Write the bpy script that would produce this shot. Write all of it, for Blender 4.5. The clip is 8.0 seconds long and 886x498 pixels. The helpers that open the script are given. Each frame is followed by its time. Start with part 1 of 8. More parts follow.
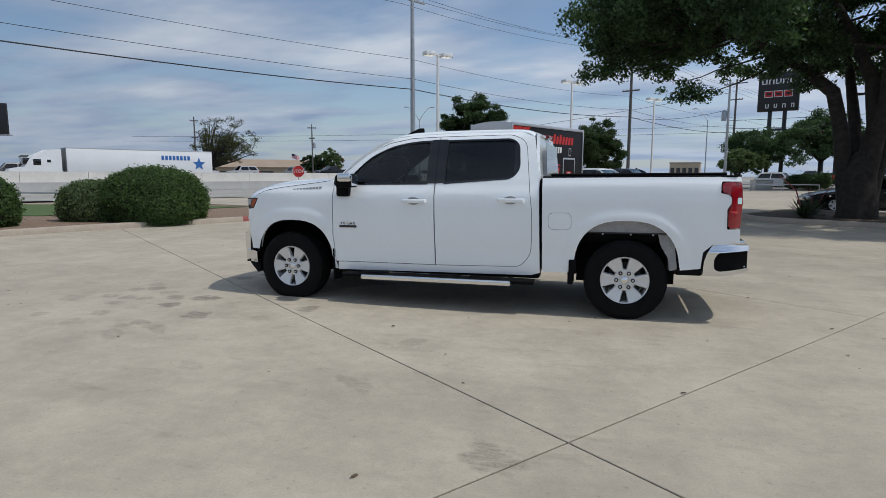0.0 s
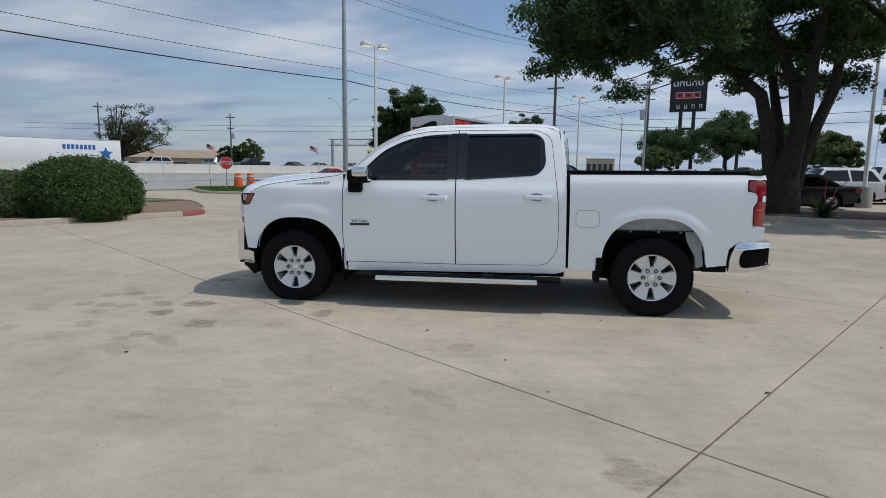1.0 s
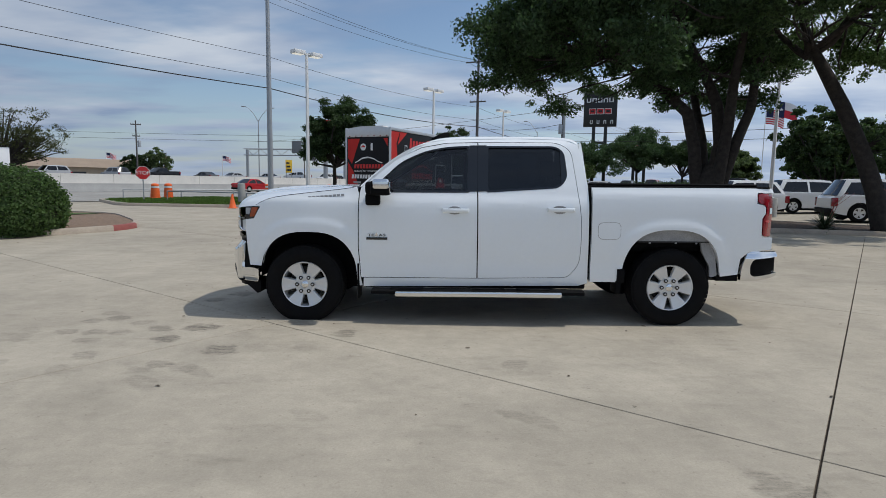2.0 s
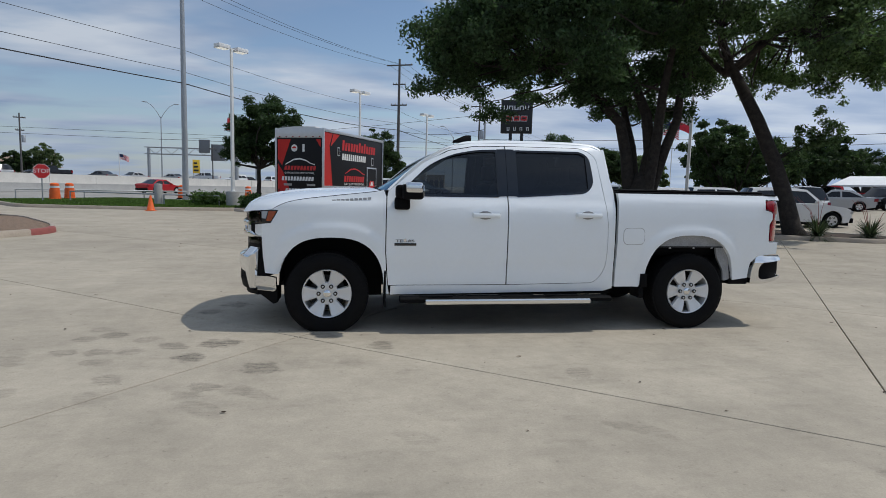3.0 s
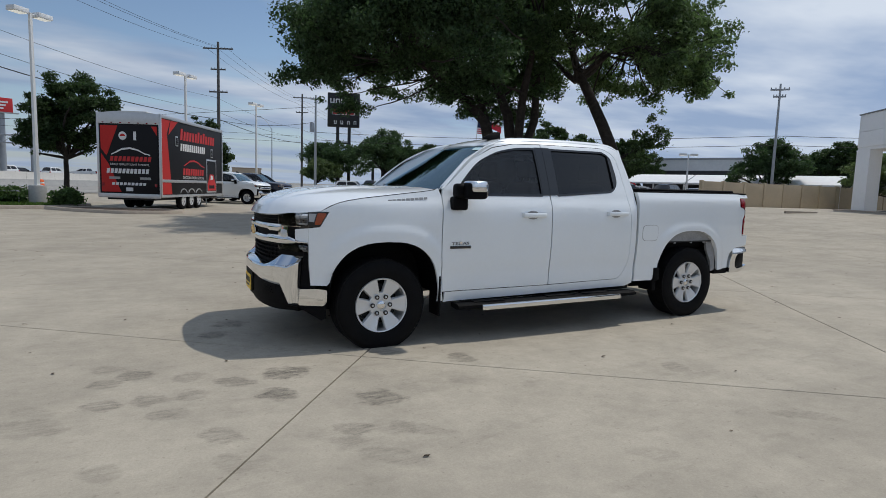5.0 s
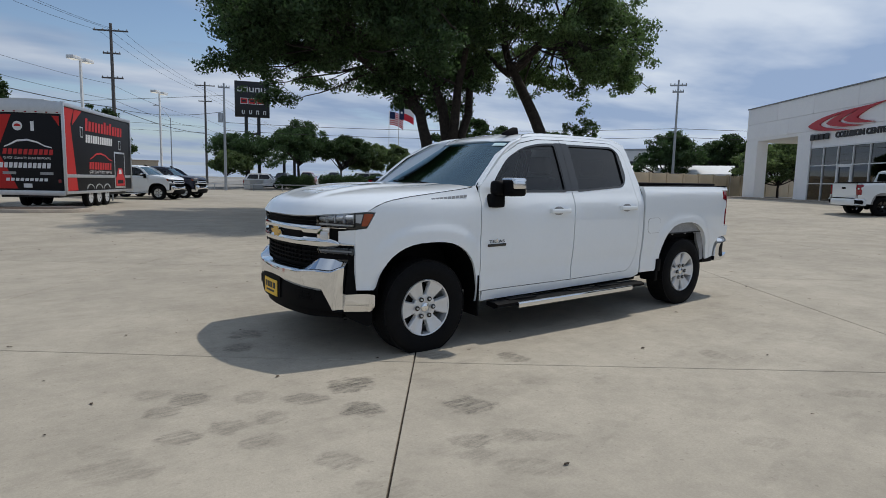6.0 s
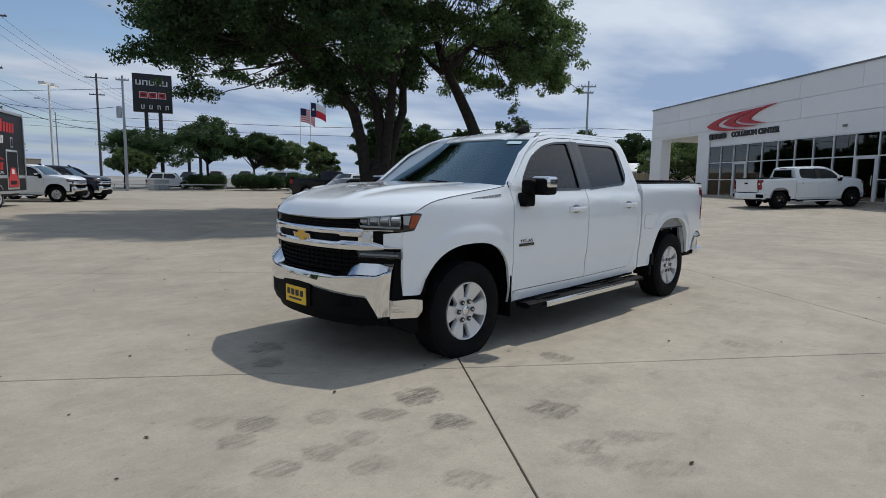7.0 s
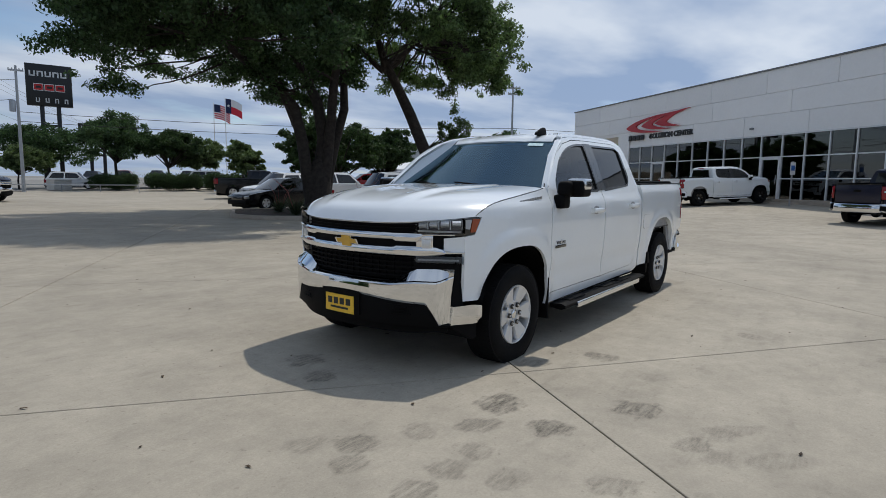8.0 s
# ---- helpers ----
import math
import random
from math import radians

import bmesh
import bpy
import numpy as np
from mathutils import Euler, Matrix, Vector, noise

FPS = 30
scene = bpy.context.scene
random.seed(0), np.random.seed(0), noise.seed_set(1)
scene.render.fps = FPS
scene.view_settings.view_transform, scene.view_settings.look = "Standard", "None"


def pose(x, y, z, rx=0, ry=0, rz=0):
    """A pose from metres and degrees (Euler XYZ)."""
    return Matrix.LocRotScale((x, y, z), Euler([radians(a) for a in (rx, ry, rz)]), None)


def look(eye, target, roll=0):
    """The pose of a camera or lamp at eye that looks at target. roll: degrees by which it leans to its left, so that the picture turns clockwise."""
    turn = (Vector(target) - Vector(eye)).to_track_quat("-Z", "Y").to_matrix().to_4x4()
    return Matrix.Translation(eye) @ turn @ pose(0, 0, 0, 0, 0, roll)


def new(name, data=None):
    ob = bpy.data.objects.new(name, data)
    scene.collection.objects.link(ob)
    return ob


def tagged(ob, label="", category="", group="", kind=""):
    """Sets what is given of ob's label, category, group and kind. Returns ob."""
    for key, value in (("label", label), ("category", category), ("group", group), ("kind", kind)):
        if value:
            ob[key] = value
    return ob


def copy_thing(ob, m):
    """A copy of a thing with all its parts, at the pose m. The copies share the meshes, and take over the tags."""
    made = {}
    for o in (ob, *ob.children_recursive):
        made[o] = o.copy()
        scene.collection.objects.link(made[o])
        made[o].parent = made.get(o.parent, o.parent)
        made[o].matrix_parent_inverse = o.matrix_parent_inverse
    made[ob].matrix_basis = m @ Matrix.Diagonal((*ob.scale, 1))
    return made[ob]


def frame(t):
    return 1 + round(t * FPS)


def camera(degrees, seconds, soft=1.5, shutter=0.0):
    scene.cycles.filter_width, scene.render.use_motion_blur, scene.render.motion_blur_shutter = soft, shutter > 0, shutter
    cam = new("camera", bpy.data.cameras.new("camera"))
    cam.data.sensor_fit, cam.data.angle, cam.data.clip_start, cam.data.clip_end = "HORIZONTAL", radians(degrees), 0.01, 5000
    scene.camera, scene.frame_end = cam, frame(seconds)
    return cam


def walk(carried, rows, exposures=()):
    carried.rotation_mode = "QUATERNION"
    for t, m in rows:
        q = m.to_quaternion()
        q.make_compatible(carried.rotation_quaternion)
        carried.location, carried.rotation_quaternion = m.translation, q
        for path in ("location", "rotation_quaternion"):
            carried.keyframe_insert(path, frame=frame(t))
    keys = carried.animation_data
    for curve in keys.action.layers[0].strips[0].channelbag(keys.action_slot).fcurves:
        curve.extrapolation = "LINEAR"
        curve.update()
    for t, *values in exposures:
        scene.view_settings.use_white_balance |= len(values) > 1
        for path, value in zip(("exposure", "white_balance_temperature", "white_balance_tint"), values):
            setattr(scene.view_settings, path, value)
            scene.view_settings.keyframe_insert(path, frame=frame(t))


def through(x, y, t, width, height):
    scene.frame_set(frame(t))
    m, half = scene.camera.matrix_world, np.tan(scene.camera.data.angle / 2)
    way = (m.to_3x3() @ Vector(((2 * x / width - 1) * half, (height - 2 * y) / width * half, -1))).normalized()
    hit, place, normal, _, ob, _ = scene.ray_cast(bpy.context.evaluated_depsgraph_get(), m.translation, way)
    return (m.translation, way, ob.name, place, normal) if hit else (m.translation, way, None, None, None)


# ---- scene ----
cam = camera(75.4, 8.0, soft=0.7)
PATH = [
    (0, (3.606, -6.953, 1.425), (3.042, -5.051, 1.172), 0.1),
    (0.5, (3.07, -6.959, 1.442), (2.639, -5.025, 1.172), 0.6),
    (1, (2.502, -6.921, 1.437), (2.208, -4.962, 1.164), 0.7),
    (1.5, (1.941, -6.916, 1.448), (1.783, -4.939, 1.191), 0.7),
    (1.7, (1.739, -6.895, 1.437), (1.638, -4.913, 1.192), 0.7),
    (2.8, (0.44, -6.65, 1.43), (0.688, -4.677, 1.217), 1.6),
    (3, (0.227, -6.575, 1.412), (0.527, -4.609, 1.2), 1.6),
    (3.5, (-0.322, -6.353, 1.395), (0.127, -4.415, 1.19), 2.2),
    (4, (-0.849, -6.122, 1.416), (-0.249, -4.225, 1.216), 2.2),
    (4.5, (-1.356, -5.862, 1.422), (-0.598, -4.022, 1.216), 2.0),
    (4.7, (-1.547, -5.753, 1.387), (-0.728, -3.939, 1.181), 2.0),
    (5.8, (-2.538, -5.011, 1.401), (-1.416, -3.372, 1.165), 1.3),
    (6, (-2.722, -4.865, 1.411), (-1.551, -3.261, 1.177), 1.3),
    (6.5, (-3.083, -4.491, 1.405), (-1.793, -2.981, 1.171), 0.9),
    (7, (-3.42, -4.07, 1.401), (-2.017, -2.665, 1.166), 0.9),
    (7.5, (-3.754, -3.69, 1.415), (-2.255, -2.388, 1.182), 1.0),
    (8, (-4.032, -3.234, 1.414), (-2.445, -2.039, 1.18), 0.8),
]
walk(cam, [(t, look(eye, target, roll)) for t, eye, target, roll in PATH], [(0, -0.41), (1.5, -0.41), (3.2, -0.48), (8, -0.52)])

from mathutils.geometry import tessellate_polygon

# ---- world and sun ----
SUN_DIR = Vector((0.56, 0.015, 1.0)).normalized()
SUN_EL = math.asin(SUN_DIR.z)
SUN_AZ = math.atan2(SUN_DIR.x, SUN_DIR.y)


def build_world():
    w = bpy.data.worlds.new("sky")
    scene.world = w
    w.use_nodes = True
    nt = w.node_tree
    nt.nodes.clear()
    n, l = nt.nodes.new, nt.links.new
    out, bg = n("ShaderNodeOutputWorld"), n("ShaderNodeBackground")
    bg.inputs["Strength"].default_value = 0.155
    sky = n("ShaderNodeTexSky")
    sky.sky_type, sky.sun_disc = "NISHITA", False
    sky.sun_elevation, sky.sun_rotation = SUN_EL, SUN_AZ
    sky.air_density, sky.dust_density, sky.ozone_density = 1.0, 0.6, 2.5
    tc, sep = n("ShaderNodeTexCoord"), n("ShaderNodeSeparateXYZ")
    l(tc.outputs["Generated"], sep.inputs[0])
    zz = n("ShaderNodeMath")
    zz.operation = "ADD"
    l(sep.outputs["Z"], zz.inputs[0])
    zz.inputs[1].default_value = 0.10
    dv = n("ShaderNodeVectorMath")
    dv.operation = "DIVIDE"
    comb = n("ShaderNodeCombineXYZ")
    for i in range(3):
        l(zz.outputs[0], comb.inputs[i])
    l(tc.outputs["Generated"], dv.inputs[0])
    l(comb.outputs[0], dv.inputs[1])
    mp = n("ShaderNodeMapping")
    mp.inputs["Scale"].default_value = (0.42, 0.66, 0.0)
    mp.inputs["Rotation"].default_value = (0, 0, 0.5)
    mp.inputs["Location"].default_value = (2.3, 0.4, 0)
    l(dv.outputs[0], mp.inputs[0])
    nz = n("ShaderNodeTexNoise")
    nz.inputs["Scale"].default_value, nz.inputs["Detail"].default_value = 1.6, 9
    nz.inputs["Roughness"].default_value = 0.5
    l(mp.outputs[0], nz.inputs["Vector"])
    # a gap of open blue over the road, thicker cover to both sides of it
    cover = n("ShaderNodeMath")
    cover.operation = "MULTIPLY_ADD"
    off = n("ShaderNodeMath")
    off.operation = "ADD"
    l(sep.outputs["X"], off.inputs[0])
    off.inputs[1].default_value = 0.24
    away = n("ShaderNodeMath")
    away.operation = "ABSOLUTE"
    l(off.outputs[0], away.inputs[0])
    l(away.outputs[0], cover.inputs[0])
    cover.inputs[1].default_value = 0.22
    l(nz.outputs["Fac"], cover.inputs[2])
    ramp = n("ShaderNodeValToRGB")
    ramp.color_ramp.elements[0].position, ramp.color_ramp.elements[1].position = 0.46, 0.62
    l(cover.outputs[0], ramp.inputs[0])
    nz2 = n("ShaderNodeTexNoise")
    nz2.inputs["Scale"].default_value, nz2.inputs["Detail"].default_value = 1.7, 5
    l(mp.outputs[0], nz2.inputs["Vector"])
    cr = n("ShaderNodeValToRGB")
    e = cr.color_ramp.elements
    e[0].position, e[0].color = 0.40, (2.35, 3.20, 4.75, 1)
    e[1].position, e[1].color = 0.64, (5.2, 5.8, 6.7, 1)
    l(nz2.outputs["Fac"], cr.inputs[0])
    mix = n("ShaderNodeMix")
    mix.data_type = "RGBA"
    l(ramp.outputs["Color"], mix.inputs["Factor"])
    l(sky.outputs[0], mix.inputs["A"])
    l(cr.outputs["Color"], mix.inputs["B"])
    # grey-blue haze along the horizon
    hz = n("ShaderNodeMapRange")
    hz.interpolation_type = "SMOOTHSTEP"
    hz.inputs["From Min"].default_value, hz.inputs["From Max"].default_value = 0.0, 0.17
    hz.inputs["To Min"].default_value, hz.inputs["To Max"].default_value = 0.6, 0.0
    l(sep.outputs["Z"], hz.inputs["Value"])
    hm = n("ShaderNodeMix")
    hm.data_type = "RGBA"
    l(hz.outputs[0], hm.inputs["Factor"])
    l(mix.outputs["Result"], hm.inputs["A"])
    hm.inputs["B"].default_value = (2.95, 3.7, 4.9, 1)
    # a little brighter towards the sun's side
    side = n("ShaderNodeMapRange")
    for key, val in zip(("From Min", "From Max", "To Min", "To Max"), (-1.0, 1.0, 0.74, 1.16)):
        side.inputs[key].default_value = val
    l(sep.outputs["X"], side.inputs["Value"])
    lit = n("ShaderNodeVectorMath")
    lit.operation = "SCALE"
    l(hm.outputs["Result"], lit.inputs[0])
    l(side.outputs[0], lit.inputs["Scale"])
    l(lit.outputs[0], bg.inputs["Color"])
    l(bg.outputs[0], out.inputs[0])


build_world()
sun = new("sun", bpy.data.lights.new("sun", "SUN"))
sun.data.energy, sun.data.angle, sun.data.color = 3.1, radians(0.9), (1.0, 0.955, 0.885)
sun.matrix_basis = look(SUN_DIR * 60, (0, 0, 0))
scene.view_settings.exposure = -0.55


# ---- materials ----
MATS = {}


def mat(name, base, rough=0.5, metal=0.0, vary=0.0, scale=8.0, bump=0.0, fine=0.0, coat=0.0, spec=0.5, emit=None, random_obj=0.0, island=0.0):
    """A node material: base colour with variation at two scales and fine relief."""
    if name in MATS:
        return MATS[name]
    m = bpy.data.materials.new(name)
    m.use_nodes = True
    MATS[name] = m
    nt = m.node_tree
    n, l = nt.nodes.new, nt.links.new
    p = nt.nodes["Principled BSDF"]
    p.inputs["Base Color"].default_value = (*base, 1)
    p.inputs["Roughness"].default_value, p.inputs["Metallic"].default_value = rough, metal
    p.inputs["Coat Weight"].default_value = coat
    p.inputs["Coat Roughness"].default_value = 0.03
    p.inputs["Specular IOR Level"].default_value = spec
    if emit:
        p.inputs["Emission Color"].default_value = (*emit[:3], 1)
        p.inputs["Emission Strength"].default_value = emit[3]
    if vary or bump or random_obj or island:
        tc = n("ShaderNodeTexCoord")
        a, b = n("ShaderNodeTexNoise"), n("ShaderNodeTexNoise")
        a.inputs["Scale"].default_value, a.inputs["Detail"].default_value = scale, 6
        b.inputs["Scale"].default_value, b.inputs["Detail"].default_value = scale * 9, 4
        l(tc.outputs["Object"], a.inputs["Vector"])
        l(tc.outputs["Object"], b.inputs["Vector"])
        add = n("ShaderNodeMath")
        add.operation = "ADD"
        l(a.outputs["Fac"], add.inputs[0])
        l(b.outputs["Fac"], add.inputs[1])
        mr = n("ShaderNodeMapRange")
        mr.inputs["From Min"].default_value, mr.inputs["From Max"].default_value = 0.6, 1.4
        mr.inputs["To Min"].default_value, mr.inputs["To Max"].default_value = 1 - vary, 1 + vary
        l(add.outputs[0], mr.inputs["Value"])
        fac = mr.outputs[0]
        for amount, node, outp in ((random_obj, "ShaderNodeObjectInfo", "Random"), (island, "ShaderNodeNewGeometry", "Random Per Island")):
            if amount:
                oi = n(node)
                r2 = n("ShaderNodeMapRange")
                r2.inputs["To Min"].default_value, r2.inputs["To Max"].default_value = 1 - amount, 1 + amount
                l(oi.outputs[outp], r2.inputs["Value"])
                mu = n("ShaderNodeMath")
                mu.operation = "MULTIPLY"
                l(fac, mu.inputs[0])
                l(r2.outputs[0], mu.inputs[1])
                fac = mu.outputs[0]
        vm = n("ShaderNodeVectorMath")
        vm.operation = "SCALE"
        vm.inputs[0].default_value = base
        l(fac, vm.inputs["Scale"])
        l(vm.outputs[0], p.inputs["Base Color"])
        if bump:
            bp = n("ShaderNodeBump")
            bp.inputs["Strength"].default_value, bp.inputs["Distance"].default_value = bump, 0.01
            l(add.outputs[0], bp.inputs["Height"])
            l(bp.outputs[0], p.inputs["Normal"])
    return m


def glass(name, tint, gloss=1.0, ior=1.55, coat=(1.0, 1.0, 1.0)):
    """A tinted pane: it lets tinted light through, and mirrors by Fresnel."""
    if name in MATS:
        return MATS[name]
    m = bpy.data.materials.new(name)
    m.use_nodes = True
    MATS[name] = m
    nt = m.node_tree
    nt.nodes.clear()
    n, l = nt.nodes.new, nt.links.new
    out, mx, tr, gl, fr = n("ShaderNodeOutputMaterial"), n("ShaderNodeMixShader"), n("ShaderNodeBsdfTransparent"), n("ShaderNodeBsdfGlossy"), n("ShaderNodeFresnel")
    tr.inputs[0].default_value = (*tint, 1)
    gl.inputs["Roughness"].default_value = 0.01
    gl.inputs["Color"].default_value = (gloss * coat[0], gloss * coat[1], gloss * coat[2], 1)
    fr.inputs["IOR"].default_value = ior
    l(fr.outputs[0], mx.inputs[0])
    l(tr.outputs[0], mx.inputs[1])
    l(gl.outputs[0], mx.inputs[2])
    l(mx.outputs[0], out.inputs[0])
    return m


white_paint = mat("white_paint", (0.865, 0.905, 0.93), 0.26, coat=1.0, vary=0.015, scale=3)
black_plastic = mat("black_plastic", (0.004, 0.004, 0.0045), 0.65, spec=0.10, vary=0.25, scale=20, bump=0.08)
gloss_black = mat("gloss_black", (0.003, 0.003, 0.0035), 0.12, coat=0.6)
chrome = mat("chrome", (0.78, 0.79, 0.80), 0.07, 1.0)
rubber = mat("rubber", (0.007, 0.007, 0.0075), 0.8, spec=0.13, vary=0.3, scale=14, bump=0.25)
rim_metal = mat("rim_metal", (0.70, 0.71, 0.72), 0.30, 0.45, vary=0.04, scale=12)
dark_metal = mat("dark_metal", (0.035, 0.034, 0.033), 0.6, 0.4, vary=0.4, scale=10, bump=0.2)
liner_grey = mat("liner_grey", (0.30, 0.30, 0.30), 0.85, vary=0.25, scale=9, bump=0.3)
side_glass = glass("side_glass", (0.05, 0.055, 0.06))
clear_glass = glass("clear_glass", (0.34, 0.46, 0.52), 1.0, 2.25, (0.62, 0.86, 1.0))
headlight_glass = glass("headlight_glass", (0.96, 0.97, 0.98), 0.35, 1.4)
lens_clear = glass("lens_clear", (0.80, 0.83, 0.86), 0.5, 1.45)
front_glass = glass("front_glass", (0.31, 0.33, 0.33))
lamp_silver = mat("lamp_silver", (0.84, 0.86, 0.89), 0.22, 0.2)
interior_dark = mat("interior_dark", (0.055, 0.052, 0.05), 0.8, vary=0.2, scale=12)
tail_red = mat("tail_red", (0.24, 0.002, 0.009), 0.15, coat=0.8, spec=0.4, vary=0.3, scale=14)
tail_bright = mat("tail_bright", (0.55, 0.05, 0.06), 0.15, coat=1.0)
fog_bowl = mat("fog_bowl", (0.17, 0.17, 0.175), 0.4, 0.5, vary=0.2, scale=20)
amber = mat("amber", (0.32, 0.055, 0.009), 0.2, coat=0.3, vary=0.25, scale=30)
gold = mat("gold", (0.72, 0.46, 0.10), 0.25, 0.6, vary=0.08, scale=40)
plate_yellow = mat("plate_yellow", (0.92, 0.58, 0.05), 0.5, vary=0.08, scale=30)
badge_dark = mat("badge_dark", (0.10, 0.10, 0.11), 0.3, 0.8)
badge_grey = mat("badge_grey", (0.42, 0.43, 0.45), 0.3, 0.8)
letter_black = mat("letter_black", (0.02, 0.02, 0.02), 0.5)
sticker = mat("sticker", (0.55, 0.75, 0.78), 0.6)
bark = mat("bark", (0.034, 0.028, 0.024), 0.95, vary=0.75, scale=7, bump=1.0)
galv = mat("galv", (0.36, 0.38, 0.40), 0.5, 0.5, vary=0.12, scale=3)
pole_white = mat("pole_white", (0.74, 0.75, 0.75), 0.45, vary=0.06, scale=3)
wood_pole = mat("wood_pole", (0.105, 0.10, 0.098), 0.9, vary=0.3, scale=4, bump=0.3)


def leaf_mat(name, base, amount=0.45, through=0.42):
    """Leaves: a matt face, with some light passing through."""
    m = mat(name, base, 0.6, vary=0.3, scale=0.8, island=amount, spec=0.2)
    nt = m.node_tree
    p, out = nt.nodes["Principled BSDF"], nt.nodes["Material Output"]
    tl, mx = nt.nodes.new("ShaderNodeBsdfTranslucent"), nt.nodes.new("ShaderNodeMixShader")
    tint = nt.nodes.new("ShaderNodeVectorMath")
    tint.operation = "MULTIPLY"
    tint.inputs[1].default_value = (1.75, 1.95, 1.25)
    nt.links.new(p.inputs["Base Color"].links[0].from_socket, tint.inputs[0])
    nt.links.new(tint.outputs[0], tl.inputs["Color"])
    mx.inputs[0].default_value = through
    nt.links.new(p.outputs[0], mx.inputs[1])
    nt.links.new(tl.outputs[0], mx.inputs[2])
    nt.links.new(mx.outputs[0], out.inputs["Surface"])
    return m


oak_leaf = leaf_mat("oak_leaf", (0.047, 0.080, 0.038), 0.5, 0.34)
# same oak leaves, lighter: sun through the leaning crown is put into the colour
open_leaf = leaf_mat("open_leaf", (0.078, 0.118, 0.056), 0.55, 0.45)
hedge_leaf = leaf_mat("hedge_leaf", (0.068, 0.112, 0.040), 0.65)
sage_leaf = leaf_mat("sage_leaf", (0.10, 0.135, 0.065), 0.6)
far_leaf = leaf_mat("far_leaf", (0.038, 0.064, 0.026), 0.45, 0.32)
yucca_leaf = leaf_mat("yucca_leaf", (0.050, 0.068, 0.040), 0.5, 0.25)


# ---- building blocks ----
def finish(name, bm, material, parent=None, label="", smooth=True, angle=40):
    me = bpy.data.meshes.new(name)
    bmesh.ops.recalc_face_normals(bm, faces=bm.faces[:])
    bm.to_mesh(me)
    bm.free()
    for m in material if isinstance(material, (list, tuple)) else (material,):
        me.materials.append(m)
    if smooth and len(me.polygons):
        me.polygons.foreach_set("use_smooth", [True] * len(me.polygons))
        me.set_sharp_from_angle(angle=radians(angle))
    ob = new(name, me)
    if parent:
        ob.parent = parent
    if label:
        tagged(ob, label)
    return ob


def part(name, bm, material, parent, label=""):
    return finish(name, bm, material, parent, label)


def thing(name, label, category, m=None, group="", kind=""):
    ob = new(name)
    ob.empty_display_size = 0.2
    if m is not None:
        ob.matrix_basis = m
    return tagged(ob, label, category, group, kind)


def box(x0, x1, y0, y1, z0, z1, bevel=0.0, seg=2, bm=None, m=None):
    own = bmesh.new()
    mm = Matrix.Translation(((x0 + x1) / 2, (y0 + y1) / 2, (z0 + z1) / 2)) @ Matrix.Diagonal((abs(x1 - x0), abs(y1 - y0), abs(z1 - z0), 1))
    bmesh.ops.create_cube(own, size=1, matrix=mm)
    if bevel:
        bmesh.ops.bevel(own, geom=own.edges[:], offset=bevel, segments=seg, profile=0.6, affect="EDGES", clamp_overlap=True)
    if m is not None:
        bmesh.ops.transform(own, matrix=m, verts=own.verts[:])
    if bm is None:
        return own
    me = bpy.data.meshes.new("tmp")
    own.to_mesh(me)
    own.free()
    bm.from_mesh(me)
    bpy.data.meshes.remove(me)
    return bm


def merge(*bms):
    first = bms[0]
    for b in bms[1:]:
        me = bpy.data.meshes.new("tmp")
        b.to_mesh(me)
        b.free()
        first.from_mesh(me)
        bpy.data.meshes.remove(me)
    return first


def loft(rings, closed=True, caps=True, bm=None):
    """Skin through rings of equal length."""
    bm = bm or bmesh.new()
    vs = [[bm.verts.new(p) for p in r] for r in rings]
    k = len(rings[0])
    for a, b in zip(vs, vs[1:]):
        for i in range(k if closed else k - 1):
            j = (i + 1) % k
            bm.faces.new((a[i], a[j], b[j], b[i]))
    if caps and closed:
        for r in (vs[0], vs[-1]):
            try:
                bm.faces.new(r)
            except ValueError:
                pass
    return bm


def tube(points, radii, n=8, bm=None, caps=True):
    """A round tapering tube along points."""
    pts = [Vector(p) for p in points]
    rings, side = [], None
    for i, p in enumerate(pts):
        d = (pts[min(i + 1, len(pts) - 1)] - pts[max(i - 1, 0)]).normalized()
        if side is None:
            side = d.orthogonal().normalized()
        side = (side - d * side.dot(d)).normalized()
        up = d.cross(side)
        r = radii[i] if isinstance(radii, (list, tuple)) else radii
        rings.append([p + (side * math.cos(a) + up * math.sin(a)) * r for a in (2 * math.pi * k / n for k in range(n))])
    return loft(rings, True, caps, bm)


def lathe(profile, n=40, axis="y"):
    """Spin (radius, along) round the y axis (or z)."""
    rings = []
    for r, h in profile:
        ring = []
        for k in range(n):
            a = 2 * math.pi * k / n
            c, s = r * math.cos(a), r * math.sin(a)
            ring.append((c, h, s) if axis == "y" else (c, s, h))
        rings.append(ring)
    return loft(rings, True, False)


def rounded(pts, r, seg=5):
    """Corners of an outline rounded by r (one for all, or one each)."""
    out, k = [], len(pts)
    for i, p in enumerate(pts):
        rr = r[i] if isinstance(r, (list, tuple)) else r
        p, a, b = Vector(p), Vector(pts[i - 1]), Vector(pts[(i + 1) % k])
        if rr <= 0:
            out.append(tuple(p))
            continue
        da, db = (a - p), (b - p)
        d = min(rr, da.length * 0.48, db.length * 0.48)
        s, e = p + da.normalized() * d, p + db.normalized() * d
        for j in range(seg + 1):
            t = j / seg
            out.append(tuple((1 - t) ** 2 * s + 2 * t * (1 - t) * p + t * t * e))
    return out


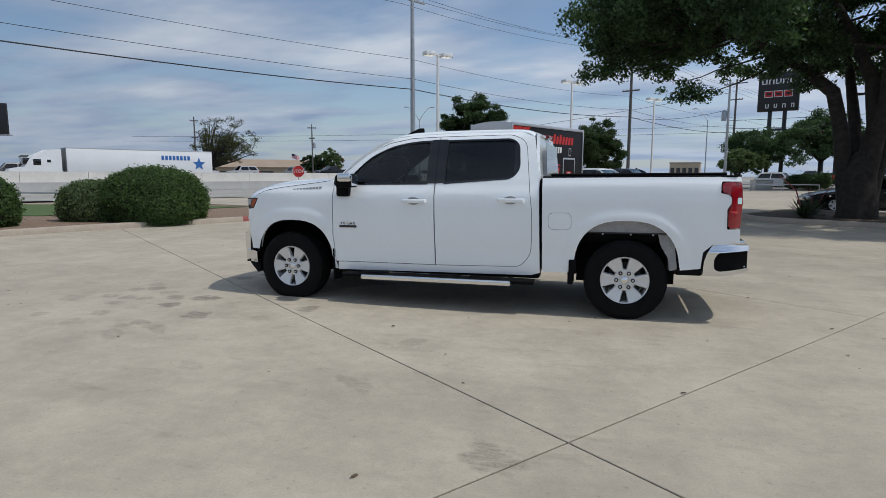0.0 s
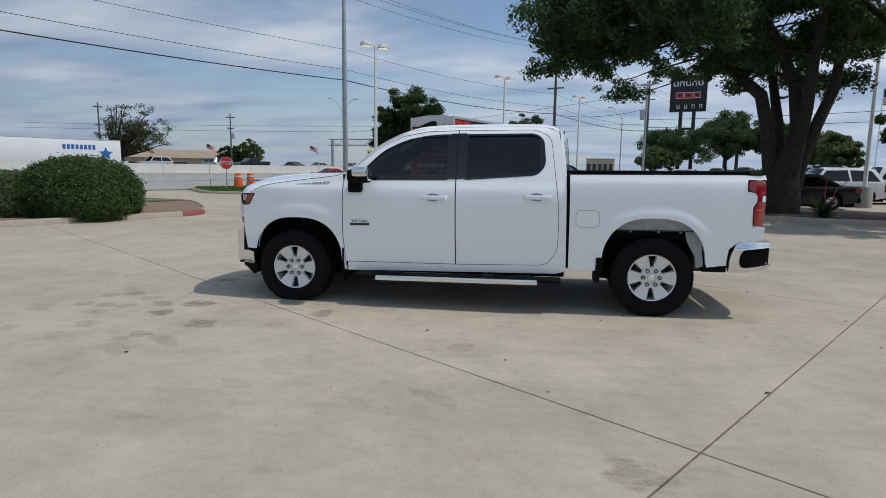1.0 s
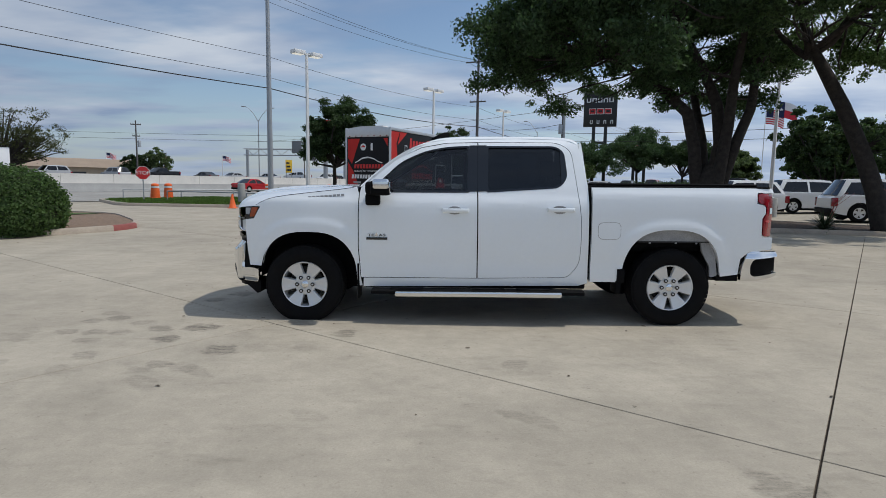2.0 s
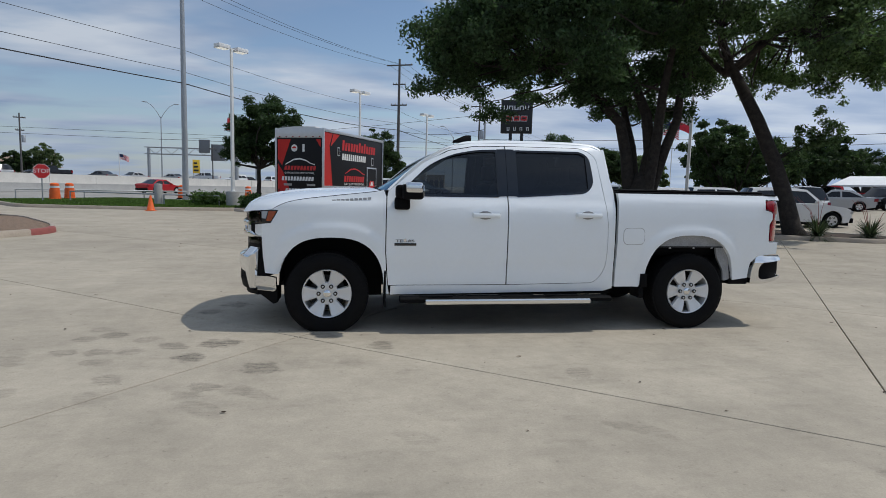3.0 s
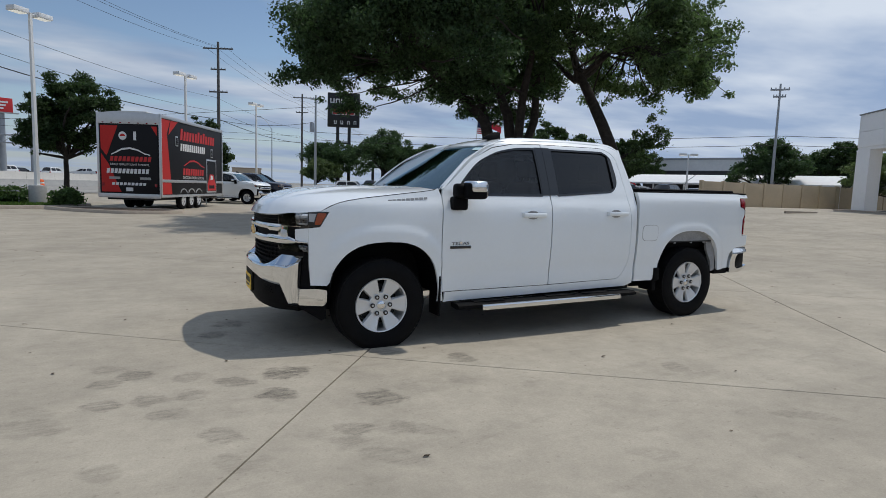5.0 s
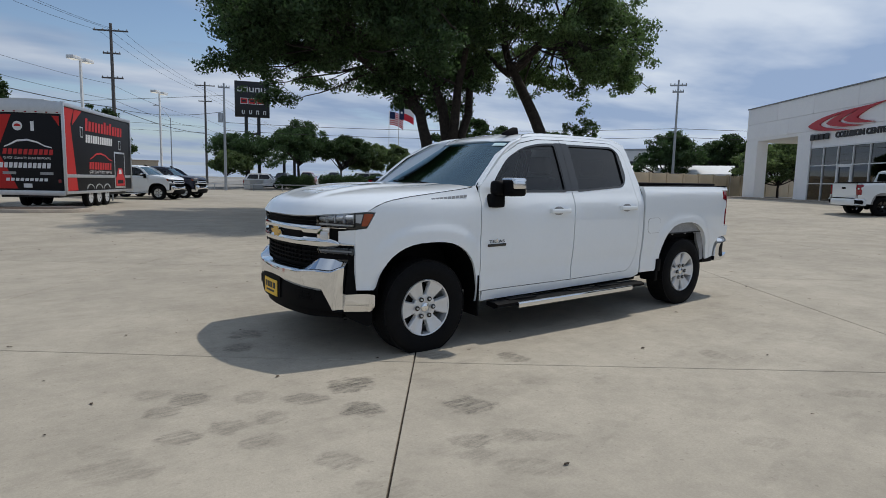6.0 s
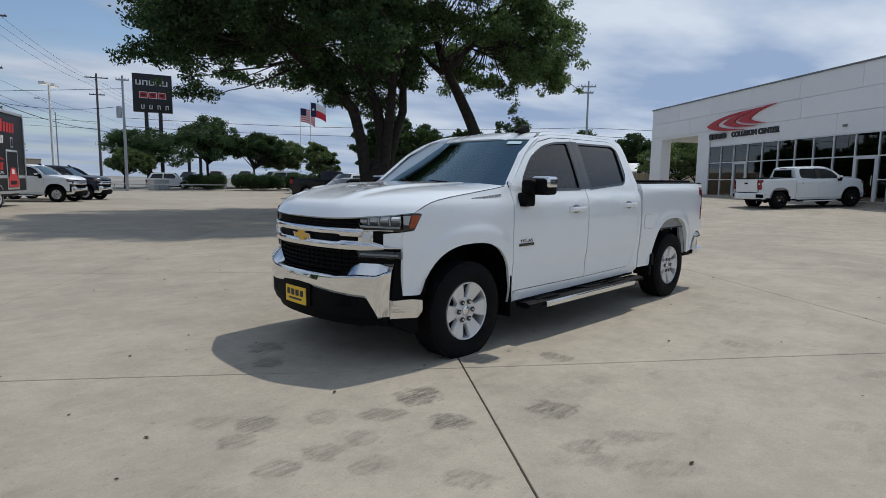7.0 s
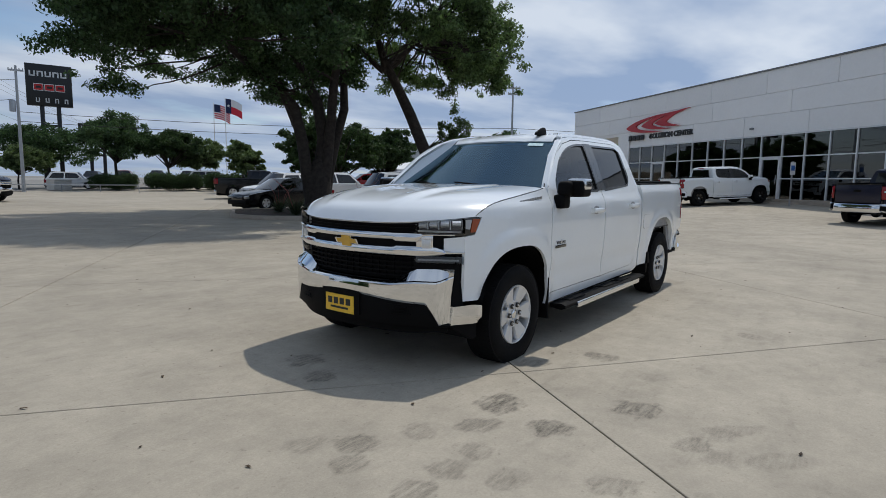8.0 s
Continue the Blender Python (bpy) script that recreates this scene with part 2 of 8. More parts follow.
def sheet(outer, holes=(), step=0.08):
    """A flat sheet in x and z with holes, cut into a grid, to be shaped afterwards."""
    loops = [[Vector((x, 0, z)) for x, z in lp] for lp in (outer, *holes)]
    bm = bmesh.new()
    vs = [bm.verts.new(v) for lp in loops for v in lp]
    for tri in tessellate_polygon(loops):
        try:
            bm.faces.new([vs[i] for i in tri])
        except ValueError:
            pass
    xs, zs = [v.co.x for v in vs], [v.co.z for v in vs]
    for lo, hi, ax in ((min(xs), max(xs), 0), (min(zs), max(zs), 2)):
        k = math.floor(lo / step) + 1
        while k * step < hi - 1e-4:
            co, no = [0, 0, 0], [0, 0, 0]
            co[ax], no[ax] = k * step, 1
            bmesh.ops.bisect_plane(bm, geom=bm.verts[:] + bm.edges[:] + bm.faces[:], dist=1e-5, plane_co=co, plane_no=no)
            k += 1
    bmesh.ops.remove_doubles(bm, verts=bm.verts[:], dist=1e-5)
    return bm


def panel(outer, yf, side=-1, holes=(), step=0.05, thick=0.025, lift=0.0):
    """A body panel: an outline in x and z laid on the side surface yf, with returned edges."""
    bm = sheet(outer, holes, step)
    for v in bm.verts:
        v.co.y = side * (yf(v.co.x, v.co.z) + lift)
    rim = [e for e in bm.edges if len(e.link_faces) == 1]
    got = bmesh.ops.extrude_edge_only(bm, edges=rim)
    for v in got["geom"]:
        if isinstance(v, bmesh.types.BMVert):
            v.co.y -= side * thick
    return bm


def grid(xs, ys, fn, bm=None):
    """A surface over two parameters."""
    return loft([[fn(u, v) for v in ys] for u in xs], closed=False, caps=False, bm=bm)


def thicken(bm, t):
    """Give an open sheet thickness t behind its face, with closed edges."""
    bmesh.ops.recalc_face_normals(bm, faces=bm.faces[:])
    bm.normal_update()
    faces, verts = bm.faces[:], bm.verts[:]
    up = sum((f.normal.z * f.calc_area() for f in faces), 0.0)
    sg = -1 if up >= 0 else 1
    twin = {v: bm.verts.new(v.co + v.normal * t * sg) for v in verts}
    rim = [e for e in bm.edges if len(e.link_faces) == 1]
    for f in faces:
        bm.faces.new([twin[v] for v in reversed(f.verts)])
    for e in rim:
        a, b = e.verts
        bm.faces.new((a, b, twin[b], twin[a]))
    return bm


def lin(a, b, k):
    return [a + (b - a) * i / (k - 1) for i in range(k)]


def interp(table, v):
    """Piecewise linear table of (v, value)."""
    if v <= table[0][0]:
        return table[0][1]
    for (a, p), (b, q) in zip(table, table[1:]):
        if v <= b:
            return p + (q - p) * (v - a) / (b - a)
    return table[-1][1]


def smooth01(t):
    t = max(0.0, min(1.0, t))
    return t * t * (3 - 2 * t)


# ---- lie of the land ----
def gz(x, y):
    """The height of the ground: flat, with a shallow dip under the pickup and a rise towards the building."""
    return 0.6 * smooth01((x - 16) / 20) - 0.03 * math.exp(-((x - 1.9) / 3) ** 2 - (y / 2) ** 2)


def on_ground(x, y, turn=0.0, lift=0.0):
    return pose(x, y, gz(x, y) + lift, 0, 0, turn)

# ---- the pickup in front ----
HALF = [(0.36, 0.940), (0.44, 0.958), (0.52, 0.966), (0.62, 0.966), (0.74, 0.984), (0.90, 0.995), (1.08, 0.998), (1.20, 0.994), (1.265, 0.986), (1.30, 0.966), (1.335, 0.950), (1.40, 0.930), (1.62, 0.846), (1.80, 0.770), (1.88, 0.722), (1.93, 0.66)]
AX_F, AX_R = 0.0, 3.745


def arch_r(x, z, c):
    return ((abs(x - c) / 0.505) ** 2.7 + (max(z - 0.40, 0) / 0.56) ** 2.7) ** (1 / 2.7)


def truck_y(x, z):
    """Half the pickup's width at a place on its side."""
    # the bed keeps its width almost to the rail
    zs = z - 0.085 * smooth01((x - 2.86) / 0.05) * smooth01((z - 1.05) / 0.15)
    y = sum(interp(HALF, zs + d) for d in (-0.02, -0.01, 0.0, 0.01, 0.02)) / 5
    if z < 1.33:
        for c in (AX_F, AX_R):
            y += 0.013 * smooth01((1.26 - arch_r(x, z, c)) / 0.14) * smooth01((1.25 - z) / 0.12)
    if x < 0.1:
        y -= 0.165 * (0.1 - x) ** 2
    if x > 4.2:
        y -= 0.10 * (x - 4.2) ** 2
    return y


def arch(c, rx=0.505, top=0.545, z0=0.40, zl=None, zr=None, k=22):
    """The wheel opening's edge, from the back to the front."""
    pts = []
    for i in range(k + 1):
        a = math.pi * i / k
        ca, sa = math.cos(a), math.sin(a)
        pts.append((c + rx * math.copysign(abs(ca) ** (2 / 2.6), ca), z0 + top * abs(sa) ** (2 / 2.6)))
    return pts


def front_x(y):
    """The plan of the nose: how far ahead the front face lies at y."""
    return -0.945 + 0.37 * abs(y) ** 2.4


def nose_band(y0, y1, zlo, zhi, push=0.0, thick=0.05, k=41, bulge=0.0, rows=4):
    """A band along the nose between two heights (numbers or functions of y), pushed ahead."""
    lo = zlo if callable(zlo) else (lambda y: zlo)
    hi = zhi if callable(zhi) else (lambda y: zhi)
    outer = []
    ys = lin(y0, y1, k)
    def at(y, t, back):
        b = bulge * (1 - (2 * t - 1) ** 2)
        e = 1e-3
        dx = (front_x(y + e) - front_x(y - e)) / (2 * e)
        nrm = Vector((-1, dx, 0)).normalized()
        return Vector((front_x(y), y, lo(y) + (hi(y) - lo(y)) * t)) + nrm * (push + b - back)
    ts = lin(0, 1, rows)
    rings = []
    for y in ys:
        rings.append([at(y, t, 0) for t in ts] + [at(y, t, thick) for t in reversed(ts)])
    return loft(rings, True, True)


def wheel_mesh_parts(parent, name, at, outward, spare=False):
    """Tyre, rim, spokes and nuts of one wheel; outward is -1 or 1 in y."""
    hub = new(name)
    hub.parent = parent
    hub.matrix_basis = Matrix.Translation(at)
    o = outward
    R, W = 0.402, 0.265
    prof = [(0.240, -0.11), (0.266, -0.128), (0.318, -0.1335), (0.362, -0.128), (0.388, -0.112), (R - 0.004, -0.092), (R, -0.05), (R, 0.05), (R - 0.004, 0.092), (0.388, 0.112), (0.362, 0.128), (0.318, 0.1335), (0.266, 0.128), (0.240, 0.11)]
    tyre = lathe(prof, 56)
    # tread blocks
    for k in range(56):
        a = 2 * math.pi * k / 56
        for yy, off in ((-0.088, 0), (-0.032, 0.5), (0.032, 0), (0.088, 0.5)):
            aa = a + off * math.pi / 56
            box(-0.0205, 0.0205, yy - 0.024, yy + 0.024, R - 0.012, R + 0.0010, bm=tyre, m=Matrix.Rotation(aa, 4, "Y"))
    part("tyre", tyre, rubber, hub, "black all-terrain rubber tyre")
    rim = lathe([(0.242, 0.105 * o), (0.236, 0.121 * o), (0.226, 0.118 * o), (0.220, 0.07 * o), (0.212, -0.05 * o), (0.216, -0.11 * o)], 48)
    part("rim", rim, rim_metal, hub)
    disc = lathe([(0.175, 0.0), (0.175, 0.02 * o), (0.05, 0.02 * o)], 32)
    part("brake_disc", disc, dark_metal, hub)
    spokes = bmesh.new()
    for k in range(6):
        a = 2 * math.pi * (k + 0.5) / 6
        rings = []
        for r, w, y, d in ((0.052, 0.034, 0.090, 0.04), (0.10, 0.046, 0.096, 0.04), (0.16, 0.064, 0.107, 0.035), (0.226, 0.082, 0.117, 0.03)):
            c = 0.009
            rings.append([(-w, (y - 2 * c) * o, r), (-w + c, (y - 0.2 * c) * o, r), (-w * 0.45, y * o, r), (0, (y - 0.9 * c) * o, r), (w * 0.45, y * o, r), (w - c, (y - 0.2 * c) * o, r), (w, (y - 2 * c) * o, r), (w, (y - d) * o, r), (-w, (y - d) * o, r)])
        b = loft(rings)
        bmesh.ops.transform(b, matrix=Matrix.Rotation(a, 4, "Y"), verts=b.verts[:])
        merge(spokes, b)
    merge(spokes, lathe([(0.112, 0.05 * o), (0.112, 0.086 * o), (0.104, 0.095 * o), (0.05, 0.096 * o), (0.047, 0.088 * o), (0.0005, 0.088 * o)], 32))
    part("spokes", spokes, rim_metal, hub, "silver six-spoke alloy wheel")
    part("centre_cap", lathe([(0.036, 0.085 * o), (0.036, 0.100 * o), (0.030, 0.104 * o), (0.0005, 0.105 * o)], 24), chrome, hub)
    for k in range(6):
        a = 2 * math.pi * k / 6
        nut = lathe([(0.021, 0.088 * o), (0.021, 0.098 * o), (0.015, 0.099 * o), (0.013, 0.092 * o), (0.0005, 0.092 * o)], 12)
        bmesh.ops.transform(nut, matrix=Matrix.Translation((0.080 * math.cos(a), 0.011 * o, 0.080 * math.sin(a))), verts=nut.verts[:])
        part("wheel_nut", nut, gloss_black, hub)
        core = lathe([(0.009, 0.090 * o), (0.009, 0.103 * o), (0.0005, 0.104 * o)], 6)
        bmesh.ops.transform(core, matrix=Matrix.Translation((0.080 * math.cos(a), 0.011 * o, 0.080 * math.sin(a))), verts=core.verts[:])
        part("nut_core", core, rim_metal, hub)
    return hub


def block_letters(parent, name, text_w, k, at, m, material, h=0.035, gap=0.25, depth=0.004, label=""):
    """A row of plain bars standing for a nameplate."""
    w = text_w / k
    for i in range(k):
        bm = box(i * w, i * w + w * (1 - gap), -depth, 0, -h / 2, h / 2, bevel=0.001, seg=1)
        bmesh.ops.transform(bm, matrix=m, verts=bm.verts[:])
        part(name, bm, material, parent, label)


def text_part(name, body, size, material, parent, m, depth=0.004, label="", align="CENTER", sx=1.0, bold=0.0):
    """Writing set with the built-in font, as a mesh of its own."""
    cu = bpy.data.curves.new(name, "FONT")
    cu.body, cu.size, cu.extrude, cu.align_x, cu.align_y = body, size, depth, align, "CENTER"
    cu.offset = bold
    tmp = bpy.data.objects.new("tmp", cu)
    scene.collection.objects.link(tmp)
    me = bpy.data.meshes.new_from_object(tmp.evaluated_get(bpy.context.evaluated_depsgraph_get()))
    bpy.data.objects.remove(tmp)
    me.transform(m @ Matrix.Diagonal((sx, 1, 1, 1)))
    me.materials.clear()
    me.materials.append(material)
    ob = new(name, me)
    if parent:
        ob.parent = parent
    if label:
        tagged(ob, label)
    return ob


def thing_part(name, parent):
    ob = new(name)
    ob.parent = parent
    return ob


def build_truck():
    T = thing("pickup_truck", "clean white crew-cab pickup with chrome bumpers parked on concrete", "pickup truck")
    Y = truck_y
    # side panels, both sides
    fender = [(0.50, 0.385)] + [p for p in arch(AX_F) if p[0] > 0 or p[1] > 0.60] + [(-0.512, 0.578), (-0.640, 0.582), (-0.655, 0.75), (-0.662, 0.93), (-0.662, 1.062), (-0.572, 1.072), (-0.500, 1.196), (-0.565, 1.202), (-0.50, 1.236), (-0.44, 1.264), (-0.36, 1.287), (-0.20, 1.314), (0.10, 1.350), (0.36, 1.380), (0.46, 1.396), (0.50, 1.412), (0.523, 1.34), (0.516, 1.10), (0.514, 0.80), (0.535, 0.50), (0.555, 0.385)]
    win_f = rounded([(0.715, 1.362), (0.745, 1.470), (0.950, 1.665), (1.19, 1.775), (1.43, 1.822), (1.645, 1.832), (1.648, 1.366)], [0.02, 0.04, 0.1, 0.1, 0.1, 0.02, 0.02])
    win_r = rounded([(1.845, 1.832), (2.555, 1.836), (2.640, 1.775), (2.662, 1.515), (2.575, 1.418), (1.842, 1.370)], [0.02, 0.07, 0.09, 0.08, 0.08, 0.02])
    door_f = [(0.545, 0.475), (0.524, 0.80), (0.526, 1.10), (0.533, 1.345), (0.545, 1.40), (0.66, 1.49), (0.90, 1.69), (1.16, 1.815), (1.42, 1.865), (1.742, 1.875), (1.735, 1.36), (1.740, 0.475)]
    door_r = rounded([(1.752, 1.876), (2.575, 1.880), (2.715, 1.80), (2.762, 1.40), (2.798, 1.10), (2.806, 0.86), (2.795, 0.62), (2.68, 0.490), (1.752, 0.475), (1.747, 1.36)], [0, 0.12, 0.12, 0.1, 0, 0.1, 0.1, 0.06, 0, 0], 6)
    shell = [(0.50, 0.375), (0.50, 1.37), (0.56, 1.44), (0.86, 1.685), (1.15, 1.845), (1.42, 1.895), (2.14, 1.912), (2.66, 1.905), (2.795, 1.85), (2.865, 1.44), (2.893, 0.42), (2.80, 0.395)]
    frame_top = [(0.535, 1.405), (0.56, 1.44), (0.86, 1.70), (1.15, 1.857), (1.42, 1.903), (2.14, 1.920), (2.66, 1.912), (2.795, 1.855), (2.872, 1.44), (2.892, 0.43), (2.80, 0.40), (0.565, 0.375), (0.57, 0.468), (1.74, 0.468)] + [tuple(Vector(p) + (Vector(p) - Vector((2.2, 1.2))).normalized() * 0.006) for p in reversed(door_r) if p[0] > 2.45] + [(1.742, 1.882), (1.42, 1.872), (1.155, 1.822), (0.895, 1.697), (0.655, 1.497)]
    bed = [(2.917, 0.445), (2.913, 1.0), (2.908, 1.420), (4.20, 1.424), (4.762, 1.424), (4.772, 1.380), (4.60, 1.380), (4.590, 1.35), (4.590, 1.27), (4.662, 1.254), (4.685, 1.23), (4.685, 1.17), (4.652, 1.115), (4.658, 0.93), (4.665, 0.925), (4.775, 0.925), (4.777, 0.80), (4.54, 0.775), (4.46, 0.70), (4.445, 0.535), (4.26, 0.515)] + [(x, z) for x, z in arch(AX_R, 0.51, 0.575, 0.42)[1:-1]] + [(3.21, 0.445)]
    for s in (-1, 1):
        part("front_fender", panel(fender, Y, s, step=0.03), white_paint, T)
        fd = part("front_door", panel(door_f, Y, s, [win_f]), white_paint, T)
        rd = part("rear_door", panel(door_r, Y, s, [win_r]), white_paint, T)
        part("cab_side", panel(frame_top, Y, s, thick=0.05, lift=-0.001), white_paint, T)
        part("door_seal", panel(shell, Y, s, [rounded([(x, z) for x, z in win_f], 0), rounded(win_r, 0)], thick=0.01, lift=-0.022), black_plastic, T)
        part("bed_side", panel(bed, Y, s, thick=0.06, step=0.035), white_paint, T)
        # added black strip: the shade deep in the gap between cab and bed
        part("cab_gap_seal", panel([(2.86, 0.46), (2.86, 1.415), (2.93, 1.415), (2.93, 0.46)], Y, s, thick=0.01, lift=-0.045), black_plastic, T)
        for d, hole in ((fd, win_f), (rd, win_r)):
            part("window_glass", panel(hole, Y, s, thick=0.004, lift=-0.012, step=0.15), front_glass if d is fd else side_glass, d, "dark tinted window glass")
            # rubber surround
            cx, cz = sum(p[0] for p in hole) / len(hole), sum(p[1] for p in hole) / len(hole)
            inner = [(x + (cx - x) * 0.018, z + (cz - z) * 0.05) for x, z in hole]
            outer = [(x - (cx - x) * 0.02, z - (cz - z) * 0.045) for x, z in hole]
            part("window_trim", panel(outer, Y, s, [inner], thick=0.02, lift=0.003), gloss_black, d)
        # black pillar covers between the windows
        part("pillar_cover", panel([(1.655, 1.845), (1.7435, 1.848), (1.7405, 1.368), (1.652, 1.366)], Y, s, lift=0.005), gloss_black, fd)
        part("pillar_cover", panel([(1.7465, 1.848), (1.838, 1.848), (1.836, 1.372), (1.7435, 1.368)], Y, s, lift=0.005), gloss_black, rd)
        part("rear_quarter_cover", panel([(2.60, 1.80), (2.632, 1.775), (2.655, 1.52), (2.60, 1.455)], Y, s, lift=0.006), gloss_black, rd)
        # handles
        for d, x in ((fd, 1.515), (rd, 2.588)):
            zc = 1.176 if d is fd else 1.190
            h = loft([[(x + u, s * (Y(x, zc) + o + dy), zc + dz) for dy, dz in ((-0.014, -0.021), (0.006, -0.022), (0.012, -0.013), (0.012, 0.013), (0.006, 0.022), (-0.014, 0.021))] for u, o in ((-0.140, 0.008), (-0.130, 0.026), (-0.075, 0.040), (0.075, 0.040), (0.130, 0.026), (0.140, 0.008))])
            part("door_handle", h, white_paint, d)
            cup = panel([(x - 0.01 + 0.075 * math.cos(a), zc + 0.042 * math.sin(a)) for a in lin(0, 2 * math.pi, 21)[:-1]], Y, s, step=0.03, lift=0.002, thick=0.004)
            part("handle_cup", cup, liner_grey, d)
        # taillight, stacked in two
        tl = rounded([(4.600, 1.372), (4.782, 1.372), (4.800, 1.18), (4.792, 1.11), (4.786, 0.935), (4.668, 0.935), (4.660, 1.11), (4.694, 1.165), (4.694, 1.235), (4.665, 1.262), (4.600, 1.276)], [0.035, 0.02, 0.02, 0.02, 0.02, 0.03, 0.03, 0.03, 0.03, 0.03, 0.03], 4)
        tl_y = lambda x, z: Y(x, z) - 1.5 * max(0.0, x - 4.67) ** 1.4
        t = part("taillight", panel(tl, tl_y, s, thick=0.08, lift=0.010, step=0.03), tail_red, T, "red taillight")
        part("reverse_lens", panel(rounded([(4.745, 1.225), (4.788, 1.225), (4.788, 1.165), (4.745, 1.165)], 0.01), tl_y, s, thick=0.01, lift=0.013, step=0.03), sticker, t, "clear reverse lens")
        part("lens_fold", panel(rounded([(4.675, 1.10), (4.748, 1.10), (4.745, 1.075), (4.680, 1.085)], 0.008), tl_y, s, thick=0.008, lift=0.014, step=0.03), tail_bright, t)
        # mud flaps
        part("mud_flap", box(0.505, 0.525, s * 0.78, s * 0.985, 0.25, 0.62, 0.006), black_plastic, T)
        rf = box(3.180, 3.235, s * 0.78, s * 0.985, 0.325, 0.46, 0.01)
        box(3.190, 3.268, s * 0.80, s * 0.998, 0.44, 0.585, 0.012, bm=rf)
        part("mud_flap", rf, black_plastic, T)
        # running board
        rb = thing_part("running_board", T)
        part("tread", loft([[(x, s * y, z) for y, z in ((0.93, 0.325), (0.93, 0.36), (1.045, 0.365), (1.085, 0.350), (1.085, 0.325), (1.04, 0.31))] for x in (0.66, 0.70, 1.6, 2.80, 2.84)]), black_plastic, rb)
        part("step_bar", box(0.905, 2.605, s * 1.062, s * 1.105, 0.298, 0.350, 0.012), chrome, rb, "brushed chrome step bar")
        for x in (1.02, 1.86, 2.32):
            part("step_pad", box(x - 0.17, x + 0.17, s * 0.955, s * 1.045, 0.362, 0.374, 0.004), rubber, rb)
        for x in (0.95, 1.75, 2.55):
            part("bracket", box(x - 0.02, x + 0.02, s * 0.60, s * 1.0, 0.315, 0.345, 0.004), dark_metal, rb)
        # mirror
        mr = thing_part("door_mirror", fd)
        body = box(0.605, 0.780, s * 0.985, s * 1.115, 1.330, 1.462, 0.045, 4)
        part("mirror_housing", body, black_plastic, mr)
        part("mirror_shell", box(0.665, 0.862, s * 1.02, s * 1.205, 1.325, 1.470, 0.035, 3), black_plastic, mr)
        part("mirror_cap", box(0.690, 0.858, s * 1.04, s * 1.213, 1.385, 1.487, 0.032, 4), chrome, mr, "chrome mirror cap")
        part("mirror_glass", box(0.860, 0.866, s * 1.04, s * 1.19, 1.345, 1.46, 0.002), chrome, mr)
        part("mirror_arm", box(0.600, 0.748, s * 0.955, s * 1.06, 1.222, 1.345, 0.03, 3), black_plastic, mr)
        part("mirror_base", panel(rounded([(0.600, 1.222), (0.740, 1.235), (0.748, 1.30), (0.62, 1.30)], 0.02, 3), Y, s, lift=0.006), black_plastic, mr)
        # door badge, plain shapes
        zb = 0.905
        flat = Matrix.Translation((0.588 if s < 0 else 0.828, s * (Y(0.72, zb) + 0.001), zb + 0.010)) @ (Matrix.Identity(4) if s < 0 else Matrix.Rotation(math.pi, 4, "Z"))
        m0 = flat @ Matrix.Translation((0.12, -0.003, 0.0)) @ Matrix.Rotation(math.pi / 2, 4, "X")
        text_part("badge_letters", "TEXAS", 0.036, badge_dark, fd, m0, 0.002, "chrome door badge lettering", sx=1.75)
        part("badge_bar", box(0.015, 0.230, -0.004, 0, -0.046, -0.020, 0.003, m=flat), gloss_black, fd)
        star = bmesh.new()
        pts = [(0.12 + (0.022 if k % 2 == 0 else 0.009) * math.sin(math.pi * k / 5), -0.004, 0.008 + (0.022 if k % 2 == 0 else 0.009) * math.cos(math.pi * k / 5)) for k in range(10)]
        f = star.faces.new([star.verts.new(p) for p in pts])
        e = bmesh.ops.extrude_face_region(star, geom=[f])
        for v in e["geom"]:
            if isinstance(v, bmesh.types.BMVert):
                v.co.y -= 0.005
        bmesh.ops.transform(star, matrix=flat, verts=star.verts[:])
        part("badge_star", star, chrome, fd)
        # plain bars for the maker's nameplate on the fender
        sl = 5.0 if s < 0 else -5.0
        nm = Matrix.Translation((0.005 if s < 0 else 0.385, s * (Y(0.2, 1.312) + 0.001), 1.295 if s < 0 else 1.322)) @ Matrix.Rotation(radians(-4.5 if s < 0 else 4.5), 4, "Y") @ (Matrix.Identity(4) if s < 0 else Matrix.Rotation(math.pi, 4, "Z"))
        block_letters(T, "nameplate", 0.38, 9, None, nm, badge_grey, 0.022, 0.22, 0.006, "grey metal nameplate bars")
        # inner wheel houses
        for c in (AX_F, AX_R):
            ring = [(c + 0.50 * math.copysign(abs(math.cos(a)) ** 0.8, math.cos(a)), 0.47 + 0.47 * math.sin(a) ** 0.8) for a in lin(0, math.pi, 17)]
            part("wheel_house", loft([[(x, s * yy, z) for x, z in ring] for yy in (0.955, 0.55)], closed=False, caps=False), black_plastic, T)
            part("wheel_house_back", loft([[(x, s * 0.56, z) for x, z in ring], [(x, s * 0.56, 0.30) for x, z in ring]], closed=False, caps=False), black_plastic, T)
        top = [p for p in arch(AX_R, 0.515, 0.585, 0.42) if p[1] > 0.87]
        part("arch_liner", panel([(top[0][0] + 0.04, 0.868)] + top + [(top[-1][0] - 0.04, 0.868)], lambda x, z: 0.960, s, thick=0.02), liner_grey, T, "grey plastic rear arch liner")
        part("arch_liner_edge", panel([(3.33, 0.876), (4.13, 0.876), (4.13, 0.862), (3.33, 0.862)], lambda x, z: 0.966, s, thick=0.015), dark_metal, T)
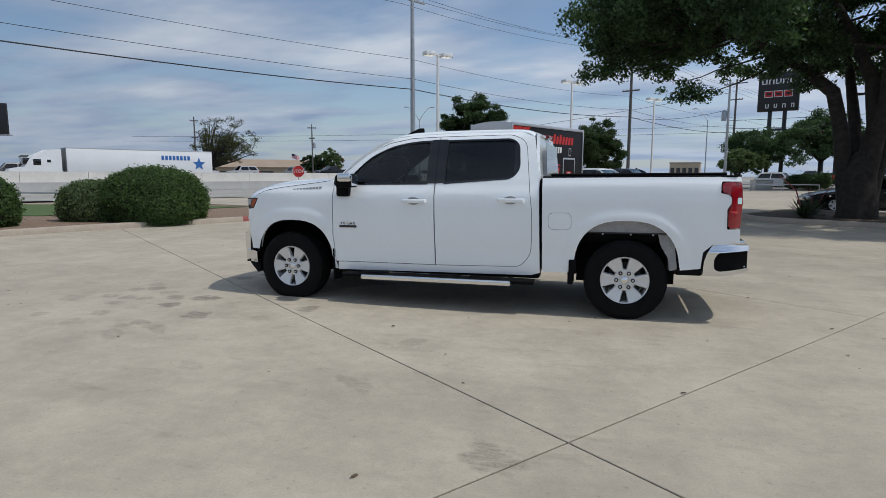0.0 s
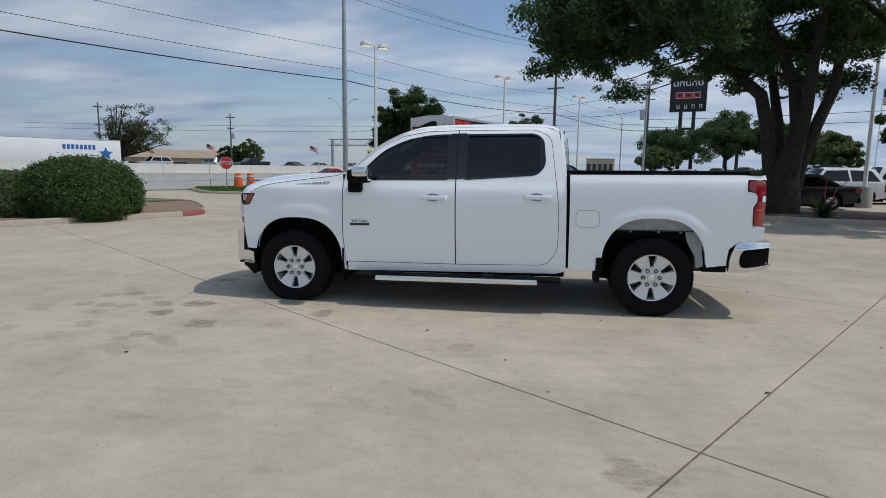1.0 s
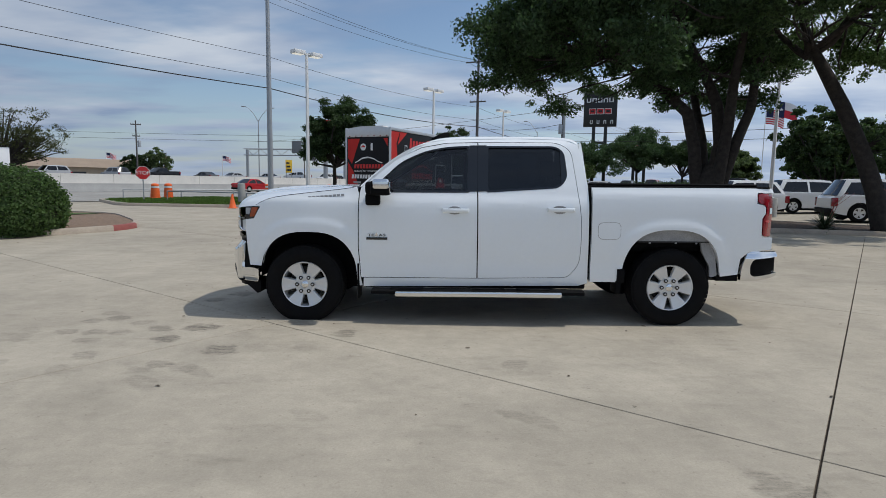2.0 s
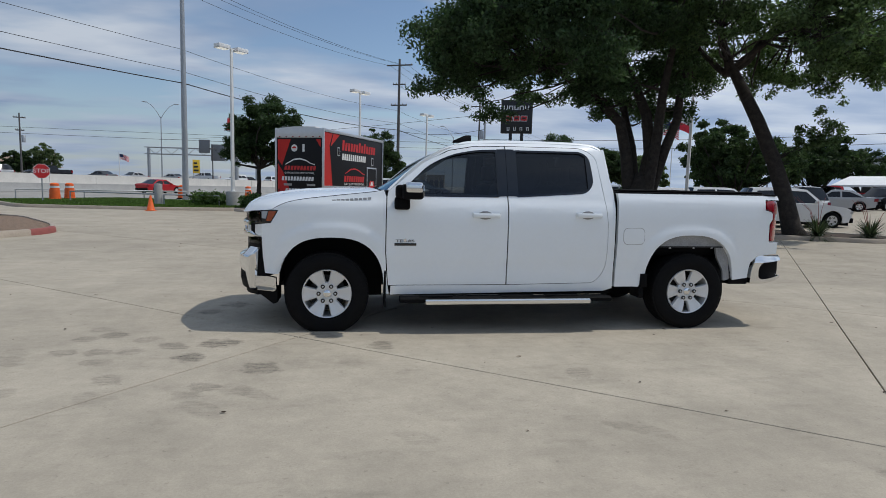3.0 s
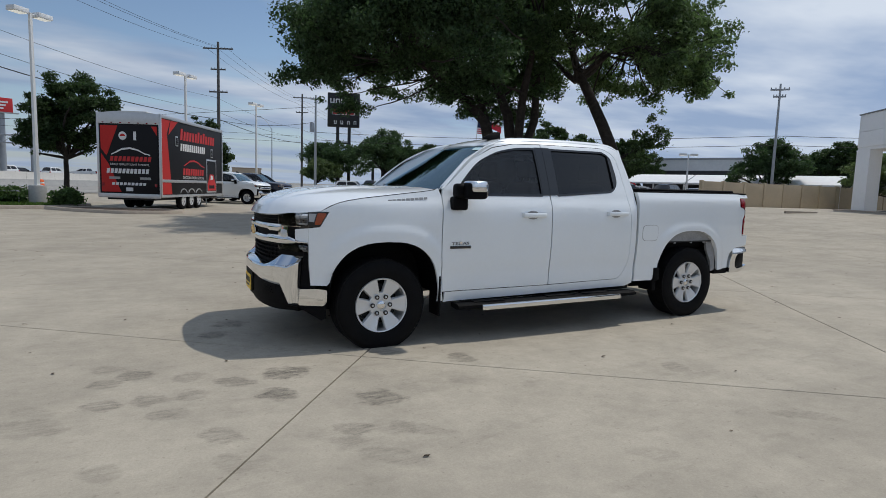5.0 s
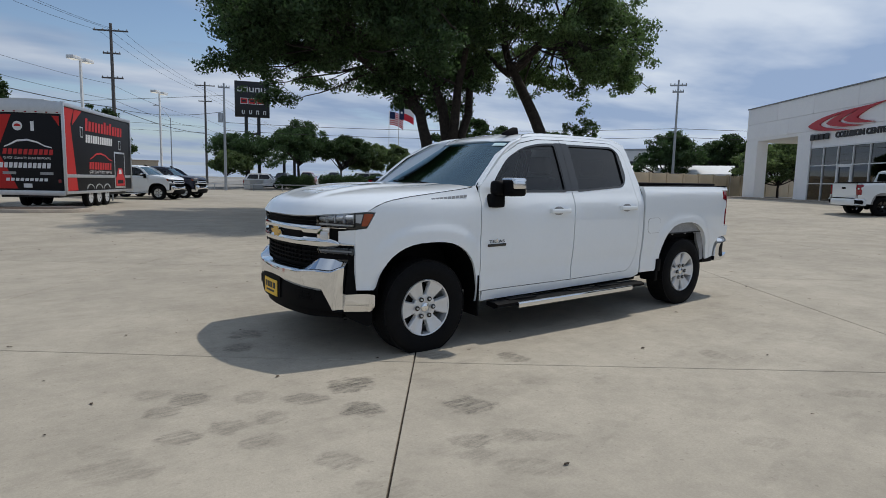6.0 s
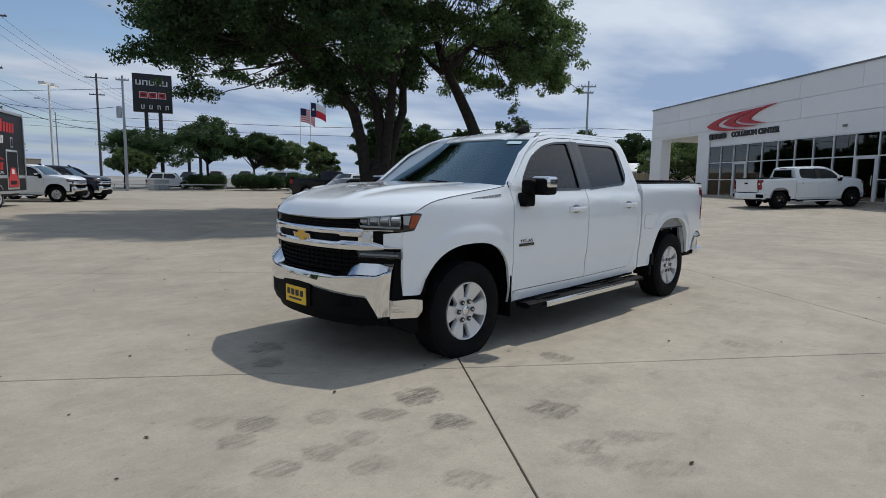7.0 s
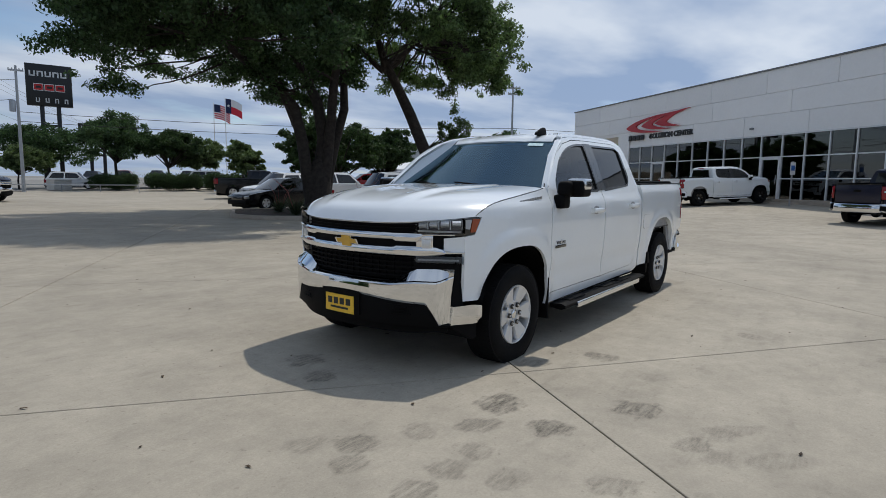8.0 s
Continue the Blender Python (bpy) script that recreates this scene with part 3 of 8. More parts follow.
        for x in (3.52, 3.79, 4.00):
            part("liner_clip", box(x - 0.009, x + 0.009, s * 0.95, s * 0.968, 0.848, 0.866, 0.003), liner_grey, T)
        part("arch_splash_guard", panel(rounded([(4.04, 0.90), (4.13, 0.92), (4.20, 0.78), (4.235, 0.52), (4.16, 0.50), (4.15, 0.62), (4.07, 0.76)], 0.02, 3), lambda x, z: 0.955, s, thick=0.03, step=0.03), liner_grey, T)
        # wheels
        wheel_mesh_parts(T, "wheel", (AX_F - 0.045, s * 0.865, 0.392), s)
        wheel_mesh_parts(T, "wheel", (AX_R, s * 0.865, 0.392), s)
    # fuel door, left side
    fo = rounded([(2.972, 1.066), (3.208, 1.068), (3.212, 0.892), (2.976, 0.890)], 0.06, 6)
    fi = [(x + (3.092 - x) * 0.035, z + (0.979 - z) * 0.045) for x, z in fo]
    part("fuel_door_gap", panel(fo, Y, -1, lift=0.0012, thick=0.002, step=0.06), liner_grey, T)
    part("fuel_door", panel(fi, Y, -1, lift=0.0035, thick=0.003, step=0.06), white_paint, T)
    # bonnet
    def hood(u, v):
        # u 0 at the nose, 1 at the windscreen; v -1..1 across
        xs0, xs1 = -0.555, 0.47
        edge_x = xs0 + (xs1 - xs0) * u
        edge_z = interp([(-0.555, 1.204), (-0.50, 1.238), (-0.44, 1.266), (-0.36, 1.289), (-0.20, 1.316), (0.10, 1.352), (0.36, 1.382), (0.47, 1.399)], edge_x)
        w = truck_y(edge_x, edge_z) - 0.006
        cx = -0.950 + (0.36 + 0.950) * u
        k = abs(v)
        x = cx + (edge_x - cx) * k ** 3.1
        zc = interp([(0, 1.152), (0.008, 1.168), (0.02, 1.195), (0.05, 1.247), (0.1, 1.291), (0.2, 1.333), (0.37, 1.374), (0.5, 1.392), (1.0, 1.425)], u)
        z = zc + (edge_z - zc) * k ** (3.0 + 2.0 * u)
        crest = 0.36 + 0.16 * u
        z += (0.015 * smooth01((k - crest + 0.20) / 0.19) * (1 - smooth01((k - crest) / 0.06)) - 0.005 * math.exp(-((k - crest - 0.10) / 0.05) ** 2)) * smooth01(u / 0.30) * (1 - 0.75 * smooth01((u - 0.6) / 0.4))
        return (x, v * w, z)
    hb = grid([0, 0.008, 0.02, 0.035, 0.05, 0.07, 0.09, 0.14, 0.2, 0.3, 0.4, 0.5, 0.6, 0.7, 0.8, 0.9, 0.985, 0.993, 1.0], [-1, -0.995] + lin(-0.988, 0.988, 81) + [0.995, 1], hood)
    part("bonnet", thicken(hb, 0.02), white_paint, T)
    for s in (-1, 1):
        seam = [hood(u, s * 0.997) for u in lin(0.0, 1.0, 15)]
        part("bonnet_gap", tube([Vector(p) + Vector((0, s * 0.004, 0.001)) for p in seam], 0.0028, 6), black_plastic, T)
    # windscreen, pillars and roof
    def wind(u, v):
        k = abs(v)
        zb, zt = 1.385, 1.895
        w = (0.85 + (0.640 - 0.85) * u)
        xb, xt = 0.395 + 0.185 * k ** 2.2, 1.235 + 0.115 * k ** 2.2
        z = zb + (zt - zb) * u - 0.020 * k ** 2 * u
        x = xb + (xt - xb) * (u + 0.06 * u * (1 - u))
        return (x, v * w, z)
    part("windscreen", thicken(grid(lin(0, 1, 12), lin(-0.985, 0.985, 25), wind), 0.006), clear_glass, T, "windscreen with a pale sticker in its corner")
    part("windscreen_sticker", thicken(grid(lin(0.835, 0.89, 3), lin(-0.80, -0.58, 6), lambda u, v: tuple(Vector(wind(u, v)) + Vector((-0.004, 0, 0.005)))), 0.001), sticker, T)
    rail_out = [(0.545, 1.402), (0.56, 1.44), (0.86, 1.70), (1.15, 1.857), (1.42, 1.903), (2.14, 1.920), (2.66, 1.912), (2.795, 1.855)]
    for s in (-1, 1):
        rings = []
        for i, (x, z) in enumerate(rail_out):
            a = Vector((x, s * (truck_y(x, z)), z))
            if i <= 3:
                u = (0.0, 0.07, 0.52, 0.90)[i]
                b = Vector(wind(u, s * 0.985))
            else:
                b = Vector((x, s * 0.585, interp([(1.2, 1.918), (1.42, 1.934), (2.14, 1.950), (2.66, 1.940), (2.80, 1.905)], x)))
            mid = a.lerp(b, 0.45) + Vector((-0.012 if i < 4 else 0, s * 0.012, 0.014))
            rings.append([a, a.lerp(mid, 0.5) + Vector((0, s * 0.005, 0.003)), mid, mid.lerp(b, 0.55) + Vector((0, 0, 0.003)), b])
        fine = []
        for i in range(len(rings) - 1):
            r0, r1, r2, r3 = rings[max(i - 1, 0)], rings[i], rings[i + 1], rings[min(i + 2, len(rings) - 1)]
            for t in (0.0, 0.25, 0.5, 0.75):
                fine.append([0.5 * (2 * p1 + (p2 - p0) * t + (2 * p0 - 5 * p1 + 4 * p2 - p3) * t * t + (3 * p1 - p0 - 3 * p2 + p3) * t ** 3) for p0, p1, p2, p3 in zip(r0, r1, r2, r3)])
        rings = fine + [rings[-1]]
        part("roof_rail", thicken(loft(rings, closed=False, caps=False), 0.02), white_paint, T)
    def roof(u, v):
        x = 1.160 + (2.83 - 1.160) * u + 0.115 * v * v * max(0.0, 1 - u / 0.3)
        ze = interp([(1.160, 1.864 - 0.012 * v * v), (1.205, 1.892 - 0.008 * v * v), (1.30, 1.918), (1.42, 1.934), (2.14, 1.950), (2.66, 1.940), (2.80, 1.905), (2.84, 1.86)], 1.160 + 1.67 * u)
        return (x, v * 0.60, ze + 0.022 * (1 - v * v) * smooth01(0.15 + u / 0.30) - 0.007 * (math.exp(-((abs(v) - 0.55) / 0.05) ** 2)))
    part("roof", thicken(grid([0, 0.003, 0.007, 0.014, 0.021, 0.028, 0.036] + lin(0.045, 0.990, 28) + [0.996, 1.0], [-1, -0.994] + lin(-0.985, 0.985, 33) + [0.994, 1], roof), 0.03), white_paint, T)
    rw = [[(2.835 + 0.045 * (1 - (z - 1.40) / 0.5) + 0.0, y, z) for y in lin(-min(0.90, 0.90 - (z - 1.40) * 0.42), min(0.90, 0.90 - (z - 1.40) * 0.42), 15)] for z in lin(0.9, 1.88, 9)]
    part("cab_back", thicken(loft(rw, closed=False, caps=False), 0.03), white_paint, T)
    part("rear_window", thicken(loft([[(2.886 + 0.04 * (1 - (z - 1.40) / 0.5), y, z) for y in (-0.66 + (z - 1.4) * 0.2, 0.66 - (z - 1.4) * 0.2)] for z in (1.46, 1.80)], closed=False, caps=False), 0.004), gloss_black, T)
    part("brake_light", box(2.845, 2.885, -0.20, 0.20, 1.875, 1.905, 0.006), tail_red, T, "red high-level brake light")
    fin = loft([[(x, -w * 0.35, z), (x + l * 0.5, -w, z), (x + l, -w * 0.6, z), (x + l, w * 0.6, z), (x + l * 0.5, w, z), (x, w * 0.35, z)] for x, l, w, z in ((1.27, 0.20, 0.036, 1.935), (1.275, 0.195, 0.034, 1.956), (1.335, 0.135, 0.024, 1.985), (1.385, 0.085, 0.015, 2.008), (1.415, 0.05, 0.007, 2.018))])
    bmesh.ops.transform(fin, matrix=Matrix.Translation((-0.02, -0.42, -0.012)), verts=fin.verts[:])
    part("roof_aerial", fin, black_plastic, T, "black shark-fin aerial")
    part("cowl", thicken(grid(lin(0, 1, 4), lin(-1, 1, 21), lambda u, v: (0.37 + 0.06 * u + 0.17 * abs(v) ** 2.2, v * 0.86, 1.385 + 0.02 * u)), 0.02), black_plastic, T)
    for y0, y1 in ((-0.70, 0.02), (-0.08, 0.62)):
        part("wiper", tube([wind(0.015, y0), Vector(wind(0.05, (y0 + y1) / 2)) + Vector((-0.02, 0, 0.01)), Vector(wind(0.10, y1)) + Vector((-0.012, 0, 0.006))], [0.011, 0.009, 0.006], 6), black_plastic, T)
    # load bed
    for s in (-1, 1):
        part("bed_wall", box(2.92, 4.70, s * 0.80, s * 0.86, 0.80, 1.415), black_plastic, T)
        part("bed_rail_cap", box(2.912, 4.735, s * 0.83, s * 0.935, 1.420, 1.438, 0.006), black_plastic, T, "black plastic bed rail cap")
        part("cargo_rail", tube([(2.98, s * 0.80, 1.452), (4.66, s * 0.80, 1.452)], 0.014, 8), black_plastic, T)
    part("bed_floor", box(2.92, 4.72, -0.80, 0.80, 0.76, 0.80), black_plastic, T)
    part("bed_bulkhead", box(2.905, 2.935, -0.90, 0.90, 0.60, 1.435, 0.004), black_plastic, T)
    tg = box(4.715, 4.785, -0.785, 0.785, 0.80, 1.425, 0.014, 3)
    tailgate = part("tailgate", tg, white_paint, T)
    part("tailgate_handle", box(4.780, 4.798, -0.12, 0.12, 1.18, 1.26, 0.008), black_plastic, tailgate)
    part("tailgate_cap", box(4.71, 4.795, -0.80, 0.80, 1.423, 1.440, 0.006), black_plastic, tailgate)
    # rear bumper
    def rb_x(y):
        k = min(abs(y) / 0.99, 1)
        return 4.62 + 0.34 * (1 - k ** 4) ** 0.7
    ys = lin(-0.855, 0.855, 41)
    rings = []
    for y in ys:
        x = rb_x(y)
        lo = 0.48 + 0.02 * smooth01((abs(y) - 0.7) / 0.2)
        rings.append([(x - 0.015, y, lo), (x - 0.002, y, lo + 0.02), (x, y, 0.62), (x - 0.012, y, 0.735), (x - 0.03, y, 0.765), (x - 0.09, y, 0.77), (x - 0.09, y, lo)])
    part("rear_bumper", loft(rings), chrome, T, "chrome rear step bumper")
    for s in (-1, 1):
        c_out = rounded([(4.462, 0.470), (4.62, 0.472), (4.80, 0.505), (4.875, 0.530), (4.875, 0.556), (4.70, 0.530), (4.60, 0.518), (4.562, 0.54), (4.556, 0.63), (4.592, 0.698), (4.875, 0.722), (4.875, 0.765), (4.840, 0.792), (4.60, 0.792), (4.545, 0.775), (4.495, 0.695), (4.470, 0.61)], [0.02, 0.02, 0.02, 0.01, 0.01, 0.01, 0.02, 0.02, 0.03, 0.03, 0.01, 0.02, 0.02, 0.03, 0.03, 0.03, 0.03], 3)
        c_in = rounded([(4.555, 0.520), (4.868, 0.545), (4.868, 0.720), (4.60, 0.700), (4.55, 0.640)], 0.015, 3)
        flat_y = lambda x, z: 0.972 - 1.0 * max(0.0, x - 4.60) ** 2
        part("bumper_corner", panel(c_out, lambda x, z: flat_y(x, z) - 0.035 * smooth01((z - 0.70) / 0.08)  - 0.008 * smooth01((0.50 - z) / 0.03), s, thick=0.05, lift=0.014, step=0.025), chrome, T)
        part("bumper_step", panel(c_in, flat_y, s, thick=0.04, lift=-0.030, step=0.1), black_plastic, T)
        part("bumper_lip", box(4.62, 4.850, s * 0.84, s * 0.885, 0.556, 0.568, 0.004), chrome, T)
        part("bed_skirt", box(4.225, 4.452, s * 0.90, s * 0.957, 0.465, 0.530, 0.01), black_plastic, T)
    # frame, axles and exhaust beneath
    for s in (-1, 1):
        part("chassis_rail", box(-0.55, 4.55, s * 0.42, s * 0.52, 0.40, 0.54, 0.01), dark_metal, T)
        part("sill_underside", box(0.56, 2.88, s * 0.72, s * 0.925, 0.36, 0.44, 0.02), black_plastic, T)
    part("cab_floor", box(0.50, 2.88, -0.90, 0.90, 0.46, 0.50), black_plastic, T)
    part("rear_axle", tube([(AX_R, -0.74, 0.39), (AX_R, 0.74, 0.39)], 0.055, 10), dark_metal, T)
    part("front_axle", tube([(AX_F, -0.74, 0.39), (AX_F, 0.74, 0.39)], 0.05, 10), dark_metal, T)
    part("differential", lathe([(0.001, -0.15), (0.10, -0.12), (0.15, -0.04), (0.15, 0.04), (0.10, 0.12), (0.001, 0.15)], 20), dark_metal, T).matrix_basis = Matrix.Translation((AX_R, 0, 0.39))
    part("exhaust", tube([(1.2, 0.25, 0.40), (3.2, 0.25, 0.38), (3.7, 0.55, 0.52), (4.5, 0.62, 0.42)], 0.04, 10), dark_metal, T)
    part("engine_bay", box(-0.50, 0.48, -0.54, 0.54, 0.42, 1.16), black_plastic, T)
    part("bed_underbody", box(2.95, 4.68, -0.55, 0.55, 0.58, 0.76, 0.02), dark_metal, T)
    # added filler box, stops sun leaking through behind the rear wheels
    part("tail_underbody", box(4.14, 4.70, -0.90, 0.90, 0.50, 0.74, 0.02), dark_metal, T)
    part("fuel_tank", box(1.6, 2.75, -0.62, -0.10, 0.36, 0.56, 0.03), dark_metal, T)
    # nose
    ay = abs
    part("grille_backing", nose_band(-0.62, 0.62, 0.70, 1.165, push=-0.085, thick=0.05), black_plastic, T)
    part("upper_grille", nose_band(-0.60, 0.60, 1.074, lambda y: 1.150 + 0.03 * ay(y), push=-0.030, thick=0.03), black_plastic, T, "black upper grille insert")
    for i in range(3):
        part("grille_slat", nose_band(-0.585, 0.585, 1.084 + i * 0.024, 1.091 + i * 0.024, push=-0.016, thick=0.02, rows=2), black_plastic, T)
    step = lambda y: smooth01((ay(y) - 0.42) / 0.02)
    tail = lambda y: smooth01((ay(y) - 0.60) / 0.05)
    part("grille_bar_upper", nose_band(-0.84, 0.84, lambda y: 1.030 - 0.012 * step(y) * (1 - tail(y)) + 0.034 * tail(y), lambda y: 1.076 + 0.002 * ay(y), push=0.004, thick=0.05, bulge=0.012, k=85), chrome, T, "chrome upper grille bar")
    part("grille_slot", nose_band(-0.585, 0.585, 0.970, 1.032, push=-0.020, thick=0.02), black_plastic, T)
    part("grille_bar_lower", nose_band(-0.895, 0.895, lambda y: 0.916 + 0.018 * smooth01((ay(y) - 0.60) / 0.28), lambda y: 0.972 + 0.012 * step(y) - 0.034 * smooth01((ay(y) - 0.68) / 0.16), push=0.006, thick=0.05, bulge=0.012, k=85), chrome, T, "chrome lower grille bar")
    for s in (-1, 1):
        part("grille_bracket", nose_band(s * 0.595, s * 0.705, 0.930, 1.072, push=0.004, thick=0.05, k=9, bulge=0.004), chrome, T)
        part("grille_bracket_inset", nose_band(s * 0.632, s * 0.690, 0.972, 1.036, push=0.011, thick=0.012, k=5, bulge=0.006), rim_metal, T)
        part("grille_corner", nose_band(s * 0.772, s * 0.905, lambda y: 0.958 - 0.016 * smooth01((ay(y) - 0.78) / 0.1), lambda y: 1.046 + 0.016 * (ay(y) - 0.77) / 0.13, push=-0.003, thick=0.05, k=13), white_paint, T)
        part("grille_corner_trim", nose_band(s * 0.700, s * 0.900, lambda y: 0.950 + 0.095 * smooth01((ay(y) - 0.760) / 0.02), lambda y: 1.064 + 0.004 * tail(y), push=-0.012, thick=0.05, k=41), black_plastic, T)
        part("lamp_lower_trim", nose_band(s * 0.572, s * 0.900, 0.795, 0.930, push=-0.022, thick=0.06, k=21), black_plastic, T)
        part("fog_lamp_reflector", nose_band(s * 0.585, s * 0.885, 0.866, 0.912, push=-0.012, thick=0.008, k=15), fog_bowl, T)
        part("fog_lamp_strip", nose_band(s * 0.600, s * 0.865, 0.880, 0.893, push=-0.008, thick=0.006, k=15), rim_metal, T)
        part("fog_lamp", nose_band(s * 0.580, s * 0.893, 0.860, 0.918, push=-0.002, thick=0.006, k=19, bulge=0.003), lens_clear, T, "clear slim front fog lamp")
        # headlight
        hl = thing_part("headlight", T)
        lo = lambda y: 1.080 - 0.004 * (ay(y) - 0.58) / 0.32
        hi = lambda y: 1.170 + 0.022 * (ay(y) - 0.58) / 0.32
        part("headlight_bowl", nose_band(s * 0.583, s * 0.895, lo, hi, push=-0.050, thick=0.04, k=25), badge_dark, hl)
        part("headlight_bezel", nose_band(s * 0.575, s * 0.900, lambda y: lo(y) - 0.012, lambda y: lo(y) + 0.006, push=-0.002, thick=0.05, k=25), gloss_black, hl)
        for i in range(4):
            y0 = 0.606 + i * 0.072
            part("lamp_projector", nose_band(s * y0, s * (y0 + 0.052), 1.116 + 0.004 * i, 1.158 + 0.005 * i, push=-0.026, thick=0.02, k=7, bulge=0.022), lamp_silver, hl)
            part("projector_frame", nose_band(s * (y0 + 0.056), s * (y0 + 0.062), 1.108, 1.164 + 0.005 * i, push=-0.014, thick=0.03, k=3), lamp_silver, hl)
        part("running_light", nose_band(s * 0.600, s * 0.875, lambda y: lo(y) + 0.010, lambda y: lo(y) + 0.022, push=-0.008, thick=0.02, k=17), pole_white, hl)
        part("headlight_lens", nose_band(s * 0.580, s * 0.897, lo, hi, push=0.000, thick=0.005, k=25, bulge=0.003), headlight_glass, hl)
        part("headlight_side", panel([(-0.662, 1.070), (-0.572, 1.076), (-0.510, 1.193), (-0.570, 1.198), (-0.662, 1.194)], truck_y, s, step=0.04, lift=-0.001), gloss_black, hl)
        part("side_reflector", panel([(-0.660, 1.118), (-0.622, 1.112), (-0.602, 1.182), (-0.660, 1.182)], truck_y, s, step=0.04, lift=0.003, thick=0.005), badge_grey, hl)
        part("marker_lens", panel(rounded([(-0.618, 1.090), (-0.572, 1.090), (-0.519, 1.185), (-0.592, 1.188)], [0.01, 0.015, 0.01, 0.01], 3), truck_y, s, step=0.04, lift=0.004, thick=0.006), amber, hl, "amber side marker lens")
        # black upright between bumper and fender
        part("bumper_insert", panel([(-0.715, 0.53), (-0.634, 0.545), (-0.634, 0.93), (-0.69, 0.93), (-0.69, 0.80)], lambda x, z: 0.888 - 0.62 * (-0.63 - x), s, lift=-0.012, thick=0.06), black_plastic, T)
    # gold emblem with a bright edge, plain cross shape
    for sc, pu, m_ in ((1.0, 0.012, chrome), (0.84, 0.018, gold)):
        w, h, a = 0.130 * sc, 0.048 * sc, 0.055 * sc
        pts = [(-w, -0.018 * sc), (-a, -0.018 * sc), (-a - 0.01, -h), (a - 0.01, -h), (a, -0.018 * sc), (w - 0.02, -0.018 * sc), (w, 0.018 * sc), (a, 0.018 * sc), (a + 0.01, h), (-a + 0.01, h), (-a, 0.018 * sc), (-w + 0.02, 0.018 * sc)]
        bm = bmesh.new()
        f = bm.faces.new([bm.verts.new((-0.945 - pu, y + 0.012, 0.994 + z)) for y, z in pts])
        e = bmesh.ops.extrude_face_region(bm, geom=[f])
        for v in e["geom"]:
            if isinstance(v, bmesh.types.BMVert):
                v.co.x += 0.05
        part("emblem", bm, m_, T, "gold grille emblem with chrome edge")
    part("lower_grille", nose_band(-0.580, 0.580, 0.70, 0.920, push=-0.050, thick=0.02), black_plastic, T)
    for i in range(5):
        part("grille_slat", nose_band(-0.575, 0.575, 0.752 + i * 0.034, 0.762 + i * 0.034, push=-0.026, thick=0.02, rows=2), black_plastic, T)
    for k in range(17):
        y = -0.54 + k * 0.0675
        part("grille_rib", nose_band(y - 0.004, y + 0.004, 0.745, 0.915, push=-0.040, thick=0.012, k=3), black_plastic, T)
    # chrome bumper: a wide top face dipping in the middle, a crease, and a tall face
    rear_top = lambda y: 0.733 + 0.084 * max(0.0, min(1.0, (ay(y) - 0.42) / 0.18)) + 0.006 * smooth01((ay(y) - 0.6) / 0.28)
    crease = lambda y: 0.708 + 0.020 * max(0.0, min(1.0, (ay(y) - 0.42) / 0.18)) + 0.050 * smooth01((ay(y) - 0.72) / 0.14)
    low = lambda y: 0.612 - 0.044 * smooth01(ay(y) / 0.66) - 0.157 * max(0.0, min(1.0, (ay(y) - 0.665) / 0.09))
    def bumper_ring(y):
        e = 1e-3
        nrm = Vector((-1, (front_x(y + e) - front_x(y - e)) / (2 * e), 0)).normalized()
        end = smooth01((ay(y) - 0.78) / 0.07)
        f = 0.060 - 0.020 * end
        lo_, ck, rt = low(y), crease(y), rear_top(y)
        prof = [(-0.03, rt - 0.004), (-0.02, rt), (f - 0.016, ck + 0.010), (f - 0.004, ck + 0.003), (f, ck - 0.008), (f + 0.004, ck * 0.6 + lo_ * 0.4), (f - 0.002, lo_ + 0.016), (f - 0.010, lo_), (f - 0.05, lo_), (f - 0.06, ck * 0.5 + lo_ * 0.5)]
        def pt(p, z):
            v = Vector((front_x(y), y, z)) + nrm * p
            v.y -= math.copysign(0.040, y) * max(0.0, min(1.0, (0.80 - z) / 0.25)) * smooth01((ay(y) - 0.72) / 0.13)
            return v
        return [pt(p, z) for p, z in prof]
    finish("front_bumper", loft([bumper_ring(y) for y in lin(-0.838, 0.838, 121)]), chrome, T, "chrome front bumper", angle=13)
    for s in (-1, 1):
        wing_y = lambda x, z: 0.962 - 0.60 * max(0.0, -0.545 - x) - 0.03 * smooth01((0.47 - z) / 0.06)
        part("bumper_end", panel(rounded([(-0.735, 0.411), (-0.545, 0.411), (-0.525, 0.44), (-0.525, 0.550), (-0.60, 0.560), (-0.725, 0.552)], [0, 0.02, 0.02, 0.012, 0.02, 0], 3), wing_y, s, lift=0.004, thick=0.06, step=0.03), chrome, T)
        part("tow_recess", nose_band(s * 0.40, s * 0.60, 0.465, 0.555, push=0.049, thick=0.03, k=9), black_plastic, T)
        for i in range(3):
            part("recess_rib", nose_band(s * (0.430 + 0.012 * i), s * (0.570 - 0.012 * i), 0.484 + 0.024 * i, 0.491 + 0.024 * i, push=0.058, thick=0.012, k=7, rows=2), black_plastic, T)
        part("wheel_deflector", panel([(-0.74, 0.42), (-0.52, 0.42), (-0.52, 0.30), (-0.56, 0.285), (-0.70, 0.375)], lambda x, z: 0.915 - 0.5 * max(0.0, -0.545 - x), s, thick=0.30), black_plastic, T)
    part("bumper_valance", nose_band(-0.82, 0.82, lambda y: 0.395 + 0.01 * ay(y), lambda y: low(y) + 0.01, push=0.036, thick=0.09, k=81, bulge=0.014), black_plastic, T)
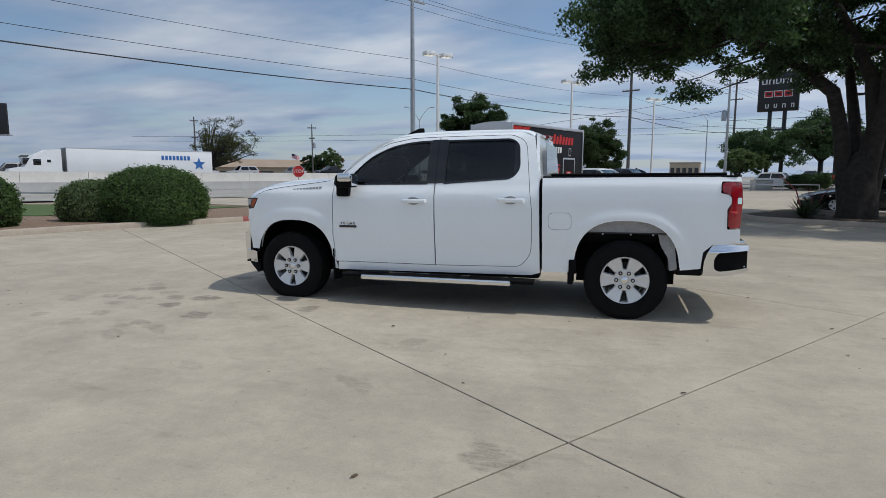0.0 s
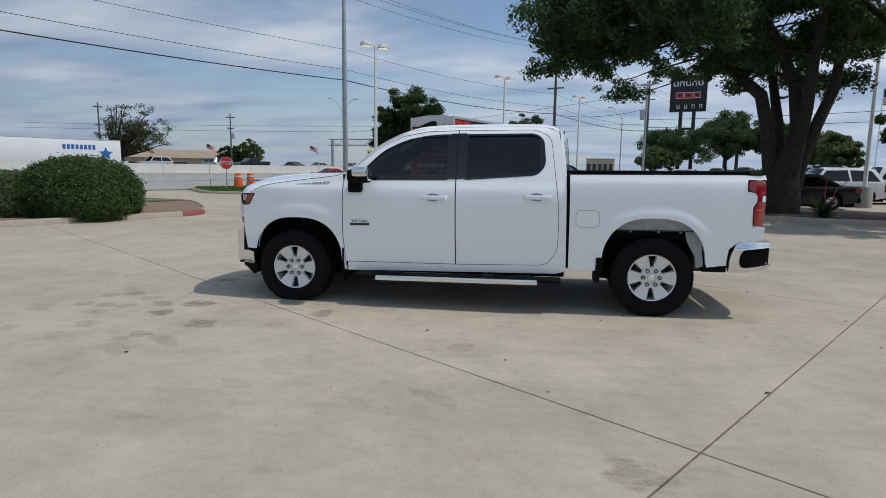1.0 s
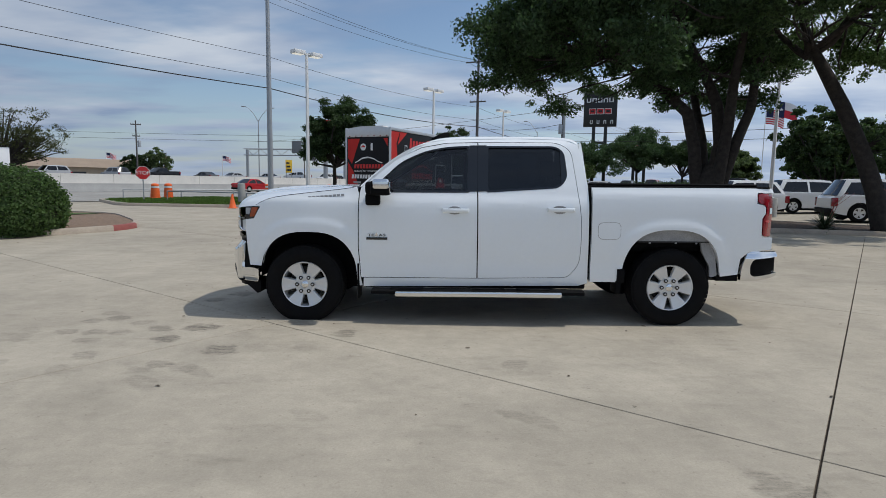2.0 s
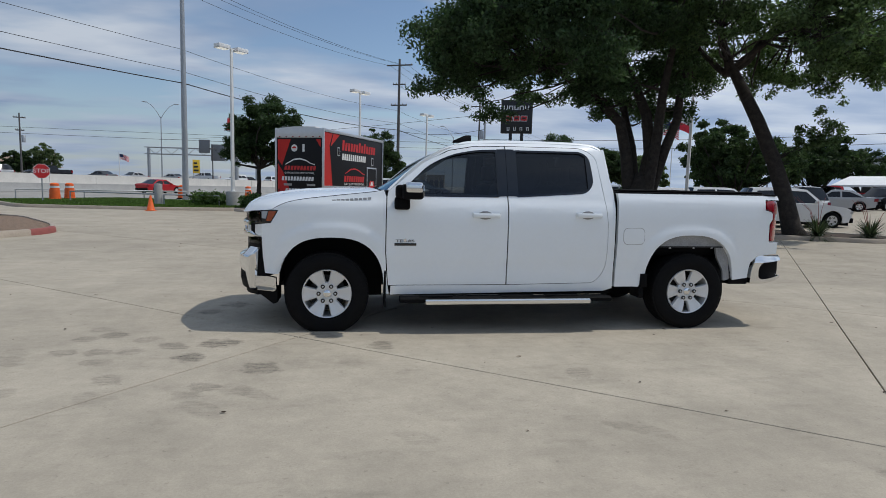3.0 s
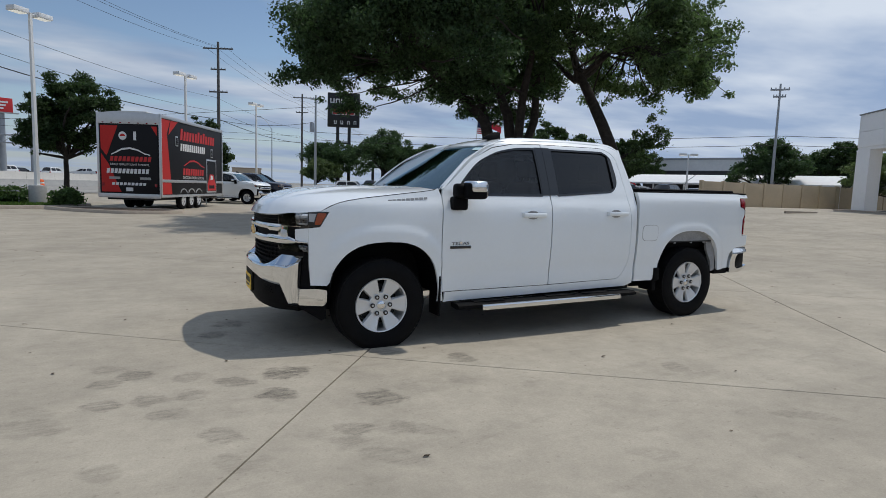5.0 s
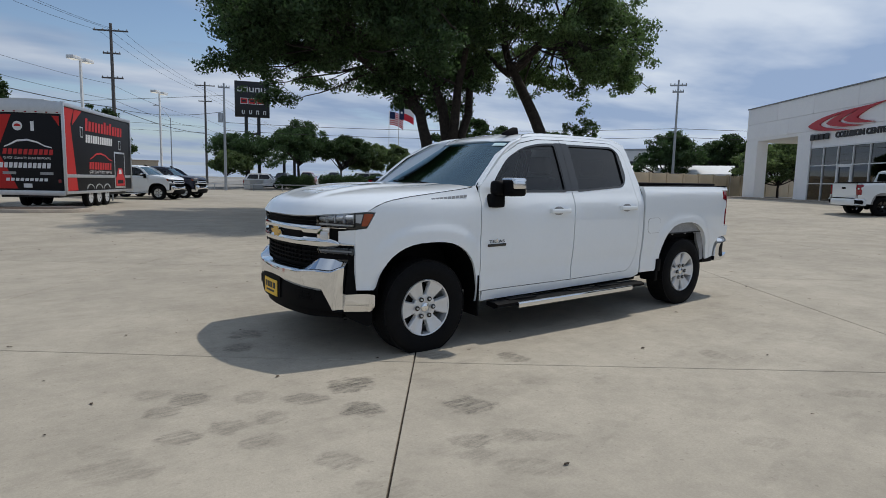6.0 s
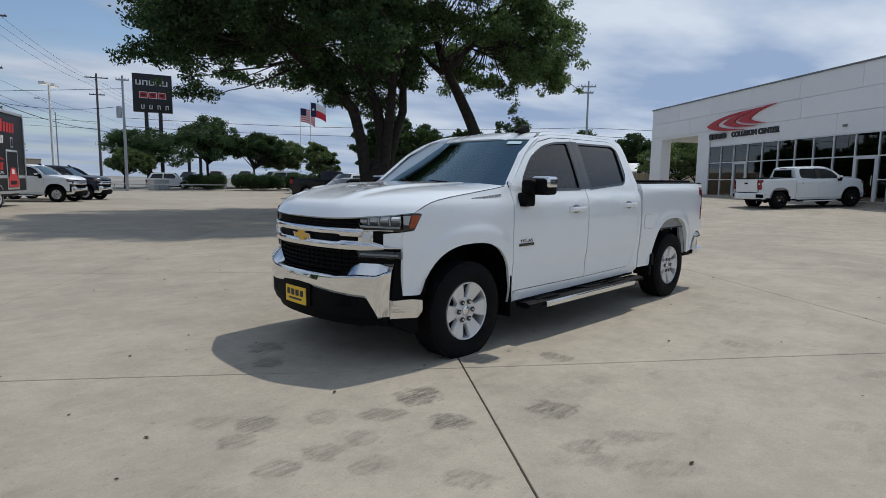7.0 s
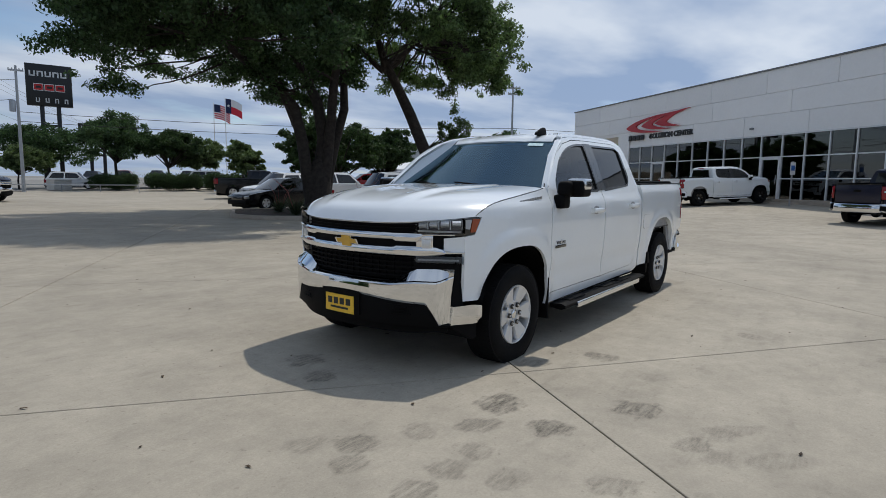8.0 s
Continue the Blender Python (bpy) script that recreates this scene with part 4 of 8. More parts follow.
    part("air_dam", nose_band(-0.80, 0.80, lambda y: 0.335 + 0.02 * smooth01((ay(y) - 0.5) / 0.3), 0.42, push=-0.005, thick=0.06, k=41), black_plastic, T)
    # dealer plate: yellow with dark word bars
    plate = part("front_plate", nose_band(-0.108, 0.200, 0.436, 0.574, push=0.064, thick=0.006, k=9), plate_yellow, T, "yellow dealer plate on the bumper")
    for i in range(4):
        y0 = -0.075 + i * 0.066
        part("plate_mark", nose_band(y0, y0 + 0.046, 0.498, 0.548, push=0.0665, thick=0.003, k=3, rows=2), letter_black, plate)
    part("plate_mark", nose_band(-0.050, 0.140, 0.464, 0.480, push=0.0665, thick=0.003, k=5, rows=2), letter_black, plate)
    part("plate_holder", nose_band(-0.16, 0.25, 0.44, 0.640, push=0.058, thick=0.03, k=9), black_plastic, T)
    # cabin
    part("dashboard", box(0.55, 0.95, -0.76, 0.76, 0.95, 1.36, 0.06, 3), interior_dark, T)
    part("headliner", box(1.40, 2.78, -0.58, 0.58, 1.86, 1.885, 0.01), liner_grey, T)
    for x in (1.45, 2.30):
        for y in (-0.40, 0.40):
            st = thing_part("seat", T)
            part("cushion", box(x - 0.30, x + 0.25, y - 0.26, y + 0.26, 0.78, 0.98, 0.06, 3), interior_dark, st)
            part("backrest", box(x + 0.15, x + 0.33, y - 0.25, y + 0.25, 0.95, 1.52, 0.07, 3, m=Matrix.Translation((x + 0.2, 0, 0.95)) @ Matrix.Rotation(radians(14), 4, "Y") @ Matrix.Translation((-x - 0.2, 0, -0.95))), interior_dark, st)
            part("headrest", box(x + 0.32, x + 0.44, y - 0.13, y + 0.13, 1.54, 1.72, 0.04, 3), interior_dark, st)
    sw = bmesh.new()
    tube([(0.0, 0.18 * math.cos(a), 0.18 * math.sin(a)) for a in lin(0, 2 * math.pi, 25)], 0.016, 8, sw, False)
    tube([(0, -0.17, 0), (0, 0.17, 0)], 0.02, 6, sw)
    bmesh.ops.transform(sw, matrix=pose(1.05, -0.40, 1.24, 0, 25, 0), verts=sw.verts[:])
    part("steering_wheel", sw, interior_dark, T)
    return T


truck = build_truck()
truck.matrix_basis = pose(0, 0, -0.035, 0, -0.4, 0)

# ---- ground and paving ----
U = Vector((math.cos(radians(53.45)), math.sin(radians(53.45)), 0))
V = Vector((-U.y, U.x, 0))
CROSS = Vector((3.419, -3.947, 0))
SLAB = 4.63
RD = Vector((0.4835, 0.8753, 0))
RN = Vector((-0.8753, 0.4835, 0))


def road_at(along, out, z=0.0):
    p = RD * along + RN * out
    return Vector((p.x, p.y, z))


def concrete(name, base, stains=()):
    """Weathered concrete: broad tint, mottling, fine grit, and a few dark scuffs of their own shape."""
    m = bpy.data.materials.new(name)
    m.use_nodes = True
    MATS[name] = m
    nt = m.node_tree
    n, l = nt.nodes.new, nt.links.new
    p = nt.nodes["Principled BSDF"]
    geo = n("ShaderNodeNewGeometry")
    def noise_node(scale, detail=5, rough=0.55, stretch=None):
        t = n("ShaderNodeTexNoise")
        t.inputs["Scale"].default_value, t.inputs["Detail"].default_value, t.inputs["Roughness"].default_value = scale, detail, rough
        if stretch:
            mp = n("ShaderNodeMapping")
            mp.inputs["Scale"].default_value, mp.inputs["Rotation"].default_value = stretch, (0, 0, radians(-36))
            l(geo.outputs["Position"], mp.inputs[0])
            l(mp.outputs[0], t.inputs["Vector"])
        else:
            l(geo.outputs["Position"], t.inputs["Vector"])
        return t.outputs["Fac"]
    def rng(src, a, b, c, d):
        r = n("ShaderNodeMapRange")
        for k, v in zip(("From Min", "From Max", "To Min", "To Max"), (a, b, c, d)):
            r.inputs[k].default_value = v
        l(src, r.inputs["Value"])
        return r.outputs[0]
    def mul(a, b, op="MULTIPLY"):
        k = n("ShaderNodeMath")
        k.operation = op
        l(a, k.inputs[0])
        l(b, k.inputs[1])
        return k.outputs[0]
    broad = rng(noise_node(0.22, 4), 0.3, 0.7, 0.86, 1.10)
    blotch = rng(noise_node(1.3, 8, 0.70), 0.33, 0.68, 0.80, 1.07)
    streak = rng(noise_node(0.9, 5, 0.6, (0.35, 2.2, 1)), 0.52, 0.74, 1.0, 0.89)
    grit = rng(noise_node(70, 3), 0.3, 0.7, 0.93, 1.06)
    mid = rng(noise_node(9, 6, 0.7), 0.32, 0.68, 0.93, 1.05)
    smudge = rng(noise_node(3.4, 5, 0.6, (0.6, 1.7, 1)), 0.58, 0.74, 1.0, 0.82)
    speck = rng(noise_node(26, 2, 0.5), 0.66, 0.74, 1.0, 0.80)
    oi = n("ShaderNodeObjectInfo")
    per = rng(oi.outputs["Random"], 0, 1, 0.965, 1.03)
    fac = mul(mul(mul(mul(broad, blotch), mul(streak, grit)), mul(mid, speck)), mul(per, smudge))
    if stains:
        edge = rng(noise_node(7, 3), 0.3, 0.7, -0.32, 0.32)
        smear = mul(rng(noise_node(11, 6, 0.75, (0.5, 2.6, 1)), 0.38, 0.60, 0.18, 1.0), rng(noise_node(60, 4, 0.7), 0.35, 0.6, 0.6, 1.0))
    for x, y, rx, ry, deep in stains:
        mp = n("ShaderNodeMapping")
        mp.vector_type = "TEXTURE"
        mp.inputs["Location"].default_value, mp.inputs["Scale"].default_value = (x, y, 0), (rx, ry, 1000)
        mp.inputs["Rotation"].default_value = (0, 0, radians(-40))
        l(geo.outputs["Position"], mp.inputs[0])
        ln = n("ShaderNodeVectorMath")
        ln.operation = "LENGTH"
        l(mp.outputs[0], ln.inputs[0])
        spot = rng(mul(ln.outputs["Value"], edge, "ADD"), 0.72, 1.02, deep, 0.0)
        one = n("ShaderNodeMath")
        one.operation = "SUBTRACT"
        one.inputs[0].default_value = 1.0
        l(mul(spot, smear), one.inputs[1])
        fac = mul(fac, one.outputs[0])
    vm = n("ShaderNodeVectorMath")
    vm.operation = "SCALE"
    vm.inputs[0].default_value = base
    l(fac, vm.inputs["Scale"])
    l(vm.outputs[0], p.inputs["Base Color"])
    p.inputs["Roughness"].default_value = 0.82
    p.inputs["Specular IOR Level"].default_value = 0.35
    bp = n("ShaderNodeBump")
    bp.inputs["Strength"].default_value, bp.inputs["Distance"].default_value = 0.35, 0.004
    l(mul(noise_node(160, 2), noise_node(14, 5), "ADD"), bp.inputs["Height"])
    l(bp.outputs[0], p.inputs["Normal"])
    return m


SCUFFS = [(-0.94, -1.38, 0.17, 0.18, 0.75), (-1.09, -1.82, 0.14, 0.12, 0.70), (-1.94, -1.08, 0.14, 0.12, 0.55), (-2.10, -0.89, 0.13, 0.12, 0.32), (-2.12, -1.23, 0.12, 0.10, 0.45), (-1.61, -1.25, 0.13, 0.12, 0.34), (-1.33, -1.47, 0.15, 0.12, 0.48), (-1.61, -1.64, 0.12, 0.11, 0.38), (-1.86, -1.64, 0.12, 0.11, 0.38), (-2.11, -1.64, 0.12, 0.10, 0.44), (-1.50, -2.35, 0.13, 0.10, 0.40), (-0.47, -2.12, 0.18, 0.16, 0.62), (-0.80, -2.54, 0.12, 0.11, 0.42), (0.45, -1.52, 0.15, 0.14, 0.52), (-0.06, -1.16, 0.17, 0.10, 0.45), (-1.33, -0.11, 0.14, 0.15, 0.60), (-1.15, 0.29, 0.17, 0.17, 0.55), (3.06, -4.24, 0.20, 0.14, 0.45)]
_rs = random.Random(12)
SCUFFS += [(_rs.uniform(-2.6, 2.4), _rs.uniform(-3.6, -1.2), _rs.uniform(0.10, 0.24), _rs.uniform(0.08, 0.13), _rs.uniform(0.15, 0.34)) for _ in range(16)]
concrete_main = concrete("concrete_main", (0.434, 0.386, 0.307), SCUFFS)
concrete_kerb = mat("concrete_kerb", (0.38, 0.325, 0.265), 0.85, vary=0.2, scale=3, bump=0.35)
concrete_grey = mat("concrete_grey", (0.36, 0.36, 0.35), 0.85, vary=0.15, scale=1.2, bump=0.3)
barrier_white = mat("barrier_white", (0.62, 0.60, 0.56), 0.85, vary=0.12, scale=0.7, bump=0.2)
joint_dark = mat("joint_dark", (0.085, 0.070, 0.055), 0.95, vary=0.3, scale=4, bump=0.3)
asphalt_far = mat("asphalt_far", (0.24, 0.23, 0.21), 0.9, vary=0.2, scale=0.15, bump=0.2)
mulch = mat("mulch", (0.21, 0.145, 0.10), 0.95, vary=0.6, scale=9, bump=1.0)
dark_mulch = mat("dark_mulch", (0.07, 0.048, 0.034), 0.95, vary=0.5, scale=9, bump=1.0)
red_paint = mat("red_paint", (0.27, 0.075, 0.065), 0.7, vary=0.25, scale=8)
grass_mat = mat("grass_mat", (0.062, 0.105, 0.024), 0.9, vary=0.35, scale=2.5, bump=0.8)


def ground_sheet():
    xs = [-2500, -900, -300] + lin(-140, -40, 11) + lin(-36, 60, 49) + lin(70, 160, 10) + [300, 900, 2500]
    ys = [-2500, -900, -300] + lin(-120, -30, 10) + lin(-26, 60, 44) + lin(70, 180, 12) + [320, 900, 2500]
    ob = finish("ground", grid(xs, ys, lambda x, y: (x, y, gz(x, y) - 0.035)), asphalt_far)
    tagged(ob, "pale worn paving and road reaching the horizon", "ground", kind="structure")


ground_sheet()


def pavement():
    """Square slabs of the lot, each a piece of its own with an open joint round it."""
    P = thing("pavement", "pale concrete lot in large square slabs with dark joints", "pavement", kind="structure")
    g = 0.006
    e = 0.003
    for i in range(-7, 13):
        for j in range(-9, 11):
            c = CROSS + U * ((i + 0.5) * SLAB) + V * ((j + 0.5) * SLAB)
            n_out = c.dot(RN)
            if n_out > 30 or c.x > 52 or c.y > 60 or c.y < -22 or c.x < -26:
                continue
            k = 5 if abs(c.x - 2) < 9 and abs(c.y) < 8 else 2
            ts = lin(g, SLAB - g, k + 1)
            def at(a, b, drop=0.0):
                p = CROSS + U * (i * SLAB + a) + V * (j * SLAB + b)
                return Vector((p.x, p.y, gz(p.x, p.y) - drop)) - c
            inner = [t if 0 < q < k else (t + e if q == 0 else t - e) for q, t in enumerate(ts)]
            bm = bmesh.new()
            loft([[at(a, b) for b in inner] for a in inner], closed=False, caps=False, bm=bm)
            rim_top = [at(inner[0], b) for b in inner] + [at(a, inner[-1]) for a in inner[1:]] + [at(inner[-1], b) for b in inner[-2::-1]] + [at(a, inner[0]) for a in inner[-2:0:-1]]
            rim_mid = [at(ts[0], b, e) for b in ts] + [at(a, ts[-1], e) for a in ts[1:]] + [at(ts[-1], b, e) for b in ts[-2::-1]] + [at(a, ts[0], e) for a in ts[-2:0:-1]]
            rim_low = [p - Vector((0, 0, 0.045)) for p in rim_mid]
            loft([rim_top, rim_mid, rim_low], closed=True, caps=False, bm=bm)
            s = finish("slab", bm, concrete_main, P, smooth=False)
            s.location = (c.x, c.y, 0)
    bed = grid(lin(-30, 56, 44), lin(-26, 62, 45), lambda x, y: (x, y, gz(x, y) - 0.022))
    finish("joint_filler", bed, joint_dark, P)


pavement()


def offset_loop(pts, d):
    """A closed outline moved inwards by d."""
    out, k = [], len(pts)
    area = sum(pts[i][0] * pts[(i + 1) % k][1] - pts[(i + 1) % k][0] * pts[i][1] for i in range(k))
    sg = 1 if area > 0 else -1
    for i in range(k):
        a, b, c = Vector(pts[i - 1]), Vector(pts[i]), Vector(pts[(i + 1) % k])
        t = ((b - a).normalized() + (c - b).normalized()).normalized()
        nn = Vector((-t.y, t.x)) * sg
        out.append((b.x + nn.x * d, b.y + nn.y * d))
    return out


def island(name, label, pts, fill, fill_label, h=0.15, radius=1.2, red=None):
    """A planted bed with a raised concrete kerb round it."""
    T = thing(name, label, "kerb", kind="structure")
    loop = rounded(pts, radius, 8)
    rings = []
    for d, z in ((0.0, -0.02), (0.012, h - 0.03), (0.04, h), (0.15, h), (0.165, h - 0.06)):
        rings.append([(x, y, gz(x, y) + z) for x, y in offset_loop(loop, d)])
    kb = loft([list(r) for r in rings], True, False)
    k = finish("kerb", kb, [concrete_kerb, red_paint], T)
    if red:
        for f in k.data.polygons:
            if (Vector(f.center[:2]) - Vector(red[:2])).length < red[2]:
                f.material_index = 1
    inner = offset_loop(loop, 0.14)
    bm = bmesh.new()
    vs = [bm.verts.new((x, y, gz(x, y) + h - 0.035)) for x, y in inner]
    bm.faces.new(vs)
    bmesh.ops.triangulate(bm, faces=bm.faces[:])
    finish(fill_label, bm, fill, T)
    return T


island("hedge_island", "concrete kerb with a red-painted tip round a mulch bed", [(-10.9, 0.5), (-9.3, 5.0), (-8.0, 7.2), (-7.2, 9.0), (-7.9, 10.6), (-10.6, 14.2), (-18.5, 16.5), (-26, 8), (-22, -6)], mulch, "mulch_bed", red=(-7.3, 9.0, 0.6))
island("tree_island", "long concrete kerb round a dark mulch bed under the oaks", [(7.8, 15.3), (7.9, 13.7), (9.3, 12.5), (11.2, 11.5), (13.9, 10.8), (15.6, 10.2), (17.0, 9.4), (18.9, 10.4), (17.8, 12.4), (12.0, 18.0), (10.0, 18.6)], dark_mulch, "mulch_bed", radius=0.7)
island("grass_island", "concrete kerb round a mown grass strip by the road", [(-15.3, 22.3), (-9.0, 21.9), (-5.2, 23.0), (-4.0, 25.6), (-9.0, 32.5), (-15.5, 35.0), (-19.5, 27.5)], grass_mat, "grass_strip", h=0.15, radius=1.0)
island("trailer_island", "low concrete kerb beside the trailer", [(-5.8, 22.7), (-4.3, 20.7), (-2.8, 19.5), (-1.3, 19.5), (-0.5, 20.5), (-1.0, 21.4), (-4.0, 23.0)], dark_mulch, "mulch_bed", h=0.13, radius=0.3)


# ---- foliage ----
def leaf_cloud(blobs, count, size, rnd, flat=0.0, hollow=0.45, stray=0.32):
    """Vertices and faces of many small leaves spread through ellipsoid clumps (x, y, z, rx, ry, rz)."""
    b = np.array(blobs, float)
    vol = b[:, 3] * b[:, 4] + b[:, 4] * b[:, 5] + b[:, 3] * b[:, 5]
    pick = rnd.choice(len(b), count, p=vol / vol.sum())
    d = rnd.normal(size=(count, 3))
    d /= np.linalg.norm(d, axis=1)[:, None]
    r = hollow + (1 - hollow) * rnd.random(count) ** 0.6
    r *= 1 + stray * rnd.normal(size=count) * (rnd.random(count) < 0.4)
    c = b[pick, :3] + d * b[pick, 3:] * r[:, None]
    n = rnd.normal(size=(count, 3)) + d * 0.8
    n[:, 2] += flat
    n /= np.linalg.norm(n, axis=1)[:, None]
    t = np.cross(n, rnd.normal(size=(count, 3)))
    t /= np.linalg.norm(t, axis=1)[:, None]
    w = np.cross(n, t)
    s = size * (0.6 + 0.8 * rnd.random(count))[:, None]
    q = np.stack([c - t * s, c - w * s * 0.5 + n * s * 0.12, c + t * s, c + w * s * 0.5 + n * s * 0.12], 1)
    return q.reshape(-1, 3)


def leaf_object(name, verts, material, parent, label=""):
    k = len(verts) // 4
    me = bpy.data.meshes.new(name)
    me.vertices.add(4 * k)
    me.vertices.foreach_set("co", verts.astype(np.float32).ravel())
    me.loops.add(4 * k)
    me.loops.foreach_set("vertex_index", np.arange(4 * k, dtype=np.int32))
    me.polygons.add(k)
    me.polygons.foreach_set("loop_start", np.arange(0, 4 * k, 4, dtype=np.int32))
    me.update(calc_edges=True)
    me.materials.append(material)
    ob = new(name, me)
    ob.parent = parent
    if label:
        tagged(ob, label)
    return ob


def clumps(rnd, centre, radii, k, size, low=-1.0, shell=0.55):
    """Clump centres through a flattened dome."""
    out = []
    while len(out) < k:
        d = rnd.normal(size=3)
        d /= np.linalg.norm(d)
        if d[2] < low:
            continue
        r = shell + (1 - shell) * rnd.random() ** 0.5
        s = size * (0.6 + 0.8 * rnd.random())
        out.append((centre[0] + d[0] * radii[0] * r, centre[1] + d[1] * radii[1] * r, centre[2] + d[2] * radii[2] * r, s * 1.25, s * 1.25, s * 0.8))
    return out


def limb(rnd, a, b, r0, r1, k=6, sag=0.3, bm=None, n=8):
    pts, rad = [], []
    a, b = Vector(a), Vector(b)
    off = Vector(rnd.normal(size=3)) * sag
    for i in range(k + 1):
        t = i / k
        p = a.lerp(b, t) + off * math.sin(math.pi * t) + Vector(rnd.normal(size=3)) * 0.05 * (b - a).length * 0.15 * (0 < i < k)
        pts.append(p)
        rad.append(r0 + (r1 - r0) * t)
    return tube(pts, rad, n, bm)


def small_tree(name, label, x, y, height, width, seed, material=far_leaf, trunk_h=0.3, leaves=9000, leaf=0.16, z=None, group="street trees", gap=0.5, twigs=9):
    rnd = np.random.default_rng(seed)
    T = thing(name, label, "tree", on_ground(x, y), group)
    th = height * trunk_h
    bm = bmesh.new()
    limb(rnd, (0, 0, -0.1), (0.05 * height * rnd.normal() * 0.3, 0, th * 1.25), 0.022 * height, 0.015 * height, 5, 0.05, bm, 9)
    cr = (0, 0, th + (height - th) * 0.52)
    rad = (width / 2, width / 2, (height - th) * 0.46)
    cl = []
    for k in range(4):
        off = rnd.normal(size=3) * (width * 0.17, width * 0.17, (height - th) * 0.12)
        sc = 0.62 + 0.25 * rnd.random()
        cl += clumps(rnd, [a + b for a, b in zip(cr, off)], [a * sc for a in rad], 45, width * 0.058, low=-0.8, shell=gap)
    for c in cl[::twigs]:
        limb(rnd, (0, 0, th * 1.1), c[:3], 0.012 * height, 0.004 * height, 4, 0.15, bm, 6)
    finish("trunk", bm, bark, T)
    leaf_object("crown", leaf_cloud(cl, int(leaves * 1.9), leaf * 0.68, rnd, 0.3, 0.2), material, T)
    return T


def big_oak():
    rnd = np.random.default_rng(5)
    bx, by = 10.95, 14.2
    T = thing("oak_tree", "large live oak with several dark trunks and a broad dense crown", "tree", on_ground(bx, by))
    bm = bmesh.new()
    # stems as (across, deep, z); across runs with the kerb, deep away from the lot
    A, D = Vector((0.92, -0.39, 0)), Vector((0.39, 0.92, 0))
    def at(a, d, z):
        return A * a + D * d + Vector((0, 0, z))
    stems = [
        ([(-0.16, 0, -0.1), (-0.24, 0, 0.5), (-0.40, 0.05, 1.6), (-0.56, 0.1, 2.9), (-0.85, 0.1, 4.1), (-1.9, 0, 5.1), (-3.6, -0.4, 6.2)], (0.36, 0.26, 0.23, 0.22, 0.21, 0.17, 0.09)),
        ([(0.02, 0.1, -0.1), (0.05, 0.1, 0.6), (0.16, 0.15, 1.8), (0.32, 0.2, 3.0), (0.12, 0.3, 4.4), (-0.45, 0.6, 5.8), (-1.3, 1.4, 7.6)], (0.40, 0.31, 0.27, 0.24, 0.20, 0.16, 0.08)),
        ([(0.10, 0, -0.1), (0.18, -0.05, 0.8), (0.36, -0.1, 2.2), (0.52, -0.1, 3.6), (0.60, -0.3, 5.2), (0.9, -1.0, 7.4)], (0.36, 0.27, 0.22, 0.19, 0.16, 0.08)),
        ([(0.20, 0.1, -0.1), (0.30, 0.1, 0.6), (0.48, 0.1, 1.7), (0.82, 0.2, 3.0), (1.22, 0.3, 4.2), (1.35, 0.7, 5.6), (2.0, 1.8, 7.6)], (0.34, 0.25, 0.21, 0.19, 0.17, 0.14, 0.07)),
        ([(0.0, 0.4, -0.1), (-0.1, 0.6, 1.2), (-0.3, 1.2, 3.2), (-0.7, 2.6, 5.2), (-1.4, 4.4, 7.0)], (0.30, 0.22, 0.18, 0.14, 0.07)),
    ]
    tips = []
    for pts, rad in stems:
        ps = [at(*p) for p in pts]
        tube(ps, list(rad), 12, bm)
        tips += [ps[-3].lerp(ps[-2], 0.5), ps[-2], ps[-1]]
    tube([at(0.05, 0.1, -0.1), at(0.05, 0.1, 0.2), at(0.06, 0.1, 0.9), at(0.08, 0.1, 1.7), at(0.1, 0.1, 2.2)], [0.74, 0.57, 0.52, 0.46, 0.22], 16, bm)
    cx, cy = 9.70 - bx, 14.65 - by
    R, zc, hz = 6.75, 6.0, 4.2
    def bulge(a):
        # a long limb carries the crown further out over the drive behind
        return 1.4 * math.exp(-((a - math.radians(117)) / 0.38) ** 2)
    cl = []
    def spray(x, y, z, reach, k, s):
        # the open side belongs to the leaning tree
        if (x + bx - 14.9) ** 2 + (y + by - 11.9) ** 2 < 3.3 ** 2 or (z < 7.4 and x + bx - y - by > -0.9):
            return
        for _ in range(k):
            d = rnd.normal(size=3) * (reach, reach, reach * 0.62)
            q = s * (0.55 + 0.75 * rnd.random())
            cl.append((x + d[0], y + d[1], max(z + d[2], 4.35), q * 1.25, q * 1.25, q * 0.8))
    # rim
    for k in range(46):
        a = 2 * math.pi * (k + 0.8 * rnd.random()) / 46
        r = R + bulge(a) - 0.3 - 0.9 * rnd.random()
        spray(cx + r * math.cos(a), cy + r * math.sin(a), 5.3 + 1.0 * rnd.random() + 0.6 * math.sin(5 * a + 1), 0.40, 7, 0.33)
    # underside
    for k in range(54):
        a, r = 2 * math.pi * rnd.random(), (R - 1.2) * math.sqrt(rnd.random())
        spray(cx + r * math.cos(a), cy + r * math.sin(a), 6.05 + 0.8 * rnd.random() + 0.55 * math.sin(2.3 * a + r), 0.40, 5, 0.36)
    # dome
    for k in range(165):
        a, e = 2 * math.pi * rnd.random(), math.asin(rnd.random() ** 0.8)
        q = 0.86 + 0.1 * rnd.random()
        ra = (R + bulge(a)) * q * math.cos(e)
        spray(cx + ra * math.cos(a), cy + ra * math.sin(a), zc + hz * q * math.sin(e), 0.55, 4, 0.58)
